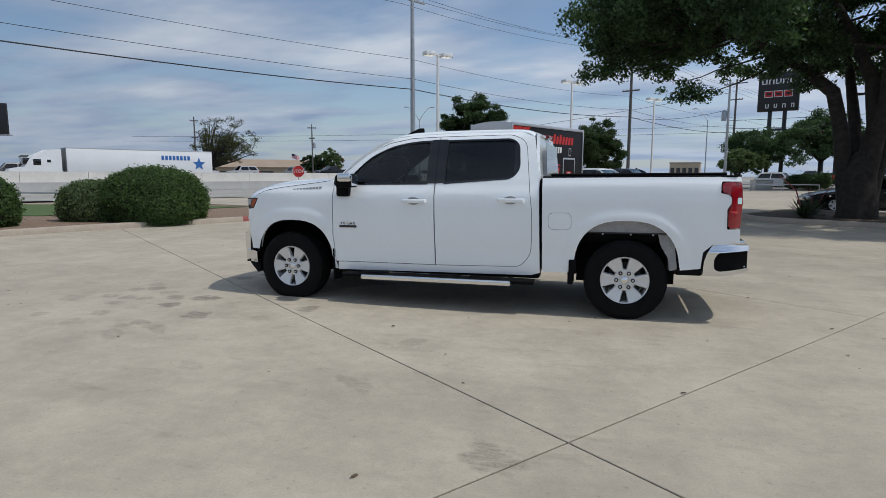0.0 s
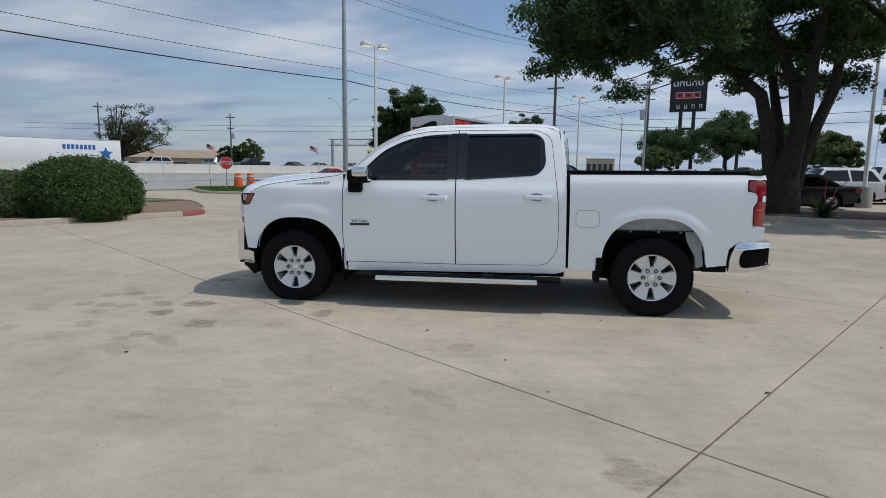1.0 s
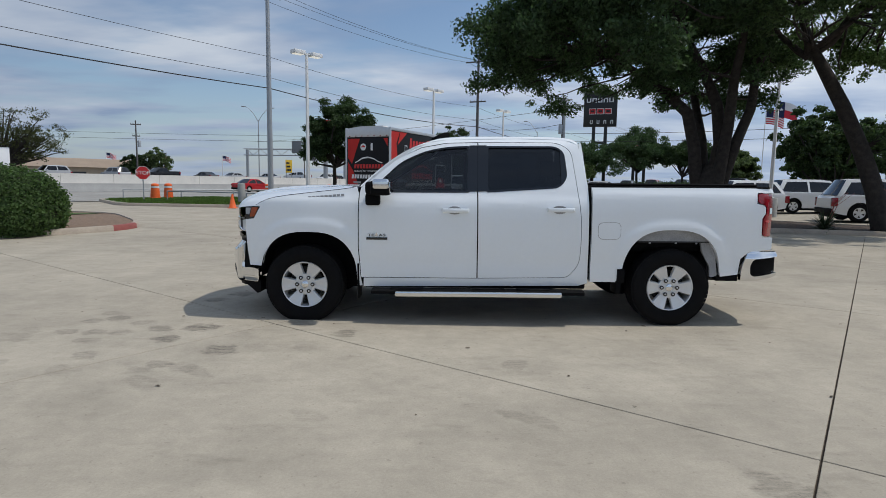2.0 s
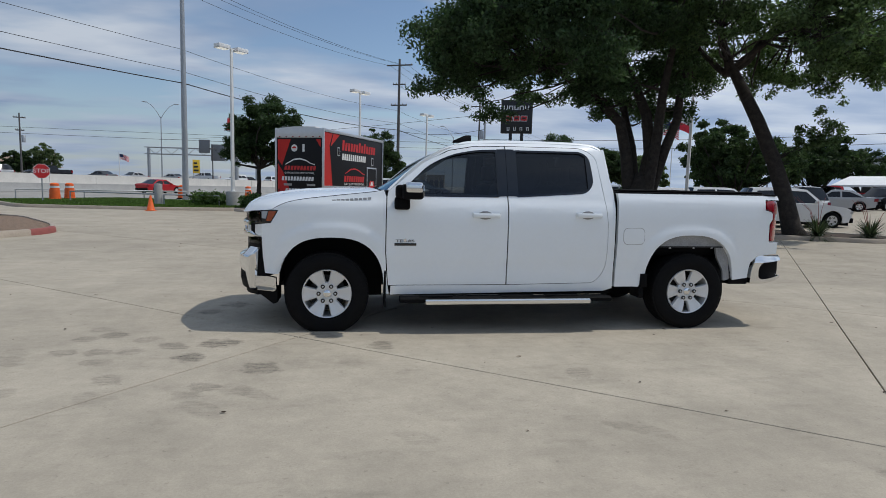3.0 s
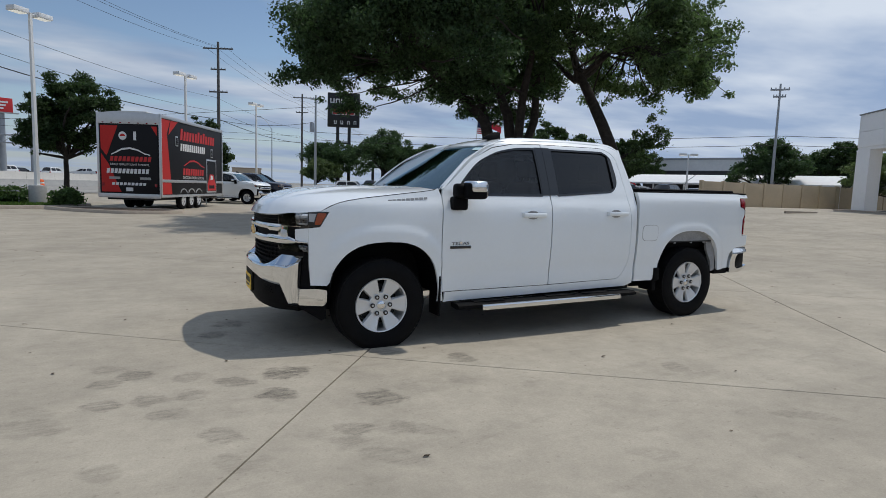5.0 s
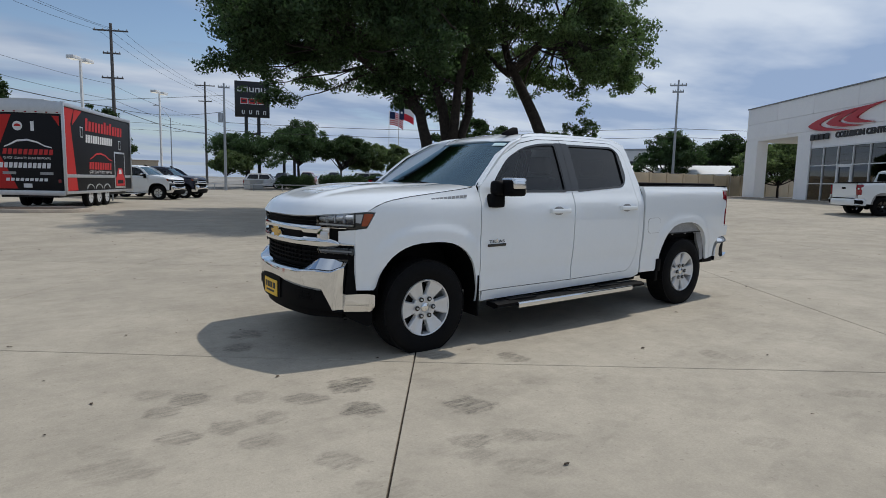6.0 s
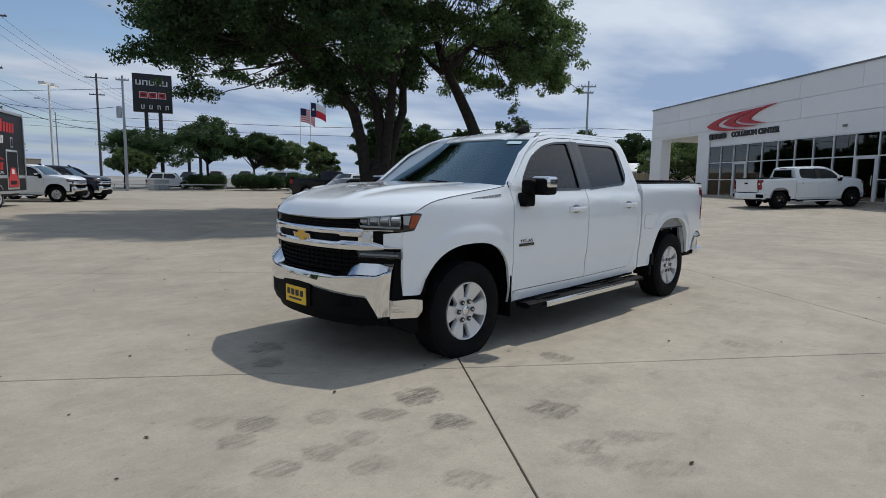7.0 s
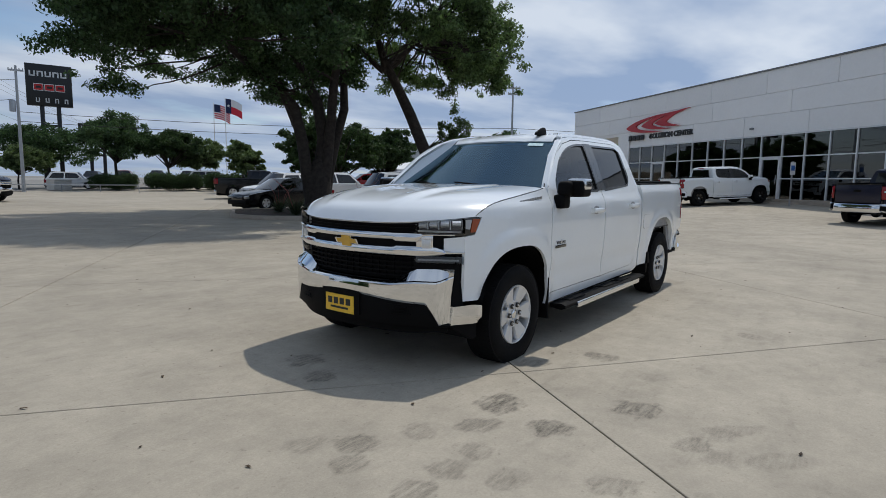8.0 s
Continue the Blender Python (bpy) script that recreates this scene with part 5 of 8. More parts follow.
    # low sprays round the stems
    for k in range(20):
        a, r = 2 * math.pi * rnd.random(), 1.1 + 1.5 * rnd.random()
        p = at(r * math.cos(a), r * math.sin(a), 4.45 + 1.2 * rnd.random())
        if abs(r * math.cos(a) - 0.2) > 0.8 or math.sin(a) > 0.2:
            spray(p.x, p.y, p.z, 0.26, 5, 0.28)
    for c in cl[::11]:
        t = min(tips, key=lambda p: (Vector(c[:3]) - p).length)
        limb(rnd, t, c[:3], 0.055, 0.015, 7, 0.25, bm, 6)
    finish("trunk", bm, bark, T)
    leaf_object("crown", leaf_cloud(cl, 245000, 0.066, rnd, 0.2, 0.1, 0.12), oak_leaf, T)


def leaning_oak():
    rnd = np.random.default_rng(11)
    bx, by = 15.15, 11.6
    T = thing("oak_tree", "live oak with one bare leaning trunk and an open crown", "tree", on_ground(bx, by))
    bm = bmesh.new()
    top = Vector((-1.65, 1.50, 6.3))
    tube([(0.30, -0.25, -0.1), (0.18, -0.12, 0.35), (0.0, 0.05, 1.3), (-0.32, 0.36, 2.6), (-0.80, 0.78, 4.1), (-1.18, 1.10, 5.1), top, top + Vector((-0.3, 0.5, 1.8))], [0.44, 0.32, 0.275, 0.25, 0.225, 0.20, 0.15, 0.08], 12, bm)
    cx, cy = 14.15 - bx, 12.15 - by
    cl = []
    def spray(x, y, z, reach, k, s):
        # thin towards the neighbouring crown
        if z < 7.0 and x + bx - y - by < 0.9:
            return
        for _ in range(k):
            d = rnd.normal(size=3) * (reach, reach, reach * 0.7)
            q = s * (0.55 + 0.75 * rnd.random())
            cl.append((x + d[0], y + d[1], z + d[2], q * 1.2, q * 1.2, q * 0.85))
    for k in range(30):
        a = 2 * math.pi * (k + 0.7 * rnd.random()) / 30
        r = 3.75 - 0.9 * rnd.random()
        spray(cx + r * math.cos(a), cy + r * math.sin(a), 5.45 + 1.2 * rnd.random(), 0.40, 6, 0.30)
    for k in range(26):
        a, r = 2 * math.pi * rnd.random(), 3.2 * math.sqrt(rnd.random())
        spray(cx + r * math.cos(a), cy + r * math.sin(a), 6.2 + 1.2 * rnd.random(), 0.42, 5, 0.34)
    for k in range(55):
        a, e = 2 * math.pi * rnd.random(), math.asin(rnd.random() ** 0.8)
        spray(cx + 3.7 * math.cos(a) * math.cos(e), cy + 3.7 * math.sin(a) * math.cos(e), 6.3 + 3.4 * math.sin(e), 0.45, 4, 0.40)
    # thin sprays hanging at the rim
    for k in range(34):
        a = 2 * math.pi * rnd.random()
        r = 4.0 + 0.25 * rnd.normal()
        spray(cx + r * math.cos(a), cy + r * math.sin(a), 5.0 + 2.4 * rnd.random(), 0.20, 3, 0.16)
    tips = [top, top + Vector((-0.2, 0.3, 1.2)), top + Vector((0.9, -0.5, 0.7)), top + Vector((2.0, -0.8, 1.2)), top + Vector((-1.0, 1.0, 1.2))]
    for t in tips[1:]:
        limb(rnd, top - Vector((0, 0, 0.5)), t, 0.13, 0.06, 5, 0.15, bm, 8)
    for c in cl[::3]:
        t = min(tips, key=lambda p: (Vector(c[:3]) - p).length)
        limb(rnd, t, c[:3], 0.042, 0.010, 6, 0.35, bm, 6)
    # sprig low on the trunk
    sprig = [(-0.2 + 0.79 * q, 0.25 - 0.61 * q, 3.0 + 0.45 * q + 0.45 * rnd.normal(), 0.20, 0.20, 0.17) for q in rnd.uniform(0.3, 1.7, 30)]
    for c in sprig[::2]:
        limb(rnd, (-0.36, 0.40, 2.7), c[:3], 0.014, 0.005, 4, 0.1, bm, 5)
    finish("trunk", bm, bark, T)
    leaf_object("crown", np.concatenate([leaf_cloud(cl, 88000, 0.062, rnd, 0.2, 0.1, 0.15), leaf_cloud(sprig, 2600, 0.055, rnd, 0.2, 0.2)]), open_leaf, T)


def hedge(name, label, x, y, rx, ry, h, material, seed, count):
    rnd = np.random.default_rng(seed)
    T = thing(name, label, "hedge", on_ground(x, y), "hedges on the kerbed bed")
    core = bmesh.new()
    bmesh.ops.create_icosphere(core, subdivisions=4, radius=1)
    for v in core.verts:
        d = v.co.normalized()
        k = 1 + 0.05 * noise.noise(d * 3 + Vector((seed, 0, 0))) + 0.05 * noise.noise(d * 9 + Vector((seed, 4, 0)))
        sx = abs(d.x) ** 0.80 * math.copysign(1, d.x)
        sy = abs(d.y) ** 0.80 * math.copysign(1, d.y)
        v.co = Vector((sx * rx * k * 0.93, sy * ry * k * 0.93, max(-0.02, (d.z * 0.62 + 0.42) * h * 0.93 * k)))
    # added solid core in dark bark colour, stands for the shade between the leaves
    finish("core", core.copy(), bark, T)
    pts = []
    co = np.array([v.co[:] for v in core.verts])
    core.free()
    base = co[rnd.integers(0, len(co), count)] + rnd.normal(size=(count, 3)) * (0.055, 0.055, 0.05)
    base *= 1 + 0.05 * rnd.random(count)[:, None]
    keep = base[:, 2] > 0.03
    base = base[keep]
    k = len(base)
    out = base / (np.linalg.norm(base / (rx, ry, h), axis=1)[:, None] + 1e-6)
    out /= np.linalg.norm(out, axis=1)[:, None]
    n = rnd.normal(size=(k, 3)) * 0.7 + out
    n /= np.linalg.norm(n, axis=1)[:, None]
    t = np.cross(n, rnd.normal(size=(k, 3)))
    t /= np.linalg.norm(t, axis=1)[:, None]
    w = np.cross(n, t)
    s = (0.020 + 0.026 * rnd.random(k))[:, None]
    q = np.stack([base - t * s, base - w * s * 0.55, base + t * s, base + w * s * 0.55], 1).reshape(-1, 3)
    leaf_object("leaves", q, material, T)


big_oak()
leaning_oak()
hedge("hedge", "large clipped dark green rounded hedge on the mulch bed", -9.42, 6.95, 1.42, 1.28, 1.60, hedge_leaf, 3, 80000)
hedge("hedge", "small grey-green shrub beside the large hedge", -11.02, 6.35, 0.92, 0.85, 1.22, sage_leaf, 4, 32000)
hedge("hedge", "clipped green hedge at the end of the bed", -12.2, 3.5, 1.2, 1.1, 1.47, hedge_leaf, 8, 40000)

# ---- lamps, poles and wires ----
lamp_glow = mat("lamp_glow", (0.9, 0.9, 0.85), 0.4, emit=(1.0, 0.98, 0.9, 0.6))
sign_black = mat("sign_black", (0.012, 0.012, 0.013), 0.4, vary=0.2, scale=2)
sign_white = mat("sign_white", (0.75, 0.75, 0.75), 0.5, vary=0.05, scale=5)
stop_red = mat("stop_red", (0.55, 0.02, 0.022), 0.5, vary=0.08, scale=8)
orange = mat("orange", (0.80, 0.13, 0.02), 0.55, vary=0.1, scale=9)
wire_black = mat("wire_black", (0.02, 0.02, 0.022), 0.7, vary=0.1, scale=3)
blue_sign = mat("blue_sign", (0.03, 0.14, 0.42), 0.5, vary=0.05, scale=6)


def light_pole(x, y, turn, h=8.4):
    T = thing("parking_lamp", "tall white lot lamp with two box heads on concrete base", "street lamp", on_ground(x, y, turn), "lot lamps")
    part("base", lathe([(0.02, 0.0), (0.34, 0.0), (0.34, 0.86), (0.31, 0.92), (0.02, 0.92)], 24, "z"), concrete_grey, T, "round concrete base")
    part("pole", loft([[(-r, -r, z), (r, -r, z), (r, r, z), (-r, r, z)] for r, z in ((0.075, 0.90), (0.055, h - 0.15))]), pole_white, T)
    part("base_plate", box(-0.15, 0.15, -0.15, 0.15, 0.92, 0.95, 0.006), pole_white, T)
    for s in (-1, 1):
        part("arm", box(s * 0.05, s * 0.30, -0.03, 0.03, h - 0.22, h - 0.16), pole_white, T)
        hd = part("lamp_head", box(s * 0.22, s * 0.88, -0.24, 0.24, h - 0.27, h - 0.06, 0.03), pole_white, T, "white box lamp head")
        part("lens", box(s * 0.28, s * 0.82, -0.19, 0.19, h - 0.285, h - 0.268), lamp_glow, hd)
    return T


first_lamp = light_pole(-6.24, 25.17, 48)
for x, y in ((0.4, 36.96), (6.78, 48.74), (17.15, 21.14)):
    copy_thing(first_lamp, on_ground(x, y, 48))
light_pole(47.0, 35.7, -30, 5.1)


def utility_pole(x, y, h, turn, arms, r=0.16, metal=False, extra=True):
    T = thing("utility_pole", "grey steel power pole with a crossarm" if metal else "weathered wooden power pole with crossarms", "utility pole", on_ground(x, y, turn), "power poles")
    part("pole", tube([(0, 0, -0.2), (0, 0, h * 0.5), (0, 0, h)], [r, r * 0.85, r * 0.62], 12), galv if metal else wood_pole, T)
    for z, w in arms:
        part("crossarm", box(-w, w, -0.07, 0.07, z - 0.07, z + 0.07, 0.01), galv if metal else wood_pole, T)
        for k in (-0.92, -0.45, 0.45, 0.92):
            part("insulator", lathe([(0.001, z + 0.07), (0.035, z + 0.08), (0.045, z + 0.14), (0.03, z + 0.2), (0.001, z + 0.22)], 8, "z"), concrete_grey, T).location = (k * w, 0, 0)
    if extra:
        part("transformer", lathe([(0.001, h - 3.9), (0.24, h - 3.9), (0.24, h - 3.0), (0.2, h - 2.95), (0.001, h - 2.9)], 16, "z"), galv, T).location = (0.38, 0, 0)
    return T


utility_pole(-11.68, 36.23, 15.2, 61, [(14.7, 1.3)], 0.21, True, False)
utility_pole(5.04, 62.78, 16.3, -25, [(15.6, 1.6), (13.4, 0.8), (11.0, 1.0)], 0.2, False, False)
utility_pole(14.19, 56.69, 10.8, 160, [(10.4, 0.55)], 0.15, True, True)
utility_pole(21.0, 92.0, 16.0, -25, [(15.4, 1.5), (13.0, 1.0)], 0.2, False, False)
utility_pole(47.66, 27.09, 10.8, -48, [(10.3, 0.75), (9.7, 0.5)], 0.13, True, False)
utility_pole(-60.5, 70.5, 10.6, 30, [(10.0, 0.6), (7.4, 0.5)], 0.14, False, False)
utility_pole(-45.0, 80.0, 9.9, 30, [(9.3, 0.7), (7.6, 0.5)], 0.14, False, True)
utility_pole(-26.0, 105.0, 8.0, 30, [(7.4, 0.6)], 0.12, False, False)


def wire(points, r, sag, name="power_line", label="sagging black overhead power line"):
    bm = bmesh.new()
    for a, b in zip(points, points[1:]):
        a, b = Vector(a), Vector(b)
        tube([a.lerp(b, t) - Vector((0, 0, 4 * sag * t * (1 - t))) for t in lin(0, 1, 13)], r, 5, bm)
    tagged(finish(name, bm, wire_black), label, "power line", "overhead power lines")


PL = [Vector((-33.0, -3.0, 0)), Vector((-11.68, 36.23, 0)), Vector((5.04, 62.78, 0)), Vector((21.0, 92.0, 0)), Vector((60, 160, 0))]
for off, z0, r, sag in ((0.0, 8.1, 0.035, 0.5), (0.1, 8.9, 0.016, 0.45), (0.2, 10.4, 0.014, 0.5), (-1.2, 14.6, 0.014, 0.6), (1.2, 14.7, 0.014, 0.6), (0.3, 14.9, 0.014, 0.5)):
    wire([p + RN * off + Vector((0, 0, z0 + (0.9 if i == 2 and z0 > 12 else 0))) for i, p in enumerate(PL)], r, sag)
for z0, a, b in ((9.2, (-90, 88, 0), (21, 92, 0)), (8.2, (-90, 86, 0), (21, 92, 0)), (6.9, (14.2, 56.7, 0), (47.7, 27.1, 0)), (6.1, (14.2, 56.7, 0), (47.7, 27.1, 0)), (6.9, (47.7, 27.1, 0), (80, -10, 0)), (6.1, (47.7, 27.1, 0), (80, -10, 0)), (8.0, (5.0, 62.8, 0), (14.2, 56.7, 0)), (9.6, (-40, 120, 0), (14.2, 56.7, 0))):
    wire([Vector(a) + Vector((0, 0, z0)), Vector(b) + Vector((0, 0, z0))], 0.022, 0.5)


def road_lamp(x, y, h, arms, turn):
    T = thing("road_lamp", "tall galvanised highway lamp with curved arms", "street lamp", on_ground(x, y, turn), "highway lamps")
    part("pole", tube([(0, 0, 0), (0, 0, h * 0.6), (0, 0, h * 0.84)], [0.13, 0.10, 0.07], 10), galv, T)
    for s in arms:
        part("arm", tube([(0, 0, h * 0.82), (s * 0.7, 0, h * 0.90), (s * 1.6, 0, h * 0.97), (s * 2.4, 0, h)], [0.06, 0.05, 0.045, 0.04], 8), galv, T)
        part("lamp_head", box(s * 2.3, s * 3.2, -0.16, 0.16, h - 0.08, h + 0.08, 0.04), galv, T)


road_lamp(-37, 112, 16.0, (-1, 1), 20)
road_lamp(20.5, 116.0, 14.5, (-1,), -35)
road_lamp(62, 73, 8.2, (-1, 1), -30)


# ---- pylon signs and flags ----
def bar(parent, name, x0, x1, z0, z1, y, material, label="", tilt=0.0):
    bm = box(x0, x1, y - 0.02, y, z0, z1)
    if tilt:
        for v in bm.verts:
            v.co.x += tilt * (v.co.z - z0)
    return part(name, bm, material, parent, label)


def pylon(x, y, turn, w, z0, z1, legs=True):
    T = thing("pylon_sign", "tall black dealership pylon sign with plain pale marks", "sign", on_ground(x, y, turn))
    part("panel", box(-w / 2, w / 2, -0.35, 0.35, z0, z1, 0.05), sign_black, T)
    h = z1 - z0
    for yy in (-0.352, ):
        for i in range(5):
            a = -0.42 * w + i * 0.168 * w
            bar(T, "pale_mark", a, a + 0.035 * w, z0 + 0.70 * h, z0 + 0.83 * h, yy, sign_white)
            bar(T, "pale_mark", a, a + 0.135 * w, z0 + (0.80 if i % 2 else 0.70) * h, z0 + (0.83 if i % 2 else 0.73) * h, yy, sign_white)
            bar(T, "pale_mark", a + 0.10 * w, a + 0.135 * w, z0 + 0.70 * h, z0 + 0.83 * h, yy, sign_white)
        for i in range(3):
            a = -0.34 * w + i * 0.235 * w
            bar(T, "pale_mark", a, a + 0.21 * w, z0 + 0.36 * h, z0 + 0.53 * h, yy, sign_white)
            bar(T, "red_mark", a + 0.012 * w, a + 0.198 * w, z0 + 0.375 * h, z0 + 0.515 * h, yy - 0.006, stop_red, "red-outlined mark")
            bar(T, "dark_mark", a + 0.05 * w, a + 0.16 * w, z0 + 0.42 * h, z0 + 0.475 * h, yy - 0.012, sign_black)
        for i in range(4):
            a = -0.30 * w + i * 0.205 * w
            bar(T, "pale_mark", a, a + 0.022 * w, z0 + 0.08 * h, z0 + 0.19 * h, yy, sign_white)
            bar(T, "pale_mark", a + 0.06 * w, a + 0.082 * w, z0 + 0.08 * h, z0 + 0.19 * h, yy, sign_white)
            bar(T, "pale_mark", a, a + 0.082 * w, z0 + (0.165 if i > 1 else 0.08) * h, z0 + (0.19 if i > 1 else 0.105) * h, yy, sign_white)
    if legs:
        for s in (-1, 1):
            part("leg", box(s * 0.18 * w - 0.22, s * 0.18 * w + 0.22, -0.2, 0.2, -0.1, z0, 0.02), sign_black, T)
        for z in (z0 - 2.2, z0 - 4.8):
            part("brace", box(-0.18 * w, 0.18 * w, -0.15, 0.15, z - 0.14, z + 0.14), sign_black, T)
    return T


pylon(22.45, 73.5, -18, 4.4, 9.2, 13.82)
pylon(31.7, 84.4, -22, 4.4, 6.05, 8.15)


flag_blue = mat("flag_blue", (0.012, 0.022, 0.075), 0.8, vary=0.1, scale=2)
flag_red = mat("flag_red", (0.62, 0.03, 0.05), 0.8, vary=0.1, scale=2)


def flag(x, y, h, kind, turn):
    T = thing("flagpole", "white flagpole with a blowing flag", "flag", on_ground(x, y, turn), "flags")
    part("pole", tube([(0, 0, 0), (0, 0, h)], [0.11, 0.06], 10), pole_white, T)
    w, hh = (3.0, 2.8) if h > 13 else (1.8, 1.1)
    def cloth(u, v):
        return (0.1 + u * w, 0.35 * math.sin(u * 7) * u, h - 0.3 - hh * (1 - v) - 0.36 * w * u * u)
    def piece(name, u0, u1, v0, v1, m, push=0.0):
        bm = grid(lin(u0, u1, 9), lin(v0, v1, 4), lambda u, v: tuple(Vector(cloth(u, v)) + Vector((0, push, 0))))
        part(name, thicken(bm, 0.01), m, T)
    if kind == "star":
        piece("blue_field", 0, 0.34, 0, 1, flag_blue)
        piece("white_band", 0.34, 1, 0.5, 1, sign_white)
        piece("red_band", 0.34, 1, 0, 0.5, flag_red)
        st = bmesh.new()
        pts = [(0.1 + 0.17 * w + w * (0.12 if k % 2 == 0 else 0.048) * math.sin(math.pi * k / 5), -0.12, h - 0.3 - hh / 2 + w * (0.12 if k % 2 == 0 else 0.048) * math.cos(math.pi * k / 5)) for k in range(10)]
        st.faces.new([st.verts.new(p) for p in pts])
        part("star", st, sign_white, T)
    else:
        for k in range(13):
            piece("stripe", 0.4 if k > 5 else 0, 1, k / 13, (k + 1) / 13, flag_red if k % 2 == 0 else sign_white)
        piece("blue_field", 0, 0.4, 6 / 13, 1, flag_blue)


flag(61.6, 100.0, 16.6, "star", -40)
flag(62.5, 105.5, 16.0, "stripe", -40)
for k, (px, py) in enumerate(((-72, 118), (-62, 122), (-50, 126))):
    flag(px, py, 7.0, "star" if k % 2 else "stripe", 10)


# ---- road side ----
def extrude_along(name, label, category, path, profile, material, kind="structure", group=""):
    """Sweep an upright profile of (out, z) along a path on the ground."""
    rings = []
    for i, p in enumerate(path):
        d = (Vector(path[min(i + 1, len(path) - 1)]) - Vector(path[max(i - 1, 0)])).normalized()
        nn = Vector((-d.y, d.x, 0))
        rings.append([Vector(p) + nn * o + Vector((0, 0, z)) for o, z in profile])
    return tagged(finish(name, loft(rings), material), label, category, group, kind)


road_grey = concrete("road_grey", (0.36, 0.345, 0.315))
rd = finish("road", grid(lin(-160, 260, 43), [29.5, 36, 44, 51.2], lambda a, o: tuple(road_at(a, o, 0.0 + gz(*road_at(a, o)[:2])))), road_grey)
tagged(rd, "pale grey concrete frontage road", "road", kind="structure")
hw = finish("road_highway", grid(lin(-160, 260, 43), [52.2, 60, 64.5], lambda a, o: tuple(road_at(a, o, 0.1))), road_grey)
tagged(hw, "pale grey highway lanes behind the barrier", "road", kind="structure")
jersey = [(-0.3, 0.0), (-0.3, 0.08), (-0.14, 0.33), (-0.08, 0.82), (0.08, 0.82), (0.14, 0.33), (0.3, 0.08), (0.3, 0.0)]
extrude_along("barrier_low", "grey concrete road barrier", "barrier", [road_at(a, 51.7) for a in lin(-150, 200, 30)], jersey, concrete_grey)
tall = [(-0.3, 0.0), (-0.3, 0.1), (-0.16, 0.4), (-0.14, 1.80), (0.14, 1.80), (0.16, 0.4), (0.3, 0.0)]
for k in range(-24, 34):
    a = k * 6.1
    T = extrude_along("barrier_panel", "pale concrete highway barrier section", "barrier", [road_at(a, 65), road_at(a + 6.06, 65)], tall, barrier_white)


def drum(x, y):
    T = thing("traffic_drum", "orange traffic drum with pale reflective bands", "traffic drum", on_ground(x, y, 0, 0.1), "traffic drums")
    part("body", lathe([(0.001, 0), (0.30, 0), (0.30, 0.12), (0.28, 0.13), (0.27, 0.36), (0.26, 0.37), (0.25, 0.62), (0.24, 0.63), (0.22, 0.92), (0.15, 0.98), (0.001, 1.0)], 24, "z"), orange, T)
    for z in (0.40, 0.70):
        part("band", lathe([(0.277 - 0.06 * z, z), (0.274 - 0.06 * z, z + 0.12)], 24, "z"), sign_white, T)
    part("rubber_base", lathe([(0.001, -0.05), (0.38, -0.05), (0.38, 0.03), (0.001, 0.03)], 24, "z"), rubber, T)
    return T


for a, o in ((17.2, 28.5), (18.6, 29.2), (27.5, 29.5), (33.0, 28.0), (-2.0, 29.0)):
    p = road_at(a, o)
    drum(p.x, p.y)


def cone(x, y):
    T = thing("traffic_cone", "orange traffic cone at the kerb", "traffic cone", on_ground(x, y))
    part("cone", lathe([(0.19, 0.03), (0.17, 0.05), (0.035, 0.70), (0.001, 0.71)], 20, "z"), orange, T)
    part("foot", box(-0.2, 0.2, -0.2, 0.2, 0, 0.035, 0.01), orange, T)


cone(-9.1, 21.45)


def stop_sign(x, y, turn):
    T = thing("stop_sign", "red octagonal stop sign on a thin steel post", "stop sign", on_ground(x, y, turn))
    part("post", box(-0.03, 0.03, 0.01, 0.05, 0, 2.05), galv, T)
    def octa(r, y0, y1, m, name):
        pts = [(r * math.cos(math.pi / 8 + k * math.pi / 4), r * math.sin(math.pi / 8 + k * math.pi / 4)) for k in range(8)]
        return part(name, loft([[(a, yy, 1.70 + b) for a, b in pts] for yy in (y0, y1)]), m, T)
    octa(0.40, -0.004, 0.006, sign_white, "rim")
    octa(0.375, -0.008, -0.004, stop_red, "face")
    text_part("letters", "STOP", 0.30, sign_white, T, Matrix.Translation((0, -0.012, 1.70)) @ Matrix.Rotation(math.pi / 2, 4, "X"), 0.002)


stop_sign(-15.93, 26.13, 32)


def pipe_rail(name, label, pts, h=0.55, posts=3.2):
    T = thing(name, label, "railing", group="pipe rails")
    path = [Vector((x, y, gz(x, y) + 0.12 + h)) for x, y in pts]
    part("rail", tube(path, 0.035, 8), galv, T)
    for a, b in zip(path, path[1:]):
        k = max(1, int((b - a).length / posts))
        for i in range(k + 1):
            p = a.lerp(b, i / k)
            part("post", tube([(p.x, p.y, p.z - h - 0.1), (p.x, p.y, p.z)], 0.035, 8), galv, T)


pipe_rail("pipe_rail", "low white steel pipe rail on the grass strip", [(-15.0, 27.0), (-10.2, 25.4)])
pipe_rail("pipe_rail", "low white steel pipe rail by the lamp", [(-9.6, 24.9), (-6.9, 25.0)])
pipe_rail("pipe_rail", "low white steel pipe rail beside the road", [(-19.0, 29.5), (-13.5, 33.5), (-8.0, 40.0)])
pipe_rail("pipe_rail", "low steel pipe rail behind the hedges", [(-26.0, 11.0), (-17.5, 12.5)])
pipe_rail("pipe_rail", "low white steel pipe rail along the far lot edge", [(9.5, 57.5), (16.0, 53.5), (20.0, 48.0)])
bl = thing("bollard", "thick grey concrete bollard", "bollard", on_ground(-9.9, 25.0, 0, 0.1))
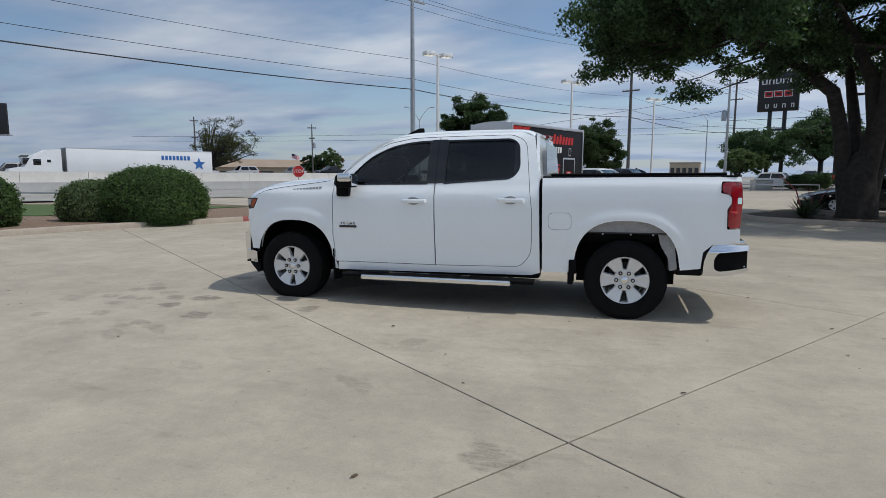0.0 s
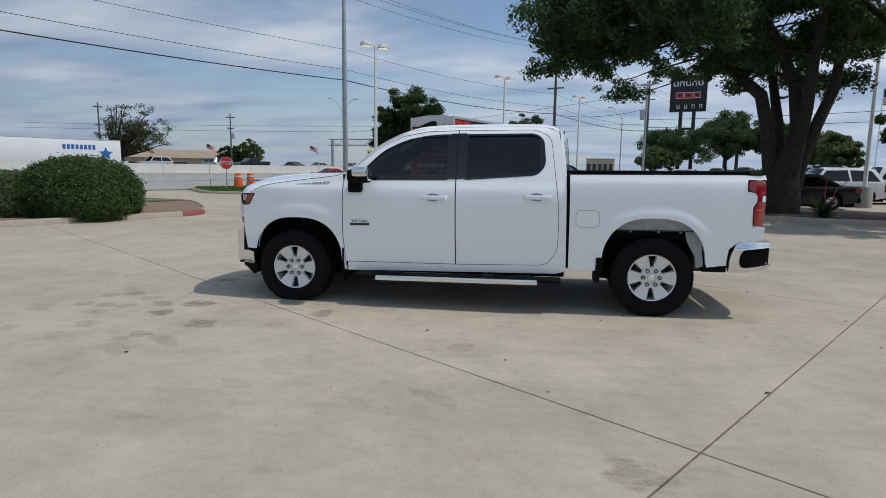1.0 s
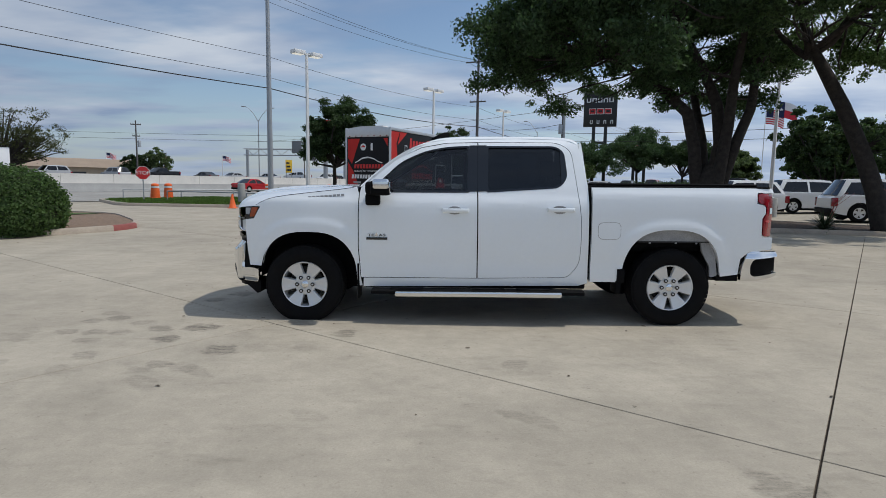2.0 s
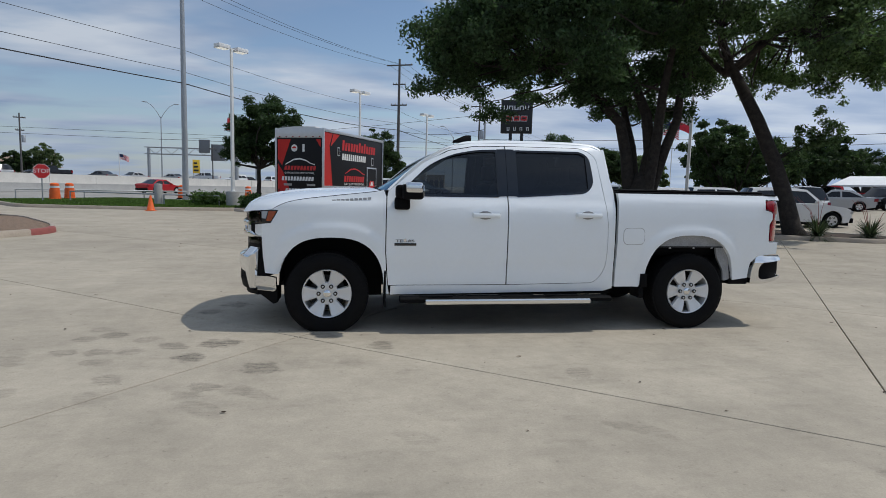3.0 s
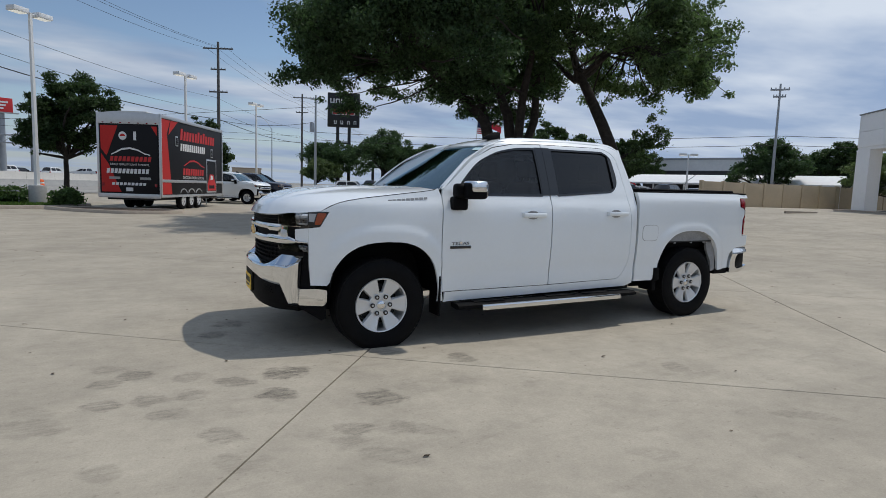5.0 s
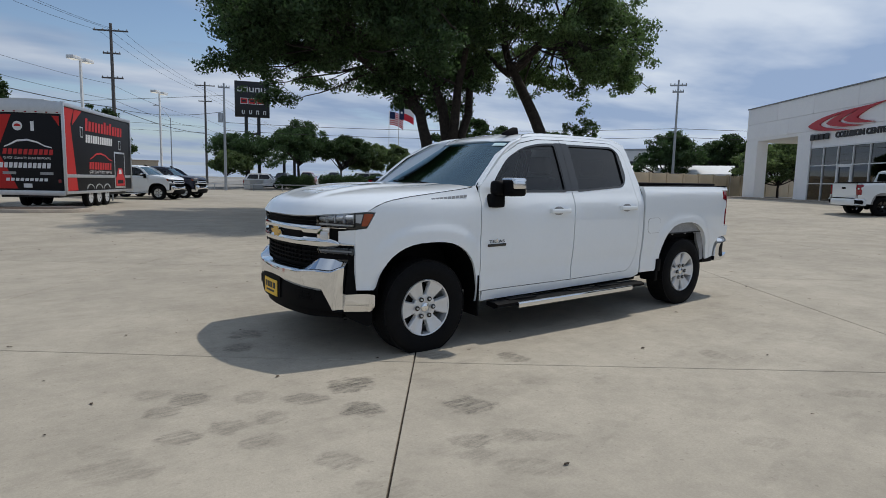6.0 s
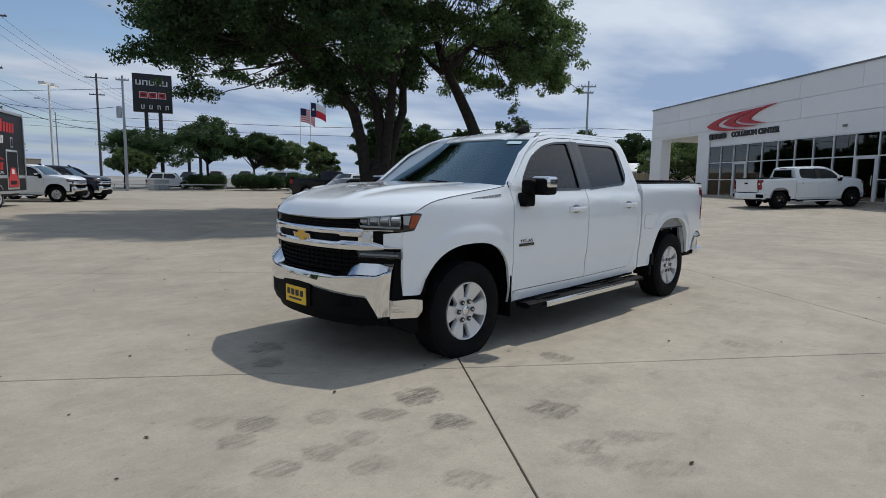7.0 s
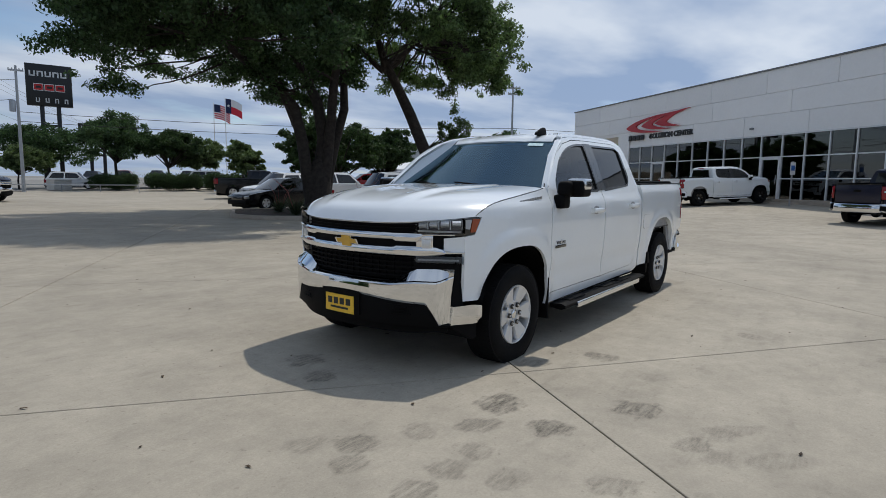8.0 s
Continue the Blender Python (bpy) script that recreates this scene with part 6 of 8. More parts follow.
part("post", lathe([(0.001, -0.1), (0.2, -0.1), (0.2, 1.05), (0.16, 1.12), (0.001, 1.13)], 20, "z"), concrete_grey, bl)
ub = thing("utility_box", "pale concrete utility box on the grass", "utility box", on_ground(-16.2, 10.0, 20, 0.1))
part("body", box(-0.3, 0.3, -0.25, 0.25, 0, 0.42, 0.03), barrier_white, ub)
ub = thing("utility_box", "pale concrete utility box by the lot edge", "utility box", on_ground(18.6, 61.4, 20))
part("body", box(-0.95, 0.95, -0.5, 0.5, 0, 1.0, 0.03), barrier_white, ub)
part("lid", box(-1.0, 1.0, -0.55, 0.55, 1.0, 1.06, 0.015), barrier_white, ub)
gp = finish("grass_patch", grid(lin(0, 1, 8), lin(0, 1, 8), lambda u, v: (-25 + 11 * u + 3 * v, 5.2 + 1.8 * u + 7 * v, 0.135)), grass_mat)
tagged(gp, "mown grass behind the mulch bed", "grass", kind="structure")


def shrub(name, label, x, y, r, h, seed, material=hedge_leaf, count=4000, lift=0.1, square=False, ly=None, turn=0):
    rnd = np.random.default_rng(seed)
    T = thing(name, label, "shrub", on_ground(x, y, turn, lift), "clipped shrubs")
    ry = ly or r
    bl = [(rnd.uniform(-0.7, 0.7) * r, rnd.uniform(-0.7, 0.7) * ry, h * rnd.uniform(0.35, 0.62), 0.42 * min(r, ry) + 0.1, 0.42 * min(r, ry) + 0.1, h * 0.38) for _ in range(10 + int(6 * max(r, ry)))]
    leaf_object("leaves", leaf_cloud(bl, count, 0.07, rnd, 0.2, 0.5), material, T)
    core = bmesh.new()
    for b in bl[::2]:
        limb(rnd, (b[0] * 0.3, b[1] * 0.3, -0.1), b[:3], 0.03, 0.01, 3, 0.05, core, 5)
    finish("stem", core, bark, T)


shrub("shrub", "clipped dark shrub beside the lamp base", -7.6, 25.6, 0.9, 0.8, 21)
shrub("shrub", "small rounded dark shrub by the kerb", -5.1, 24.2, 0.62, 0.78, 22)
for k, (x, y) in enumerate(((21.5, 55.8), (23.9, 49.3), (26.0, 43.7))):
    shrub("shrub", "long clipped dark hedge row at the lot edge", x, y, 1.0, 1.55, 30 + k, count=26000, ly=3.5, turn=20.6, material=far_leaf)


def yucca(x, y, r, seed):
    rnd = np.random.default_rng(seed)
    T = thing("yucca", "spiky dark green yucca clump in the mulch bed", "plant", on_ground(x, y, 0, 0.10), "yuccas in the bed")
    bm = bmesh.new()
    for k in range(190):
        a, el = rnd.uniform(0, 2 * math.pi), rnd.uniform(0.12, 1.25)
        ln = r * rnd.uniform(0.7, 1.1)
        d = Vector((math.cos(a) * math.cos(el), math.sin(a) * math.cos(el), math.sin(el)))
        s = Vector((-math.sin(a), math.cos(a), 0)) * 0.016
        p = [d * ln * t - Vector((0, 0, 0.42 * ln * t * t * math.cos(el))) for t in (0.02, 0.4, 0.75, 1.0)]
        vs = [[bm.verts.new(q - s * w), bm.verts.new(q + s * w)] for q, w in zip(p[:3], (1, 1.1, 0.7))]
        for u, v in zip(vs, vs[1:]):
            bm.faces.new((u[0], u[1], v[1], v[0]))
        bm.faces.new((vs[2][0], vs[2][1], bm.verts.new(p[3])))
    finish("leaves", bm, yucca_leaf, T)
    st = bmesh.new()
    for k in range(4):
        a = rnd.uniform(0, 6.28)
        tube([(0, 0, 0), (0.3 * math.cos(a), 0.3 * math.sin(a), r * 0.9), (0.8 * r * math.cos(a), 0.8 * r * math.sin(a), r * 1.35)], [0.012, 0.008, 0.004], 5, st)
    finish("flower_stalk", st, red_paint, T)


for k, (x, y, r) in enumerate(((9.4, 13.6, 1.0), (11.5, 12.4, 1.0), (13.6, 11.6, 0.9), (15.6, 10.6, 1.0), (17.4, 10.4, 0.95), (10.2, 15.6, 0.8))):
    yucca(x, y, r, 50 + k)


def grass_blades(pts, count, z, seed):
    """Short upright blades over an outline, one object for all."""
    rnd = np.random.default_rng(seed)
    p = np.array(pts, float)
    q = rnd.uniform(p.min(0), p.max(0), size=(count, 2))
    inside = np.zeros(count, bool)
    for (x0, y0), (x1, y1) in zip(p, np.roll(p, -1, 0)):
        cross = ((y0 > q[:, 1]) != (y1 > q[:, 1])) & (q[:, 0] < (x1 - x0) * (q[:, 1] - y0) / (y1 - y0 + 1e-9) + x0)
        inside ^= cross
    q = q[inside]
    k = len(q)
    a = rnd.uniform(0, 2 * math.pi, k)
    s, h = 0.035, (0.05 + 0.07 * rnd.random(k))
    lean = rnd.normal(size=(k, 2)) * 0.05
    base = np.column_stack([q, np.full(k, z)])
    side = np.column_stack([np.cos(a) * s, np.sin(a) * s, np.zeros(k)])
    tip = base + np.column_stack([lean, h])
    verts = np.stack([base - side, base + side, tip + side * 0.2, tip - side * 0.2], 1).reshape(-1, 3)
    ob = leaf_object("grass", verts, leaf_mat("grass_leaf", (0.075, 0.125, 0.030), 0.5), None)
    tagged(ob, "short mown green grass on the verge", "grass", kind="stuff")


grass_blades([(-14.8, 22.7), (-9.2, 22.3), (-5.6, 23.4), (-4.6, 25.4), (-9.2, 31.9), (-15.2, 34.3), (-18.9, 27.5)], 60000, 0.11, 3)

# ---- trees further off ----
dry_leaf_far = leaf_mat("dry_leaf_far", (0.055, 0.060, 0.028))
small_tree("street_tree", "small round street tree with dense dark crown", -5.55, 29.6, 6.9, 5.1, 61, trunk_h=0.30, leaves=24000, leaf=0.105, gap=0.35)
small_tree("street_tree", "round dark street tree behind the trailer", 1.6, 46.7, 7.2, 5.6, 62, trunk_h=0.2, leaves=22000, leaf=0.125)
for k, (x, y, h, w) in enumerate(((17.4, 68.5, 5.0, 4.6), (21.3, 71.7, 8.2, 8.4), (23.6, 60.3, 9.3, 7.8), (27.9, 58.0, 7.0, 5.7), (31.9, 59.3, 6.4, 6.2), (24.5, 39.2, 5.1, 3.4), (55.1, 20.7, 6.6, 9.0), (60.4, 21.1, 6.6, 9.0), (26.2, 30.2, 7.1, 6.9), (28.5, 36.0, 5.6, 5.0), (33.5, 31.5, 5.8, 5.4), (52.9, 30.7, 8.0, 8.6), (68.0, 34.0, 8.0, 8.0), (36.0, 43.0, 6.0, 5.0), (58.0, 52.0, 7.0, 8.0))):
    small_tree("street_tree", "broad dark green tree at the lot edge", x, y, h * 0.88, w * (1.08 if k < 5 else 0.85), 70 + k, trunk_h=0.30 if k < 5 else 0.06 if k == 8 else 0.18, leaves=13000 if k != 8 else 22000, leaf=0.17, material=sage_leaf if k in (0, 4, 5, 6, 7) else oak_leaf if k in (1, 2, 11) else far_leaf)
for k, (x, y, h, w, m_) in enumerate(((-53.0, 95.0, 5.6, 4.2, far_leaf), (-49.6, 95.4, 6.2, 4.6, sage_leaf))):
    small_tree("street_tree", "small tree across the highway", x, y, h, w, 90 + k, trunk_h=0.2, leaves=5000, leaf=0.22, material=m_)
small_tree("bare_tree", "sparse spreading tree across the highway", -55.2, 66.8, 10.8, 9.6, 95, trunk_h=0.2, leaves=5200, leaf=0.16, gap=0.15, material=dry_leaf_far, twigs=2)


# ---- trailer ----
trailer_black = mat("trailer_black", (0.010, 0.010, 0.012), 0.5, spec=0.2, vary=0.12, scale=2)
trailer_red = mat("trailer_red", (0.52, 0.030, 0.026), 0.5, spec=0.2, vary=0.08, scale=2)
alu = mat("alu", (0.60, 0.61, 0.62), 0.35, 0.7, vary=0.08, scale=6)


def flat_shape(name, pts, depth, material, parent, m, label=""):
    """A thin plate of an outline (a, b), laid by m (its normal is -y)."""
    bm = bmesh.new()
    f = bm.faces.new([bm.verts.new((a, 0, b)) for a, b in pts])
    e = bmesh.ops.extrude_face_region(bm, geom=[f])
    for v in e["geom"]:
        if isinstance(v, bmesh.types.BMVert):
            v.co.y -= depth
    bmesh.ops.triangulate(bm, faces=[f for f in bm.faces if len(f.verts) > 4])
    bmesh.ops.transform(bm, matrix=m, verts=bm.verts[:])
    return part(name, bm, material, parent, label)


def simple_wheel(parent, x, y, r, w, out, chrome_rim=True, name="wheel"):
    hub = new(name)
    hub.parent = parent
    hub.location = (x, y, r)
    part("tyre", lathe([(r * 0.62, -w / 2), (r * 0.86, -w / 2), (r * 0.97, -w * 0.4), (r, -w * 0.25), (r, w * 0.25), (r * 0.97, w * 0.4), (r * 0.86, w / 2), (r * 0.62, w / 2)], 28), rubber, hub)
    rim = lathe([(r * 0.63, 0.48 * w * out), (r * 0.58, 0.45 * w * out), (r * 0.55, 0.2 * w * out), (0.001, 0.15 * w * out)], 24)
    part("rim_well", rim, dark_metal, hub)
    sp = lathe([(r * 0.63, 0.40 * w * out), (r * 0.61, 0.47 * w * out), (r * 0.54, 0.46 * w * out), (r * 0.52, 0.34 * w * out)], 24)
    for k in range(5):
        b = loft([[(-q * r, 0.30 * w * out, d * r), (q * r, 0.30 * w * out, d * r), (q * r, y * w * out, d * r), (-q * r, y * w * out, d * r)] for d, q, y in ((0.0, 0.10, 0.40), (0.25, 0.13, 0.41), (0.56, 0.19, 0.45))])
        bmesh.ops.transform(b, matrix=Matrix.Rotation(2 * math.pi * k / 5, 4, "Y"), verts=b.verts[:])
        merge(sp, b)
    part("rim", sp, rim_metal if chrome_rim else dark_metal, hub)
    return hub


def trailer():
    """An enclosed car trailer; x across (0 at its right side, minus to the left), y ahead."""
    L, W = 7.15, 2.62
    T = thing("cargo_trailer", "black and red enclosed cargo trailer with printed sides", "trailer", on_ground(-1.4, 21.99, -26) @ Matrix.Diagonal((1, 1, 1.045, 1)))
    part("body", box(-W, 0, 0, L, 0.62, 3.92, 0.03), trailer_black, T)
    part("roof", loft([[(x, y, 3.90 + 0.12 * (1 - (2 * x / W + 1) ** 2)) for x in lin(-W - 0.02, 0.02, 9)] + [(0.02, y, 3.86), (-W - 0.02, y, 3.86)] for y in (-0.02, L + 0.02)]), alu, T)
    part("roof_vent", box(-1.6, -1.1, 1.1, 1.6, 4.0, 4.14, 0.02), pole_white, T)
    for x in (-W, 0):
        part("corner_post", box(x - 0.05, x + 0.05, -0.02, 0.06, 0.55, 3.95, 0.01), alu, T)
        part("corner_post", box(x - 0.04, x + 0.04, L - 0.06, L + 0.02, 0.55, 3.95, 0.01), alu, T)
        part("top_rail", box(x - 0.035, x + 0.035, 0, L, 3.80, 3.94, 0.01), alu, T)
        part("lower_rail", box(x - 0.03, x + 0.03, 0, L, 0.55, 0.66, 0.01), alu, T)
        part("rub_rail", box(x - 0.02, x + 0.02, 0, L, 1.18, 1.30, 0.008), alu, T)
    part("rear_header", box(-W, 0, -0.03, 0.0, 3.50, 3.92, 0.006), alu, T, "plain aluminium header")
    part("rear_sill", box(-W, 0, -0.08, 0.0, 0.50, 0.68, 0.01), alu, T)
    for i in range(7):
        part("clearance_lamp", box(-W + 0.2 + i * 0.37, -W + 0.27 + i * 0.37, -0.045, -0.03, 3.52, 3.56), tail_red, T)
    back = Matrix.Translation((-W, -0.004, 0))
    part("rear_door", box(-W + 0.10, -0.10, -0.02, 0.0, 0.72, 3.46, 0.006), trailer_black, T, "black rear ramp door")
    b2 = Matrix.Translation((-W, -0.022, 0))
    flat_shape("red_print", [(0.12, 3.42), (0.85, 3.42), (0.36, 2.2), (0.12, 2.5)], 0.003, trailer_red, T, b2)
    flat_shape("red_print", [(0.12, 2.3), (0.42, 1.9), (0.95, 0.74), (0.12, 0.74)], 0.003, trailer_red, T, b2)
    flat_shape("red_print", [(2.25, 3.42), (2.50, 3.42), (2.50, 3.05)], 0.003, trailer_red, T, b2)
    flat_shape("round_mark", [(1.05 + 0.17 * math.cos(a), 3.02 + 0.17 * math.sin(a)) for a in lin(0, 2 * math.pi, 25)[:-1]], 0.004, sign_white, T, b2, "round white printed mark")
    flat_shape("round_mark", [(1.05 + 0.12 * math.cos(a), 3.0 + 0.10 * math.sin(a)) for a in lin(0, math.pi, 13)], 0.006, trailer_red, T, b2)
    flat_shape("white_print", [(1.50, 2.85), (1.62, 2.85), (1.62, 3.2), (1.50, 3.2)], 0.004, sign_white, T, b2)
    roofline = [(0.55, 2.28), (0.75, 2.38), (1.0, 2.52), (1.35, 2.56), (1.7, 2.48), (1.95, 2.34), (2.2, 2.28), (2.2, 2.24), (1.95, 2.29), (1.7, 2.42), (1.35, 2.49), (1.0, 2.45), (0.75, 2.32), (0.55, 2.24)]
    flat_shape("white_print", roofline, 0.004, sign_white, T, b2, "white printed car outline")
    for i in range(10):
        a = 0.48 + i * 0.178
        flat_shape("red_letter_bar", [(a, 1.99), (a + 0.13, 1.99), (a + 0.17, 2.19), (a + 0.04, 2.19)], 0.004, stop_red, T, b2)
    for i in range(11):
        a = 0.34 + i * 0.165
        flat_shape("white_letter_bar", [(a, 1.50), (a + 0.12, 1.50), (a + 0.15, 1.69), (a + 0.03, 1.69)], 0.004, sign_white, T, b2)
    text_part("small_print", "QUICK QUALITY DENT REMOVAL", 0.115, sign_white, T, Matrix.Translation((-W + 1.33, -0.026, 1.86)) @ Matrix.Rotation(math.pi / 2, 4, "X"), 0.001, sx=0.95)
    for i in range(9):
        a = 0.55 + i * 0.165
        flat_shape("white_letter_bar", [(a, 1.02), (a + 0.12, 1.02), (a + 0.14, 1.13), (a + 0.02, 1.13)], 0.004, sign_white, T, b2)
    for a in (0.45, 1.75):
        flat_shape("white_print", [(a, 1.26), (a + 0.46, 1.26), (a + 0.46, 1.36), (a, 1.36)], 0.004, concrete_grey, T, b2)
    flat_shape("rear_plate", [(1.15, 0.78), (1.45, 0.78), (1.45, 0.93), (1.15, 0.93)], 0.006, sign_white, T, b2)
    for x in (-W + 0.14, -0.24):
        part("tail_lamp", box(x, x + 0.1, -0.04, -0.02, 0.98, 1.1), tail_red, T)
    # right side, seen in raking view
    side = Matrix.Translation((0.004, 0, 0)) @ Matrix.Rotation(math.pi / 2, 4, "Z")
    flat_shape("red_print", [(0.08, 3.78), (0.95, 3.78), (0.62, 3.2), (1.05, 0.68), (0.08, 0.68)], 0.004, trailer_red, T, side)
    flat_shape("red_print", [(1.0, 3.78), (1.7, 3.78), (0.75, 3.15)], 0.004, trailer_red, T, side)
    for i in range(13):
        a = 1.95 + i * 0.318
        hgt = 0.50 if i in (0, 6, 8) else 0.40
        flat_shape("red_letter_bar", [(a, 3.05), (a + 0.22, 3.05), (a + 0.28, 3.05 + hgt), (a + 0.06, 3.05 + hgt)], 0.005, stop_red, T, side, "red printed letter bar")
    for i in range(12):
        a = 1.95 + i * 0.24
        flat_shape("white_letter_bar", [(a, 2.58), (a + 0.17, 2.58), (a + 0.21, 2.90), (a + 0.04, 2.90)], 0.005, sign_white, T, side)
    for i in range(9):
        a = 2.2 + i * 0.27
        flat_shape("red_letter_bar", [(a, 1.52), (a + 0.2, 1.52), (a + 0.24, 1.82), (a + 0.04, 1.82)], 0.005, stop_red, T, side)
    flat_shape("red_print", [(2.3 + (a - 0.55) * 1.45, b - 0.33) for a, b in roofline], 0.005, stop_red, T, side, "red printed car outline")
    text_part("small_print", "QUICK QUALITY DENT REMOVAL", 0.16, sign_white, T, Matrix.Translation((0.008, 3.4, 1.41)) @ Matrix.Rotation(math.pi / 2, 4, "Z") @ Matrix.Rotation(math.pi / 2, 4, "X"), 0.001)
    for a, b in ((1.45, 2.75), (5.55, 2.45)):
        part("side_hatch", box(0.0, 0.014, a, a + 0.26, b, b + 0.42, 0.004), alu, T)
        part("side_hatch_lens", box(0.012, 0.018, a + 0.04, a + 0.22, b + 0.05, b + 0.37), trailer_black, T)
    d = part("side_door", box(0.0, 0.02, 4.95, 6.25, 0.72, 2.35, 0.006), alu, T, "framed side door with a red car print")
    part("door_panel", box(0.018, 0.026, 5.03, 6.17, 0.80, 2.27), trailer_black, d)
    s2 = Matrix.Translation((0.026, 0, 0)) @ Matrix.Rotation(math.pi / 2, 4, "Z")
    flat_shape("car_print", rounded([(5.05, 0.82), (6.15, 0.82), (6.15, 1.15), (6.0, 1.32), (5.85, 1.62), (5.35, 1.62), (5.2, 1.32), (5.05, 1.15)], 0.06), 0.003, stop_red, d, s2)
    flat_shape("car_print", [(5.42, 1.36), (5.78, 1.36), (5.72, 1.56), (5.48, 1.56)], 0.005, sign_white, d, s2)
    flat_shape("car_print", [(5.25, 0.92), (5.95, 0.92), (5.95, 1.08), (5.25, 1.08)], 0.005, trailer_black, d, s2)
    for y in (2.25, 3.12, 3.99):
        for x, o in ((-0.12, 1), (-W + 0.12, -1)):
            h = simple_wheel(T, 0, 0, 0.39, 0.24, 1)
            h.matrix_basis = Matrix.Translation((x, y, 0.39)) @ Matrix.Rotation(radians(-90 * o), 4, "Z")
            fl = [(y + 0.47 * math.cos(a), 0.42 + 0.47 * math.sin(a)) for a in lin(0.22 * math.pi, 0.78 * math.pi, 13)]
            part("fender", loft([[(x + o * dx, yy, z) for yy, z in fl] + [(x + o * dx, yy, z + 0.04) for yy, z in reversed(fl)] for dx in (-0.05, 0.15)]), alu, T)
    part("undercarriage", box(-W + 0.3, -0.3, 0.1, L, 0.42, 0.62), dark_metal, T)
    part("tongue", loft([[(-W / 2 + s * a, y, 0.5 + dz) for s, dz in ((-1, 0), (1, 0), (1, 0.12), (-1, 0.12))] for a, y in ((0.6, L), (0.06, L + 1.3))]), dark_metal, T)
    part("jack", tube([(-W / 2, L + 1.1, 0), (-W / 2, L + 1.1, 0.9)], 0.04, 8), galv, T)


trailer()


# ---- collision-centre building ----
BA = Vector((40.77, 12.53, 0))
panel_white = mat("panel_white", (0.87, 0.875, 0.88), 0.45, vary=0.03, scale=0.8, random_obj=0.03)
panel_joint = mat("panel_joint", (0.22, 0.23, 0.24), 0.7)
trim_grey = mat("trim_grey", (0.20, 0.21, 0.22), 0.5, 0.4)
mullion_white = mat("mullion_white", (0.72, 0.73, 0.74), 0.35, 0.3)
store_glass = glass("store_glass", (0.16, 0.19, 0.19), 1.0, 1.9)
logo_red = mat("logo_red", (0.46, 0.02, 0.03), 0.4, vary=0.05, scale=2)


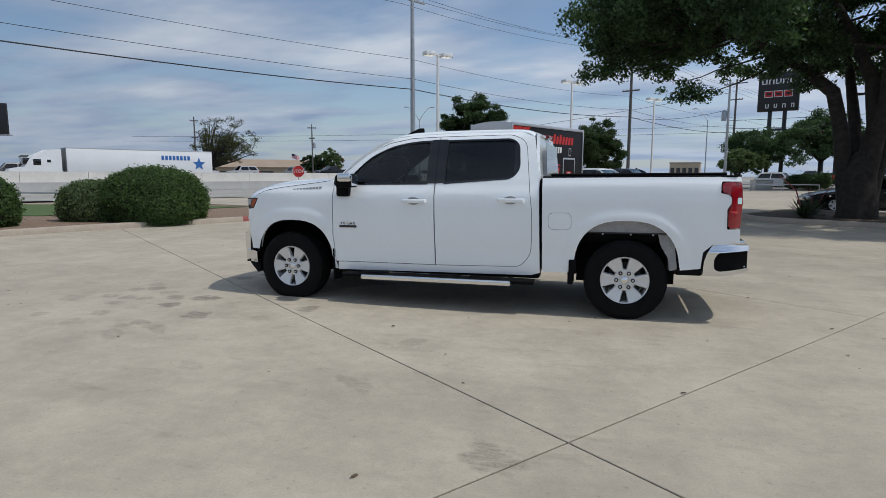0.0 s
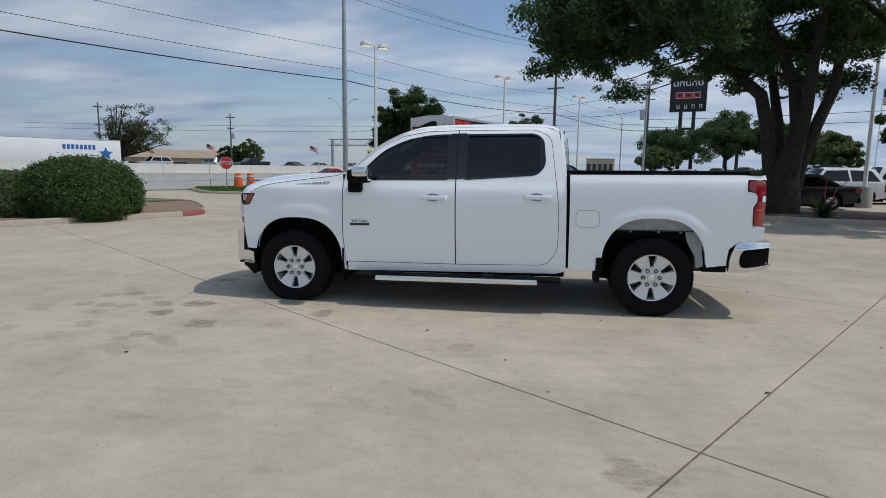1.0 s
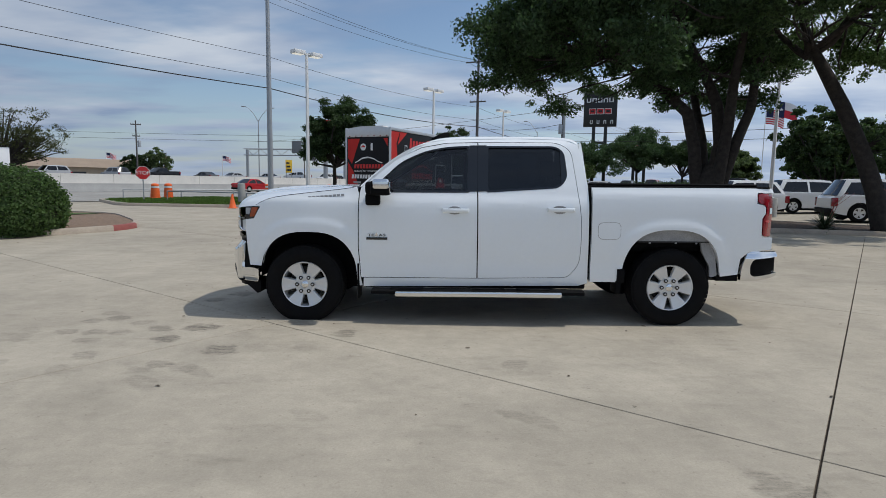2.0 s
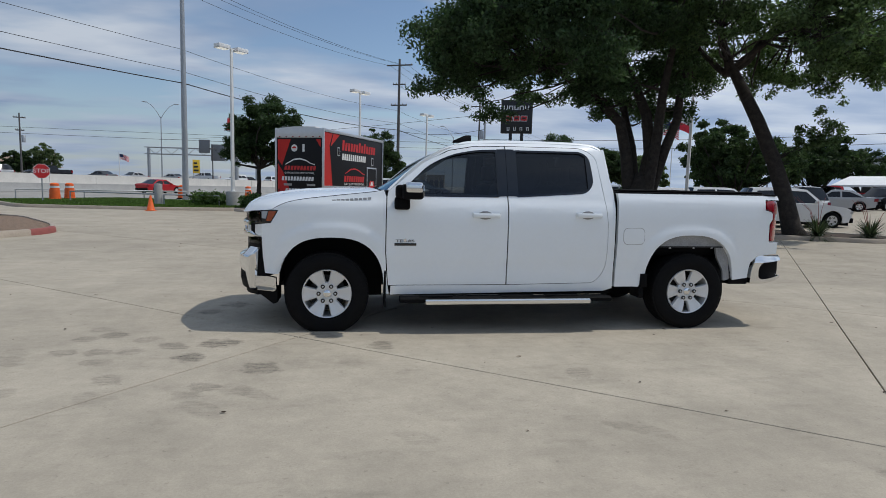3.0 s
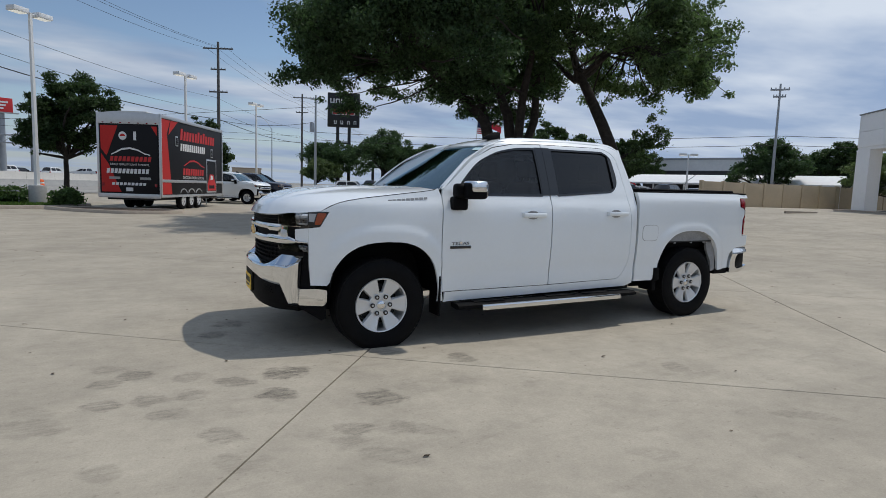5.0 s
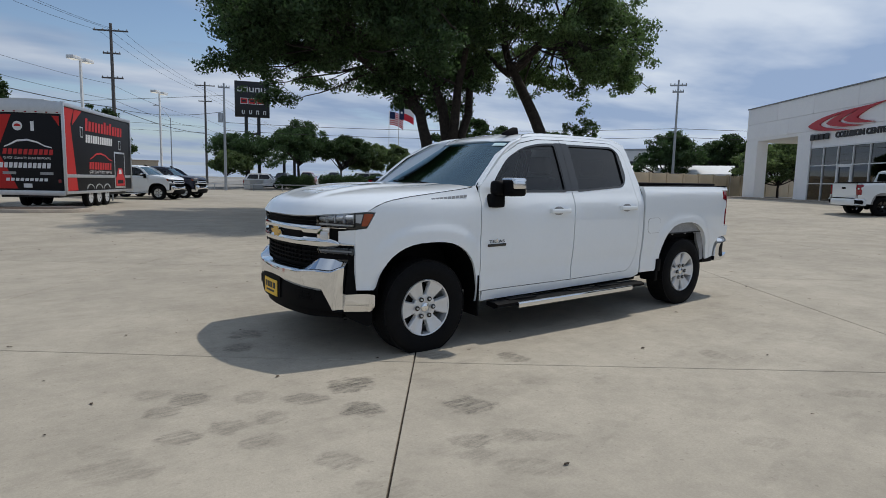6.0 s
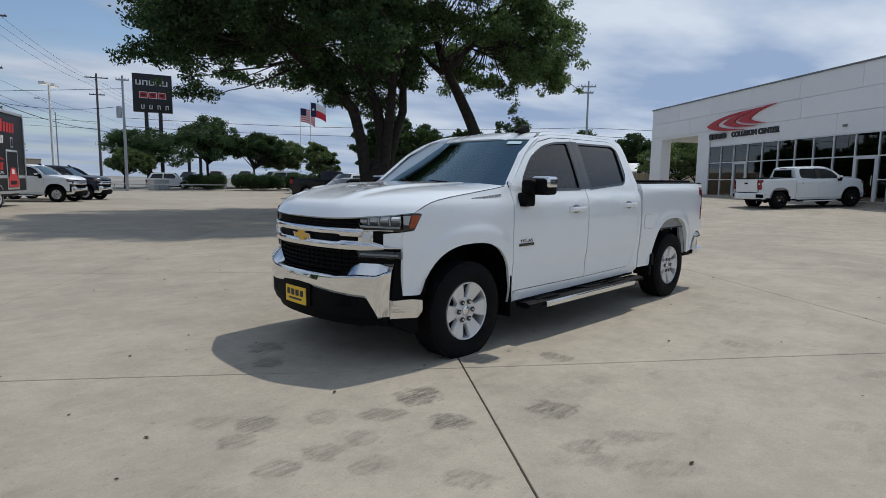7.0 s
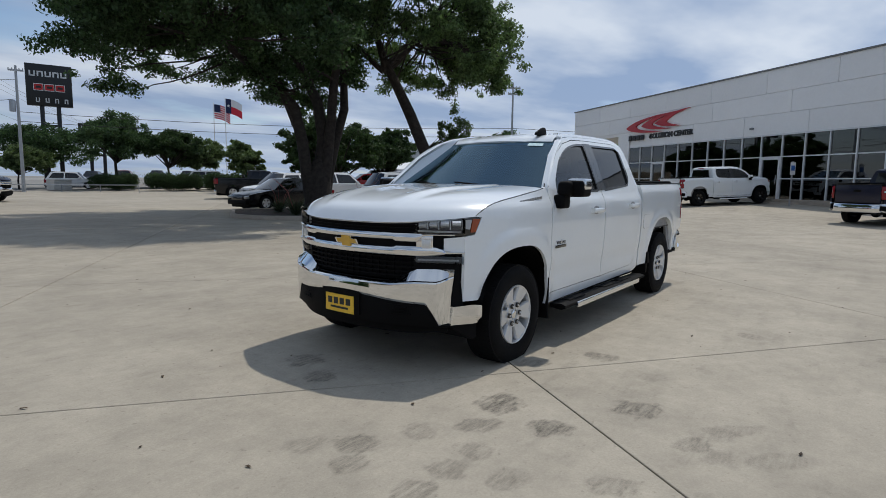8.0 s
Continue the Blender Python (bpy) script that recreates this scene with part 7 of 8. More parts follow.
def building():
    """Local x runs along the front (plus to the far end), y into the building."""
    ang = math.degrees(math.atan2(U.y, U.x))
    z0 = 0.62
    M = Matrix.Translation((BA.x, BA.y, z0)) @ Matrix.Rotation(radians(ang + 180), 4, "Z")
    # after the half turn x runs towards the near end: s = -x
    T = thing("collision_center", "long white panel-clad car repair building with dark glazing", "building", M)
    TOP, WIN = 7.18, 3.60
    part("wall", box(-0.0, 36, 0.12, 0.4, WIN, TOP), panel_white, T)
    part("canopy", box(-8.7, 0.0, 0.12, 6.0, 4.55, TOP), panel_white, T)
    part("side_wall", box(35.6, 36, 0.4, 26, 0, TOP), panel_white, T)
    part("side_wall", box(-0.1, 0.3, 0.3, 26, 0, TOP), panel_white, T)
    part("back_wall", box(0, 36, 25.6, 26, 0, TOP), panel_white, T)
    part("roof", box(0, 36, 0.3, 26, TOP - 0.5, TOP - 0.35), trim_grey, T)
    part("roof_trim", box(-8.78, 36.05, 0.0, 0.5, TOP, TOP + 0.09, 0.01), trim_grey, T)
    part("column", box(-8.7, -6.9, 0.05, 0.9, -0.6, 4.55), panel_white, T)
    part("pier", box(-1.55, -0.06, 0.05, 0.5, -0.6, 4.55), panel_white, T)
    rows = [(WIN, 4.75), (4.77, 5.91), (5.93, TOP)]
    for r, (a, b) in enumerate(rows):
        x = -8.7 if r > 0 else -1.55
        while x < 36:
            w = 4.3 if r != 1 else 5.8
            x1 = min(x + w, 36)
            part("panel", box(x + 0.008, x1 - 0.008, 0.06, 0.13, a + (0.95 if (r == 0 and x < 0) else 0), b, 0.008, 1), panel_white, T)
            x = x1
    xs = [-0.03 + k * 1.415 for k in range(26)]
    part("floor", box(0, 36, 0.2, 12, -0.1, 0.0), concrete_grey, T)
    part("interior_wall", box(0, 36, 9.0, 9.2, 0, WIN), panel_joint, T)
    for k, (a, b) in enumerate(zip(xs, xs[1:])):
        door = k in (9, 2)
        part("mullion", box(b - 0.035, b + 0.035, 0.05, 0.2, 0, WIN), mullion_white, T)
        for z in ((2.40,) if door else (1.20, 2.40)):
            part("transom", box(a, b, 0.07, 0.19, z - 0.03, z + 0.03), mullion_white, T)
        for z, zz in (((0.03, 2.37), (2.43, WIN)) if door else ((0.08, 1.17), (1.23, 2.37), (2.43, WIN))):
            part("pane", box(a + 0.02, b - 0.02, 0.12, 0.135, z, zz), store_glass, T)
        if door:
            for x in (a + 0.10, b - 0.10):
                part("door_frame", box(x - 0.06, x + 0.06, 0.04, 0.2, 0, 2.37), mullion_white, T)
            part("door_frame", box(a, b, 0.04, 0.2, 2.25, 2.37), mullion_white, T)
            part("door_pull", tube([(b - 0.22, 0.0, 0.9), (b - 0.22, 0.0, 1.4)], 0.02, 8), chrome, T)
    part("sill", box(0, 36, 0.04, 0.22, 0, 0.08), mullion_white, T)
    part("head_trim", box(-0.05, 36, 0.04, 0.2, WIN - 0.03, WIN + 0.05), mullion_white, T)
    part("walkway", box(-9.2, 36, -0.95, 0.04, -0.3, 0.1, 0.02), concrete_kerb, T, "pale concrete walkway along the glazing")
    # red three-part swoosh and sign
    f = Matrix.Translation((0, 0.058, 0))
    for tip, left, low in (((4.9, 5.80), (-0.4, 5.08), (3.9, 4.55)), ((5.7, 5.84), (1.5, 5.12), (4.9, 4.70)), ((6.75, 5.92), (3.1, 5.18), (5.85, 4.82))):
        P, Q, R = Vector(tip), Vector(left), Vector(low)
        def bez(a, c, b, n=14):
            return [tuple((1 - t) ** 2 * a + 2 * t * (1 - t) * c + t * t * b) for t in lin(0, 1, n)]
        outer = bez(P, Vector((Q.x + 1.3, P.y - 0.05)), Q) + bez(Q, Vector((Q.x + 0.6, R.y + 0.02)), R)[1:]
        inner = bez(R, Vector((Q.x + 1.1, R.y + 0.28)), Q + Vector((1.25, 0.06))) + bez(Q + Vector((1.25, 0.06)), Vector((Q.x + 2.0, P.y - 0.22)), P)[1:]
        flat_shape("swoosh", outer + inner[1:-1], 0.10, logo_red, T, f, "red swoosh mark")
    for i in range(4):
        part("letter_bar", box(-0.05 + i * 0.50, 0.33 + i * 0.50, -0.03, 0.05, 4.10, 4.47, 0.004, 1), letter_black, T)
    text_part("letters", "COLLISION CENTER", 0.46, letter_black, T, Matrix.Translation((4.75, 0.03, 4.285)) @ Matrix.Rotation(math.pi / 2, 4, "X"), 0.03, "black raised sign lettering", sx=1.10, bold=0.028)
    part("wall_lamp", box(11.9, 12.1, -0.08, 0.06, 4.0, 4.12, 0.02), trim_grey, T)
    return T


building()
sgn = thing("parking_sign", "blue and white accessible parking sign on a post", "sign", on_ground(29.0, 0.2, -35))
part("post", box(-0.03, 0.03, 0, 0.05, 0, 2.2), galv, sgn)
part("plate", box(-0.16, 0.16, -0.012, 0, 1.55, 2.15, 0.004), sign_white, sgn)
part("plate_mark", box(-0.12, 0.12, -0.016, -0.01, 1.75, 2.0), blue_sign, sgn)


def panel_wall():
    T = thing("wall_boundary", "tan precast panel wall", "wall", kind="structure")
    tan = mat("tan_wall", (0.50, 0.41, 0.29), 0.85, vary=0.1, scale=1.2, bump=0.25, random_obj=0.04)
    a, b = Vector((37.6, 26.3, 0)), Vector((84, 24.0, 0))
    d = (b - a).normalized()
    k = int((b - a).length / 2.45)
    for i in range(k):
        p = a + d * (i * 2.45)
        m = Matrix.Translation((p.x, p.y, gz(p.x, p.y))) @ Matrix.Rotation(math.atan2(d.y, d.x), 4, "Z")
        part("post", box(-0.12, 0.12, -0.13, 0.13, -0.1, 2.08, 0.015, m=m), tan, T)
        part("panel", box(0.12, 2.33, -0.06, 0.06, -0.1, 2.0, 0.01, m=m), tan, T)


panel_wall()


# ---- far buildings and billboards ----
far_tan = mat("far_tan", (0.42, 0.34, 0.25), 0.8, vary=0.12, scale=0.3)
far_roof = mat("far_roof", (0.33, 0.25, 0.18), 0.8, vary=0.15, scale=0.4)
far_white = mat("far_white", (0.76, 0.77, 0.77), 0.7, vary=0.08, scale=0.3)
far_dark = mat("far_dark", (0.03, 0.032, 0.035), 0.35, vary=0.2, scale=1)


def far_building(label, x, y, turn, w, d, h, wall, roof, eave=0.0, windows=5, band=False):
    T = thing("building", label, "building", on_ground(x, y, turn), "buildings beyond the lot")
    part("wall", box(-w / 2, w / 2, 0, d, -0.2, h), wall, T)
    if eave:
        part("roof", loft([[(-w / 2 - 0.6, yy, h), (-w / 2 + eave * 2, d / 2, h + eave), (w / 2 - eave * 2, d / 2, h + eave), (w / 2 + 0.6, yy, h)] for yy in (-0.6, d + 0.6)]), roof, T)
    else:
        part("roof", box(-w / 2 - 0.1, w / 2 + 0.1, -0.1, d + 0.1, h, h + 0.25), roof, T)
    if band:
        part("window", box(-w / 2 + 0.5, w / 2 - 0.5, -0.08, 0.05, h * 0.54, h * 0.74), far_dark, T)
    else:
        for i in range(windows):
            xc = -w / 2 + (i + 0.5) * w / windows
            part("window", box(xc - w / windows * 0.32, xc + w / windows * 0.32, -0.06, 0.05, h * 0.2, h * 0.75), far_dark, T)
    return T


far_building("low tan building with a broad brown roof across the highway", -60, 88, 42, 30, 12, 3.0, far_tan, far_roof, 1.6)
far_building("long white building with a dark window band behind the lot", 67.1, 44.0, -67, 26, 18, 5.7, far_white, galv, 0, 6, True)
def carport(x, y, turn, w, d, h):
    T = thing("carport", "low open carport with a sloping white roof over parked cars", "carport", on_ground(x, y, turn), "buildings beyond the lot")
    bays = 3
    for i in range(bays):
        a, b = -w / 2 + i * w / bays, -w / 2 + (i + 1) * w / bays - 0.15
        part("roof", loft([[(a, -0.6, h), (b, -0.6, h), (b, -0.6, h + 0.18), (a, -0.6, h + 0.18)], [(a, d * 0.5, h + 1.0), (b, d * 0.5, h + 1.0), (b, d * 0.5, h + 1.15), (a, d * 0.5, h + 1.15)], [(a, d, h + 0.5), (b, d, h + 0.5), (b, d, h + 0.65), (a, d, h + 0.65)]]), far_white, T)
        for q in (a + 0.1, (a + b) / 2, b - 0.1):
            part("post", box(q - 0.07, q + 0.07, -0.4, -0.26, -0.1, h), far_white, T)
    part("back_wall", box(-w / 2, w / 2, d - 0.2, d, -0.1, h + 0.5), far_dark, T)


carport(51.5, 35.0, -67, 21, 6, 2.0)
far_building("white warehouse with plain walls beyond the tan wall", 77.9, 18.4, -67, 29, 18, 5.75, far_white, galv, 0, 0)
far_building("small tan shop far along the road", 20.4, 150, -10, 7, 7, 4.6, far_tan, far_roof, 0, 5)
far_building("dark low shed across the highway", -102, 84, 55, 16, 8, 5.0, far_white, far_dark, 0, 5)
def roof_letters():
    T = thing("roof_sign", "row of white roof-sign boards with dark letter bars", "sign", pose(-115.6, 92.7, 0, 0, 0, 16.5))
    for i in range(9):
        x = i * 2.23
        b = part("board", box(x, x + 2.01, 0, 0.3, 3.26, 5.96), far_white, T)
        part("letter_bar", box(x + 0.5, x + 0.95, -0.06, 0, 3.66, 5.66), letter_black, b)
        part("letter_bar", box(x + 0.95, x + 1.7, -0.06, 0, 5.26 if i % 2 else 3.66, 5.66 if i % 2 else 4.06), letter_black, b)
        part("post", box(x + 0.1, x + 0.3, 0.1, 0.3, 0, 3.26), galv, T)


roof_letters()


def billboard(x, y, turn, h, w, hh, colour):
    T = thing("billboard", "tall roadside billboard on a steel column", "billboard", on_ground(x, y, turn), "billboards")
    part("column", tube([(0, 0.3, 0), (0, 0.3, h)], 0.45, 12), galv, T)
    part("panel", box(-w / 2, w / 2, 0, 0.3, h, h + hh, 0.04), colour, T)
    part("catwalk", box(-w / 2 - 0.6, w / 2 + 0.6, -0.9, 0, h - 0.2, h - 0.05), galv, T)
    for k in range(3):
        part("print_bar", box(-w * 0.35, w * (0.1 + 0.1 * k), -0.03, 0, h + hh * (0.2 + 0.22 * k), h + hh * (0.32 + 0.22 * k)), sign_white if colour is not sign_white else stop_red, T)


billboard(-79.5, 52.0, 20, 7.0, 6.0, 4.2, sign_black)
billboard(-22.3, 107.3, 20, 11.0, 3.0, 2.2, stop_red)


def gantry():
    T = thing("sign_gantry", "steel highway sign gantry seen from behind", "sign gantry", on_ground(-38, 108, -8))
    for x in (0, 20):
        part("post", tube([(x, 0, 0), (x, 0, 7.2)], 0.28, 12), galv, T)
    for y, z in ((-0.5, 6.2), (0.5, 6.2), (-0.5, 7.4), (0.5, 7.4)):
        part("chord", tube([(-0.5, y, z), (20.5, y, z)], 0.09, 6), galv, T)
    for k in range(14):
        part("brace", tube([(k * 1.48, -0.5, 6.2 if k % 2 else 7.4), ((k + 1) * 1.48, -0.5, 7.4 if k % 2 else 6.2)], 0.05, 5), galv, T)
    part("panel", box(9.6, 11.6, -0.8, -0.7, 6.6, 9.0, 0.02), trim_grey, T)
    part("panel", box(11.8, 14.4, -0.8, -0.7, 5.2, 8.2, 0.02), trim_grey, T)


gantry()
ys = thing("roadside_sign", "small yellow roadside board on two posts", "sign", on_ground(-26.1, 94.3, 10))
for x in (-0.4, 0.4):
    part("post", box(x - 0.06, x + 0.06, 0.02, 0.14, 0, 4.9), galv, ys)
part("board", box(-0.55, 0.55, -0.06, 0.02, 2.69, 4.9, 0.02), plate_yellow, ys)
for k in range(3):
    part("print_bar", box(-0.4, 0.36 - 0.12 * k, -0.08, -0.06, 3.0 + 0.6 * k, 3.3 + 0.6 * k), letter_black, ys)


def wheel_stop(x, y, turn, length):
    T = thing("wheel_stop", "low worn concrete wheel stop on the paving", "wheel stop", on_ground(x, y, turn), "wheel stops")
    h = length / 2
    part("block", loft([[(u, -0.09, -0.03), (u, 0.09, -0.03), (u, 0.065, 0.11), (u, -0.065, 0.11)] for u in (-h, -h + 0.03, h - 0.03, h)]), concrete_kerb, T)


for row in ((30.38, 0.57, -97.0, 1.40), (32.85, 15.32, -10.1, 2.40)):
    wheel_stop(*row)

# ---- other vehicles ----
def paint(name, rgb, metal=0.0):
    return mat("paint_" + name, rgb, 0.22, metal, coat=0.2, spec=0.4, vary=0.03, scale=3)


PAINTS = {"white": (0.74, 0.75, 0.76), "black": (0.006, 0.006, 0.007), "silver": (0.42, 0.43, 0.45), "grey": (0.12, 0.125, 0.13), "red": (0.40, 0.015, 0.02), "blue": (0.010, 0.013, 0.032), "tan": (0.35, 0.31, 0.25)}
KINDS = {
    # length, width, height, wheel radius, axles, belt height, hood line, cabin (base front, top front, top rear, base rear), deck height
    "sedan": dict(L=4.75, W=1.83, H=1.46, R=0.335, ax=(0.92, 3.72), belt=0.93, nose=0.72, cab=(1.35, 2.05, 3.35, 4.15), deck=0.98, tail=4.75),
    "suv": dict(L=4.80, W=1.92, H=1.76, R=0.37, ax=(0.92, 3.78), belt=1.08, nose=0.92, cab=(1.28, 1.92, 4.25, 4.62), deck=1.05, tail=4.80),
    "pickup": dict(L=5.85, W=2.02, H=1.92, R=0.41, ax=(0.98, 4.70), belt=1.30, nose=1.15, cab=(1.50, 2.30, 3.62, 3.82), deck=1.38, tail=5.85),
}
CARS = {}


def build_car(kind, colour, dark=False):
    """A parked car with its nose towards -x from its middle; x is counted from the nose."""
    k = KINDS[kind]
    L, W, H, R = k["L"], k["W"], k["H"], k["R"]
    f, r = k["ax"]
    belt, nose, deck = k["belt"], k["nose"], k["deck"]
    cb, ct, rt, rb = k["cab"]
    words = {"sedan": "sedan", "suv": "sport utility car", "pickup": "crew-cab pickup"}[kind]
    T = thing("parked_" + ("pickup" if kind == "pickup" else "car"), f"{colour} {words} parked on the pale concrete lot", "pickup truck" if kind == "pickup" else "car", group="parked cars")
    col = paint(colour, PAINTS[colour])
    x0 = L / 2
    half = W / 2
    def yb(x, z):
        x += x0
        y = half - 0.02 * (abs(z - belt * 0.75) / 0.4) ** 2
        y -= 0.16 * max(0, (0.75 - x) / 0.75) ** 2 + 0.10 * max(0, (x - (L - 0.6)) / 0.6) ** 2
        if z > belt:
            y -= (z - belt) * 0.36
        return y
    sill = R * 0.72
    def arch_pts(c):
        return [(c - x0 + (R + 0.07) * math.cos(a), R + (R + 0.07) * math.sin(a)) for a in lin(0.0, math.pi, 13)]
    top = [(0.03, nose * 0.72), (0.10, nose * 0.94), (0.35, nose + 0.04), (cb, belt), (rb, max(belt, deck) if kind != "pickup" else deck), (L - 0.12, deck), (L - 0.03, deck - 0.10)]
    low = [(L - 0.02, sill + 0.10)] + [(p[0] + x0, p[1]) for p in [(r - x0 + R + 0.07, sill)] + arch_pts(r) + [(r - x0 - R - 0.07, sill), (f - x0 + R + 0.07, sill)] + arch_pts(f) + [(f - x0 - R - 0.07, sill)]] + [(0.06, sill + 0.06)]
    outline = [(x - x0, z) for x, z in top + low]
    for s in (-1, 1):
        part("body_side", panel(outline, yb, s, step=0.25, thick=0.10), col, T)
        part("sill", box(f + R - x0, r - R - x0, s * (half - 0.14), s * (half - 0.02), sill - 0.10, sill + 0.02, 0.02, 1), black_plastic, T)
        for c in (f, r):
            simple_wheel(T, c - x0, s * (half - 0.13), R, 0.24, s, not dark)
            part("wheel_arch", loft([[(x, s * y, z) for x, z in arch_pts(c)] for y in (half - 0.06, half - 0.42)], closed=False, caps=False), black_plastic, T)
    # bonnet, deck and ends across the width
    def across(pts, material, name, inset=0.0):
        rows = []
        for x, z in pts:
            w = yb(x - x0, min(z, belt)) - inset
            rows.append([(x - x0 + (0.10 * abs(v) ** 3 if x < 0.3 else 0), v * w, z + 0.035 * (1 - v * v)) for v in lin(-1, 1, 9)])
        return part(name, loft(rows, closed=False, caps=False), material, T)
    across([(0.02, sill + 0.04), (0.0, nose * 0.55), (0.02, nose * 0.72), (0.10, nose * 0.94), (0.35, nose + 0.04), (cb + 0.1, belt)], col, "bonnet")
    if kind == "pickup":
        part("load_bed", box(rb - x0 + 0.06, L - x0 - 0.06, -half + 0.14, half - 0.14, 0.75, 0.80), black_plastic, T)
        part("bed_rail", box(rb - x0 + 0.05, L - x0 - 0.03, -half + 0.06, -half + 0.14, deck - 0.5, deck + 0.02), black_plastic, T)
        part("bed_rail", box(rb - x0 + 0.05, L - x0 - 0.03, half - 0.14, half - 0.06, deck - 0.5, deck + 0.02), black_plastic, T)
        part("tailgate", box(L - x0 - 0.08, L - x0 - 0.005, -half + 0.10, half - 0.10, 0.75, deck, 0.02), col, T)
        part("cab_back", box(rb - x0 - 0.02, rb - x0 + 0.05, -half + 0.10, half - 0.10, 0.6, belt + 0.1), col, T)
    else:
        across([(rb - 0.1, deck + 0.0), (L - 0.12, deck), (L - 0.01, deck - 0.12), (L, sill + 0.3), (L - 0.04, sill + 0.06)], col, "boot_lid")
    part("underbody", box(-x0 + 0.15, x0 - 0.15, -half + 0.16, half - 0.16, sill - 0.10, belt * 0.55), black_plastic, T)
    bump = col if dark else chrome if kind == "pickup" else black_plastic
    part("front_bumper", box(-x0 - 0.04, -x0 + 0.14, -half + 0.12, half - 0.12, sill + 0.02, sill + 0.24, 0.05), bump, T)
    part("rear_bumper", box(x0 - 0.12, x0 + 0.05, -half + 0.08, half - 0.08, sill + 0.06, sill + 0.28, 0.05), bump, T)
    part("grille", box(-x0 - 0.015, -x0 + 0.1, -half * 0.52, half * 0.52, nose * 0.58, nose * 0.86, 0.02), gloss_black, T)
    for s in (-1, 1):
        part("headlight", box(-x0 + 0.0, -x0 + 0.30, s * (half - 0.36), s * (half - 0.11), nose * 0.74, nose * 0.90, 0.03), badge_grey, T)
        part("taillight", box(x0 - 0.22, x0 + 0.012, s * (half - 0.16), s * (half - 0.02), deck - 0.42 if kind != "sedan" else deck - 0.26, deck - 0.06, 0.02), tail_red, T)
        part("door_mirror", box(cb + 0.32 - x0, cb + 0.46 - x0, s * (half + 0.0), s * (half + 0.18), belt + 0.02, belt + 0.16, 0.03), col if kind != "pickup" else black_plastic, T)
    # cabin
    def yc(x, z):
        return yb(x, z) - 0.02
    cabin = [(cb - x0, belt - 0.02), (ct - x0, H - 0.05), (ct + 0.35 - x0, H), (rt - 0.3 - x0, H), (rt - x0, H - 0.05), (rb - x0, belt - 0.02)]
    mid = (ct + rt) / 2 - 0.06
    w1 = [(cb + 0.22 - x0, belt + 0.04), (ct + 0.06 - x0, H - 0.13), (mid - 0.05 - x0, H - 0.10), (mid - 0.05 - x0, belt + 0.04)]
    w2 = [(mid + 0.05 - x0, belt + 0.04), (mid + 0.05 - x0, H - 0.10), (rt - 0.18 - x0, H - 0.13), (rb - 0.24 - x0, belt + 0.05)]
    for s in (-1, 1):
        part("cabin_side", panel(cabin, yc, s, holes=[w1, w2], step=0.4, thick=0.03), col, T)
        for w in (w1, w2):
            part("window", panel(w, yc, s, step=0.4, thick=0.004, lift=-0.012), side_glass, T)
        part("door_handle", box(mid - 0.28 - x0, mid - 0.08 - x0, s * (half - 0.005), s * (half + 0.025), belt - 0.14, belt - 0.10, 0.008, 1), col, T)
    def strip(a, b, name, material, n=4):
        rows = []
        for t in lin(0, 1, n):
            x, z = a[0] + (b[0] - a[0]) * t, a[1] + (b[1] - a[1]) * t
            w = yc(x - x0, z)
            rows.append([(x - x0 - 0.10 * (1 - v * v) * (1 if name == "windscreen" else -1 if name == "rear_window" else 0), v * w, z + 0.03 * (1 - v * v)) for v in lin(-1, 1, 9)])
        part(name, loft(rows, closed=False, caps=False), material, T)
    strip((cb, belt), (ct, H - 0.04), "windscreen", gloss_black)
    strip((ct, H - 0.05), (ct + 0.35, H), "roof_front", col)
    strip((ct + 0.35, H), (rt - 0.3, H), "roof", col)
    strip((rt - 0.3, H), (rt, H - 0.05), "roof_rear", col)
    strip((rt, H - 0.04), (rb, belt), "rear_window", gloss_black)
    part("seats", box(ct - x0, rt - 0.3 - x0, -half + 0.3, half - 0.3, 0.5, belt + 0.05), interior_dark, T)
    return T


def place_car(kind, colour, x, y, heading, lift=0.0, dark=False):
    """heading: degrees of the way its nose points."""
    m = pose(x, y, gz(x, y) + lift, 0, 0, heading + 180)
    if (kind, colour, dark) not in CARS:
        CARS[kind, colour, dark] = build_car(kind, colour, dark)
        CARS[kind, colour, dark].matrix_basis = m
    else:
        copy_thing(CARS[kind, colour, dark], m)


def sister_pickup(label, x, y, heading, lift, swaps, pitch=0.0):
    """Another pickup of the same build, with other paint and wheels and without badges or plate."""
    m = pose(x, y, gz(x, y) + lift, 0, pitch, heading + 180) @ Matrix.Translation((-1.9, 0, 0))
    c = copy_thing(truck, m)
    drop = ("front_plate", "plate_mark", "plate_holder", "emblem", "nameplate", "badge", "windscreen_sticker")
    for o in [o for o in c.children_recursive if o.name.startswith(drop)]:
        bpy.data.objects.remove(o)
    for o in c.children_recursive:
        if o.type == "MESH":
            for slot in o.material_slots:
                if slot.material in swaps:
                    new_mat = swaps[slot.material]
                    slot.link = "OBJECT"
                    slot.material = new_mat
    c.name = "parked_pickup"
    return tagged(c, label, "pickup truck", "parked cars")


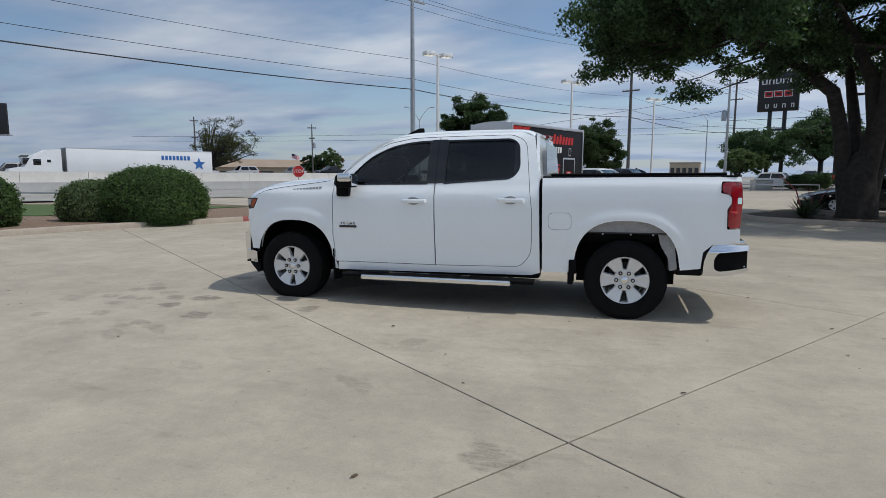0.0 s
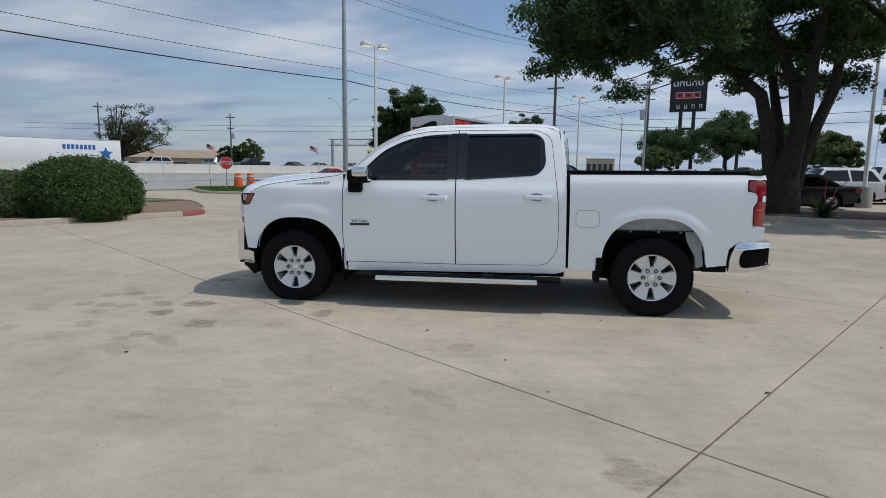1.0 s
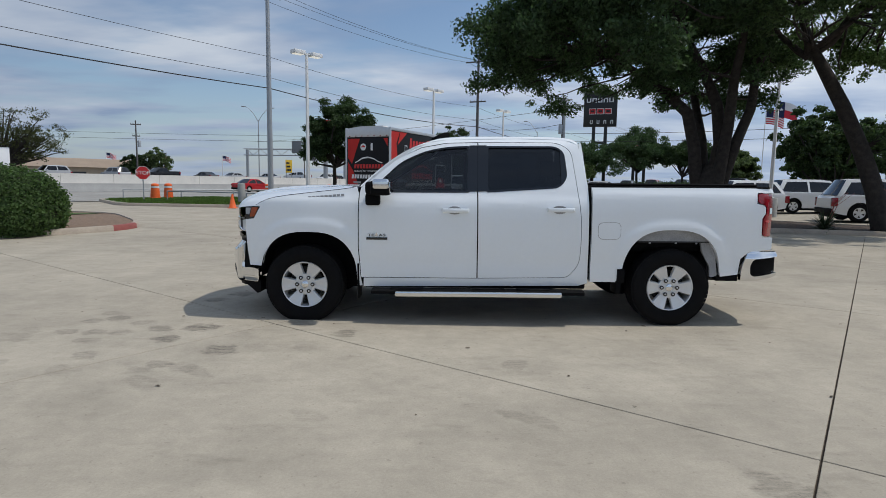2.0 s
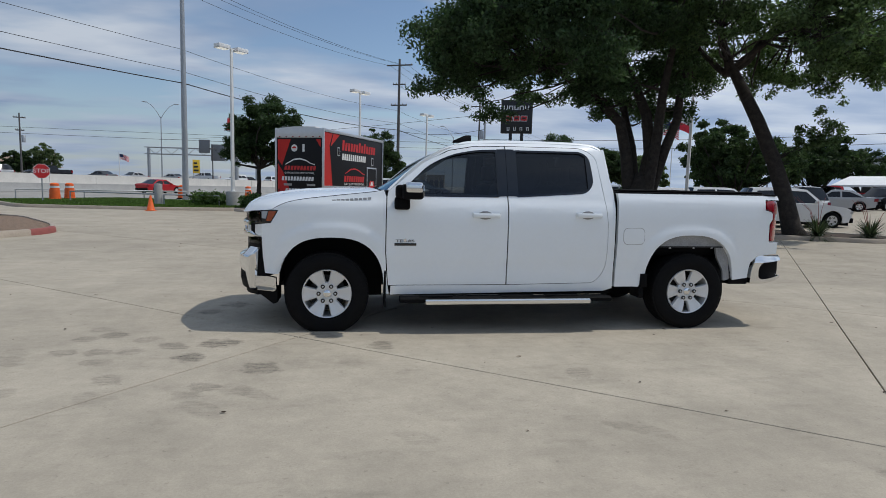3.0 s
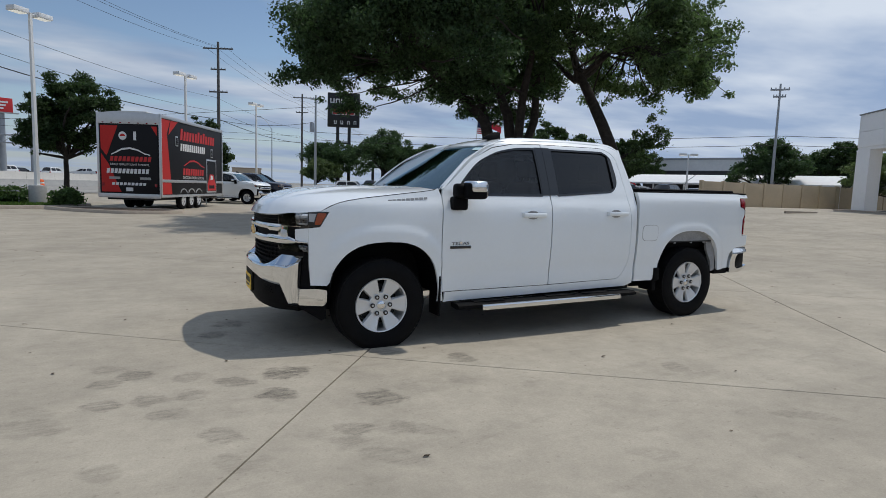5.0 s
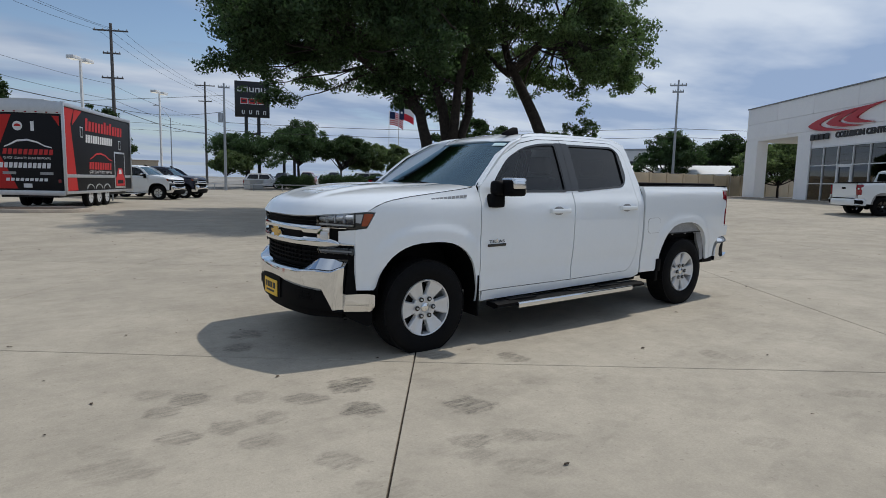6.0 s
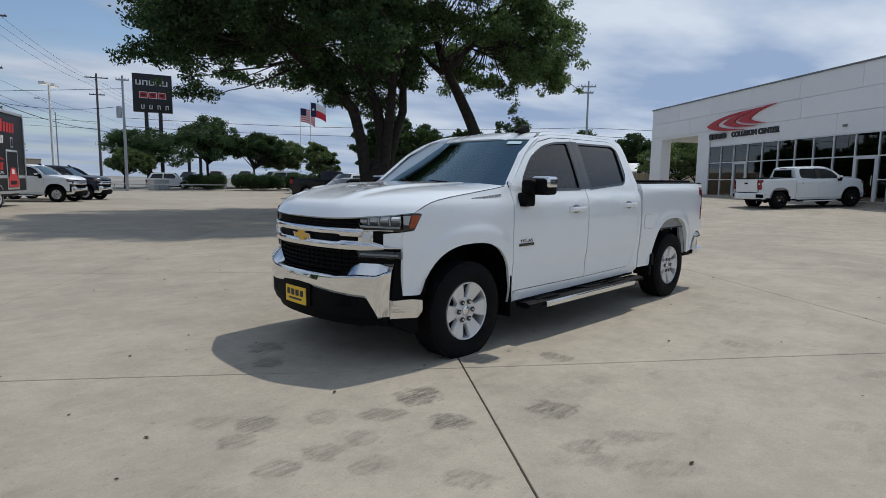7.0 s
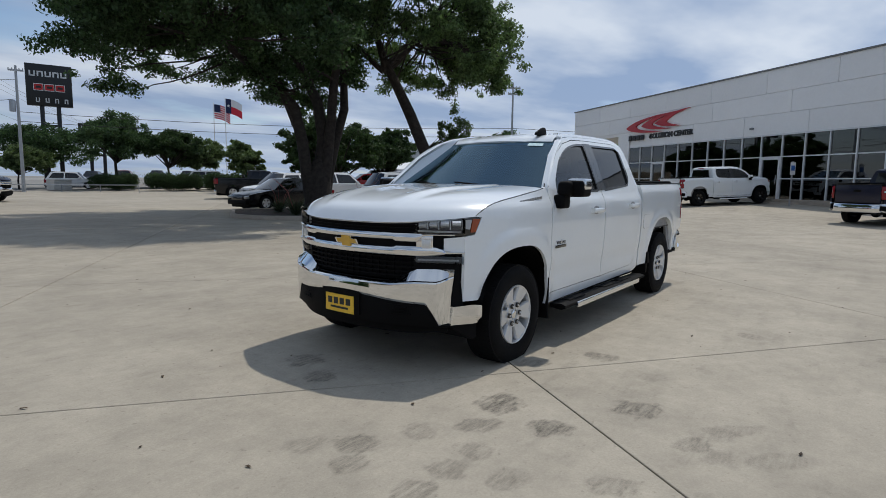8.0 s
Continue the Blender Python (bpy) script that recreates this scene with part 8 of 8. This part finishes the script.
sister_pickup("white crew-cab pickup with black wheels parked before the glazing", 29.07, 3.60, -37.6, 0.0, {chrome: white_paint, rim_metal: gloss_black, lamp_silver: gloss_black, front_glass: side_glass}, 2.6)
sister_pickup("dark blue crew-cab pickup with its tailgate towards the lot", 23.18, -4.25, -33, 0.0, {white_paint: paint("blue", PAINTS["blue"]), rim_metal: dark_metal}, 2.0)
sister_pickup("white crew-cab pickup parked beyond the trailer", 2.5, 33.35, -37, 0.0, {})
sister_pickup("dark blue crew-cab pickup parked beyond the trailer", 4.4, 35.9, -37, 0.0, {white_paint: paint("blue", PAINTS["blue"])})
for row in (
    ("sedan", "red", -20.8, 59.5, 61), ("sedan", "black", 13.35, 19.5, 176), ("suv", "white", 17.0, 24.2, 184), ("suv", "white", 20.0, 17.4, -14), ("pickup", "black", 20.5, 31.5, -30), ("sedan", "white", 23.8, 29.0, 150),
    ("sedan", "red", 30.5, 31.0, 150), ("suv", "black", 34.0, 33.0, 150), ("sedan", "silver", 33.2, 29.2, 150), ("suv", "white", 24.5, 22.0, 60), ("suv", "white", 21.2, 24.2, -8),
    ("sedan", "silver", 42.6, 31.0, 203), ("suv", "black", 41.6, 33.6, 203), ("sedan", "red", 40.4, 36.2, 203), ("suv", "grey", 43.6, 28.6, 203), ("sedan", "white", 39.4, 38.8, 203),
    ("suv", "white", 21.0, 64.5, -30), ("suv", "silver", 27.0, 48.0, -30), ("sedan", "blue", 33.0, 46.0, 150), ("pickup", "red", 41.0, 38.0, 150),
):
    place_car(*row)
rnd_cars = random.Random(4)
for i in range(10):
    place_car(rnd_cars.choice(["suv", "sedan", "suv"]), rnd_cars.choice(["red", "white", "silver", "blue", "black"]), 24 + i * 3.1, 77 - i * 1.9, 60 + rnd_cars.choice([0, 180]))
for i in range(22):
    a = -45 + i * 7.4 + rnd_cars.uniform(-1, 1)
    p = road_at(a, 76.0 + rnd_cars.uniform(0, 3))
    place_car(rnd_cars.choice(["suv", "sedan", "suv", "pickup"]), rnd_cars.choice(["white", "white", "silver", "grey", "black"]), p.x, p.y, 61 + rnd_cars.choice([0, 90, 180]), 1.1)
bankm = finish("embankment", grid(lin(-160, 260, 22), [65.5, 67, 73, 74.5, 120, 300], lambda a, o: tuple(road_at(a, o, 0.0 if o < 66 else 0.3 if o < 74 else 1.1))), asphalt_far)
tagged(bankm, "raised pale lots beyond the highway barrier", "ground", kind="structure")


# ---- lorry on the highway ----
def lorry():
    """x runs back from the nose; the lorry stands in the far highway lane."""
    nose = road_at(5.5, 69.2, 0.3)
    m = Matrix.Translation(nose) @ Matrix.Rotation(math.atan2(RD.y, RD.x), 4, "Z")
    T = thing("lorry", "white articulated lorry with a long box trailer on the highway", "lorry", m)
    lorry_white = mat("lorry_white", (0.80, 0.81, 0.82), 0.4, vary=0.05, scale=0.6)
    x0 = 5.4
    box_ = part("trailer_box", box(x0, x0 + 16.1, -1.28, 1.28, 1.15, 4.15, 0.04), lorry_white, T, "long plain white trailer box")
    part("top_rail", box(x0, x0 + 16.1, -1.30, 1.30, 4.08, 4.17, 0.01), alu, box_)
    part("lower_rail", box(x0, x0 + 16.1, -1.30, 1.30, 1.08, 1.2, 0.01), alu, box_)
    part("bulkhead", box(x0 - 0.06, x0, -1.2, 1.2, 1.2, 4.1, 0.01), trim_grey, box_)
    for i in range(8):
        part("letter_bar", box(x0 + 9.9 + i * 0.44, x0 + 10.2 + i * 0.44, -1.31, -1.28, 3.0, 3.52), blue_sign, box_)
    star = [(x0 + 14.4 + (0.82 if k % 2 == 0 else 0.36) * math.sin(math.pi * k / 5), 2.55 + (0.82 if k % 2 == 0 else 0.36) * math.cos(math.pi * k / 5)) for k in range(10)]
    flat_shape("star", star, 0.02, blue_sign, box_, Matrix.Translation((0, -1.285, 0)), "blue star mark")
    prof = [(0.0, 0.5), (0.0, 1.25), (0.25, 1.75), (1.6, 2.05), (2.05, 2.85), (2.35, 3.2), (3.6, 3.85), (4.9, 3.95), (4.95, 3.9), (4.95, 0.9), (3.0, 0.7)]
    cab = part("cab", loft([[(x, y, z) for x, z in prof] for y in (-1.18, -1.14, 1.14, 1.18)]), lorry_white, T)
    part("windscreen", box(1.62, 2.25, -1.0, 1.0, 2.28, 2.92, 0.02, m=Matrix.Translation((-0.14, 0, 0.02))), gloss_black, cab)
    part("side_window", box(2.35, 3.05, -1.2, -1.17, 2.2, 2.85, 0.02), gloss_black, cab)
    part("sleeper_window", box(3.6, 3.95, -1.2, -1.17, 2.5, 2.8, 0.02), gloss_black, cab)
    part("grille", box(-0.03, 0.02, -0.6, 0.6, 0.75, 1.4, 0.01), dark_metal, cab)
    part("fuel_tank", lathe([(0.001, 0), (0.33, 0), (0.33, 1.6), (0.001, 1.6)], 16), chrome, T).matrix_basis = Matrix.Translation((4.2, -0.95, 0.75)) @ Matrix.Rotation(radians(90), 4, "Z")
    for x in (1.2, 5.4, 6.7, x0 + 13.6, x0 + 14.9):
        for y, o in ((-1.1, -1), (1.1, 1)):
            simple_wheel(T, x, y, 0.5, 0.3, o)
    part("chassis", box(3.0, x0 + 15.5, -0.45, 0.45, 0.75, 1.1), dark_metal, T)


lorry()


# ---- leaf litter on the concrete ----
def litter():
    rnd = np.random.default_rng(9)
    bm = bmesh.new()
    for _ in range(420):
        x, y = rnd.uniform(-9, 14), rnd.uniform(-7, 12)
        s, a = rnd.uniform(0.010, 0.028), rnd.uniform(0, 6.28)
        z = gz(x, y) + 0.004
        c, d = math.cos(a), math.sin(a)
        pts = [(-1, 0, 0), (-0.3, 0.42, 0.25), (0.5, 0.34, 0.1), (1, 0, 0.3), (0.4, -0.40, 0.12), (-0.4, -0.36, 0.2)]
        bm.faces.new([bm.verts.new((x + s * (u * c - v * d), y + s * (u * d + v * c), z + s * w)) for u, v, w in pts])
    ob = finish("leaf_litter", bm, mat("dry_leaf", (0.075, 0.05, 0.03), 0.9, vary=0.3, scale=30, island=0.5), smooth=False)
    tagged(ob, "scattered dry brown leaf bits on the concrete", "leaf litter", kind="stuff")


litter()
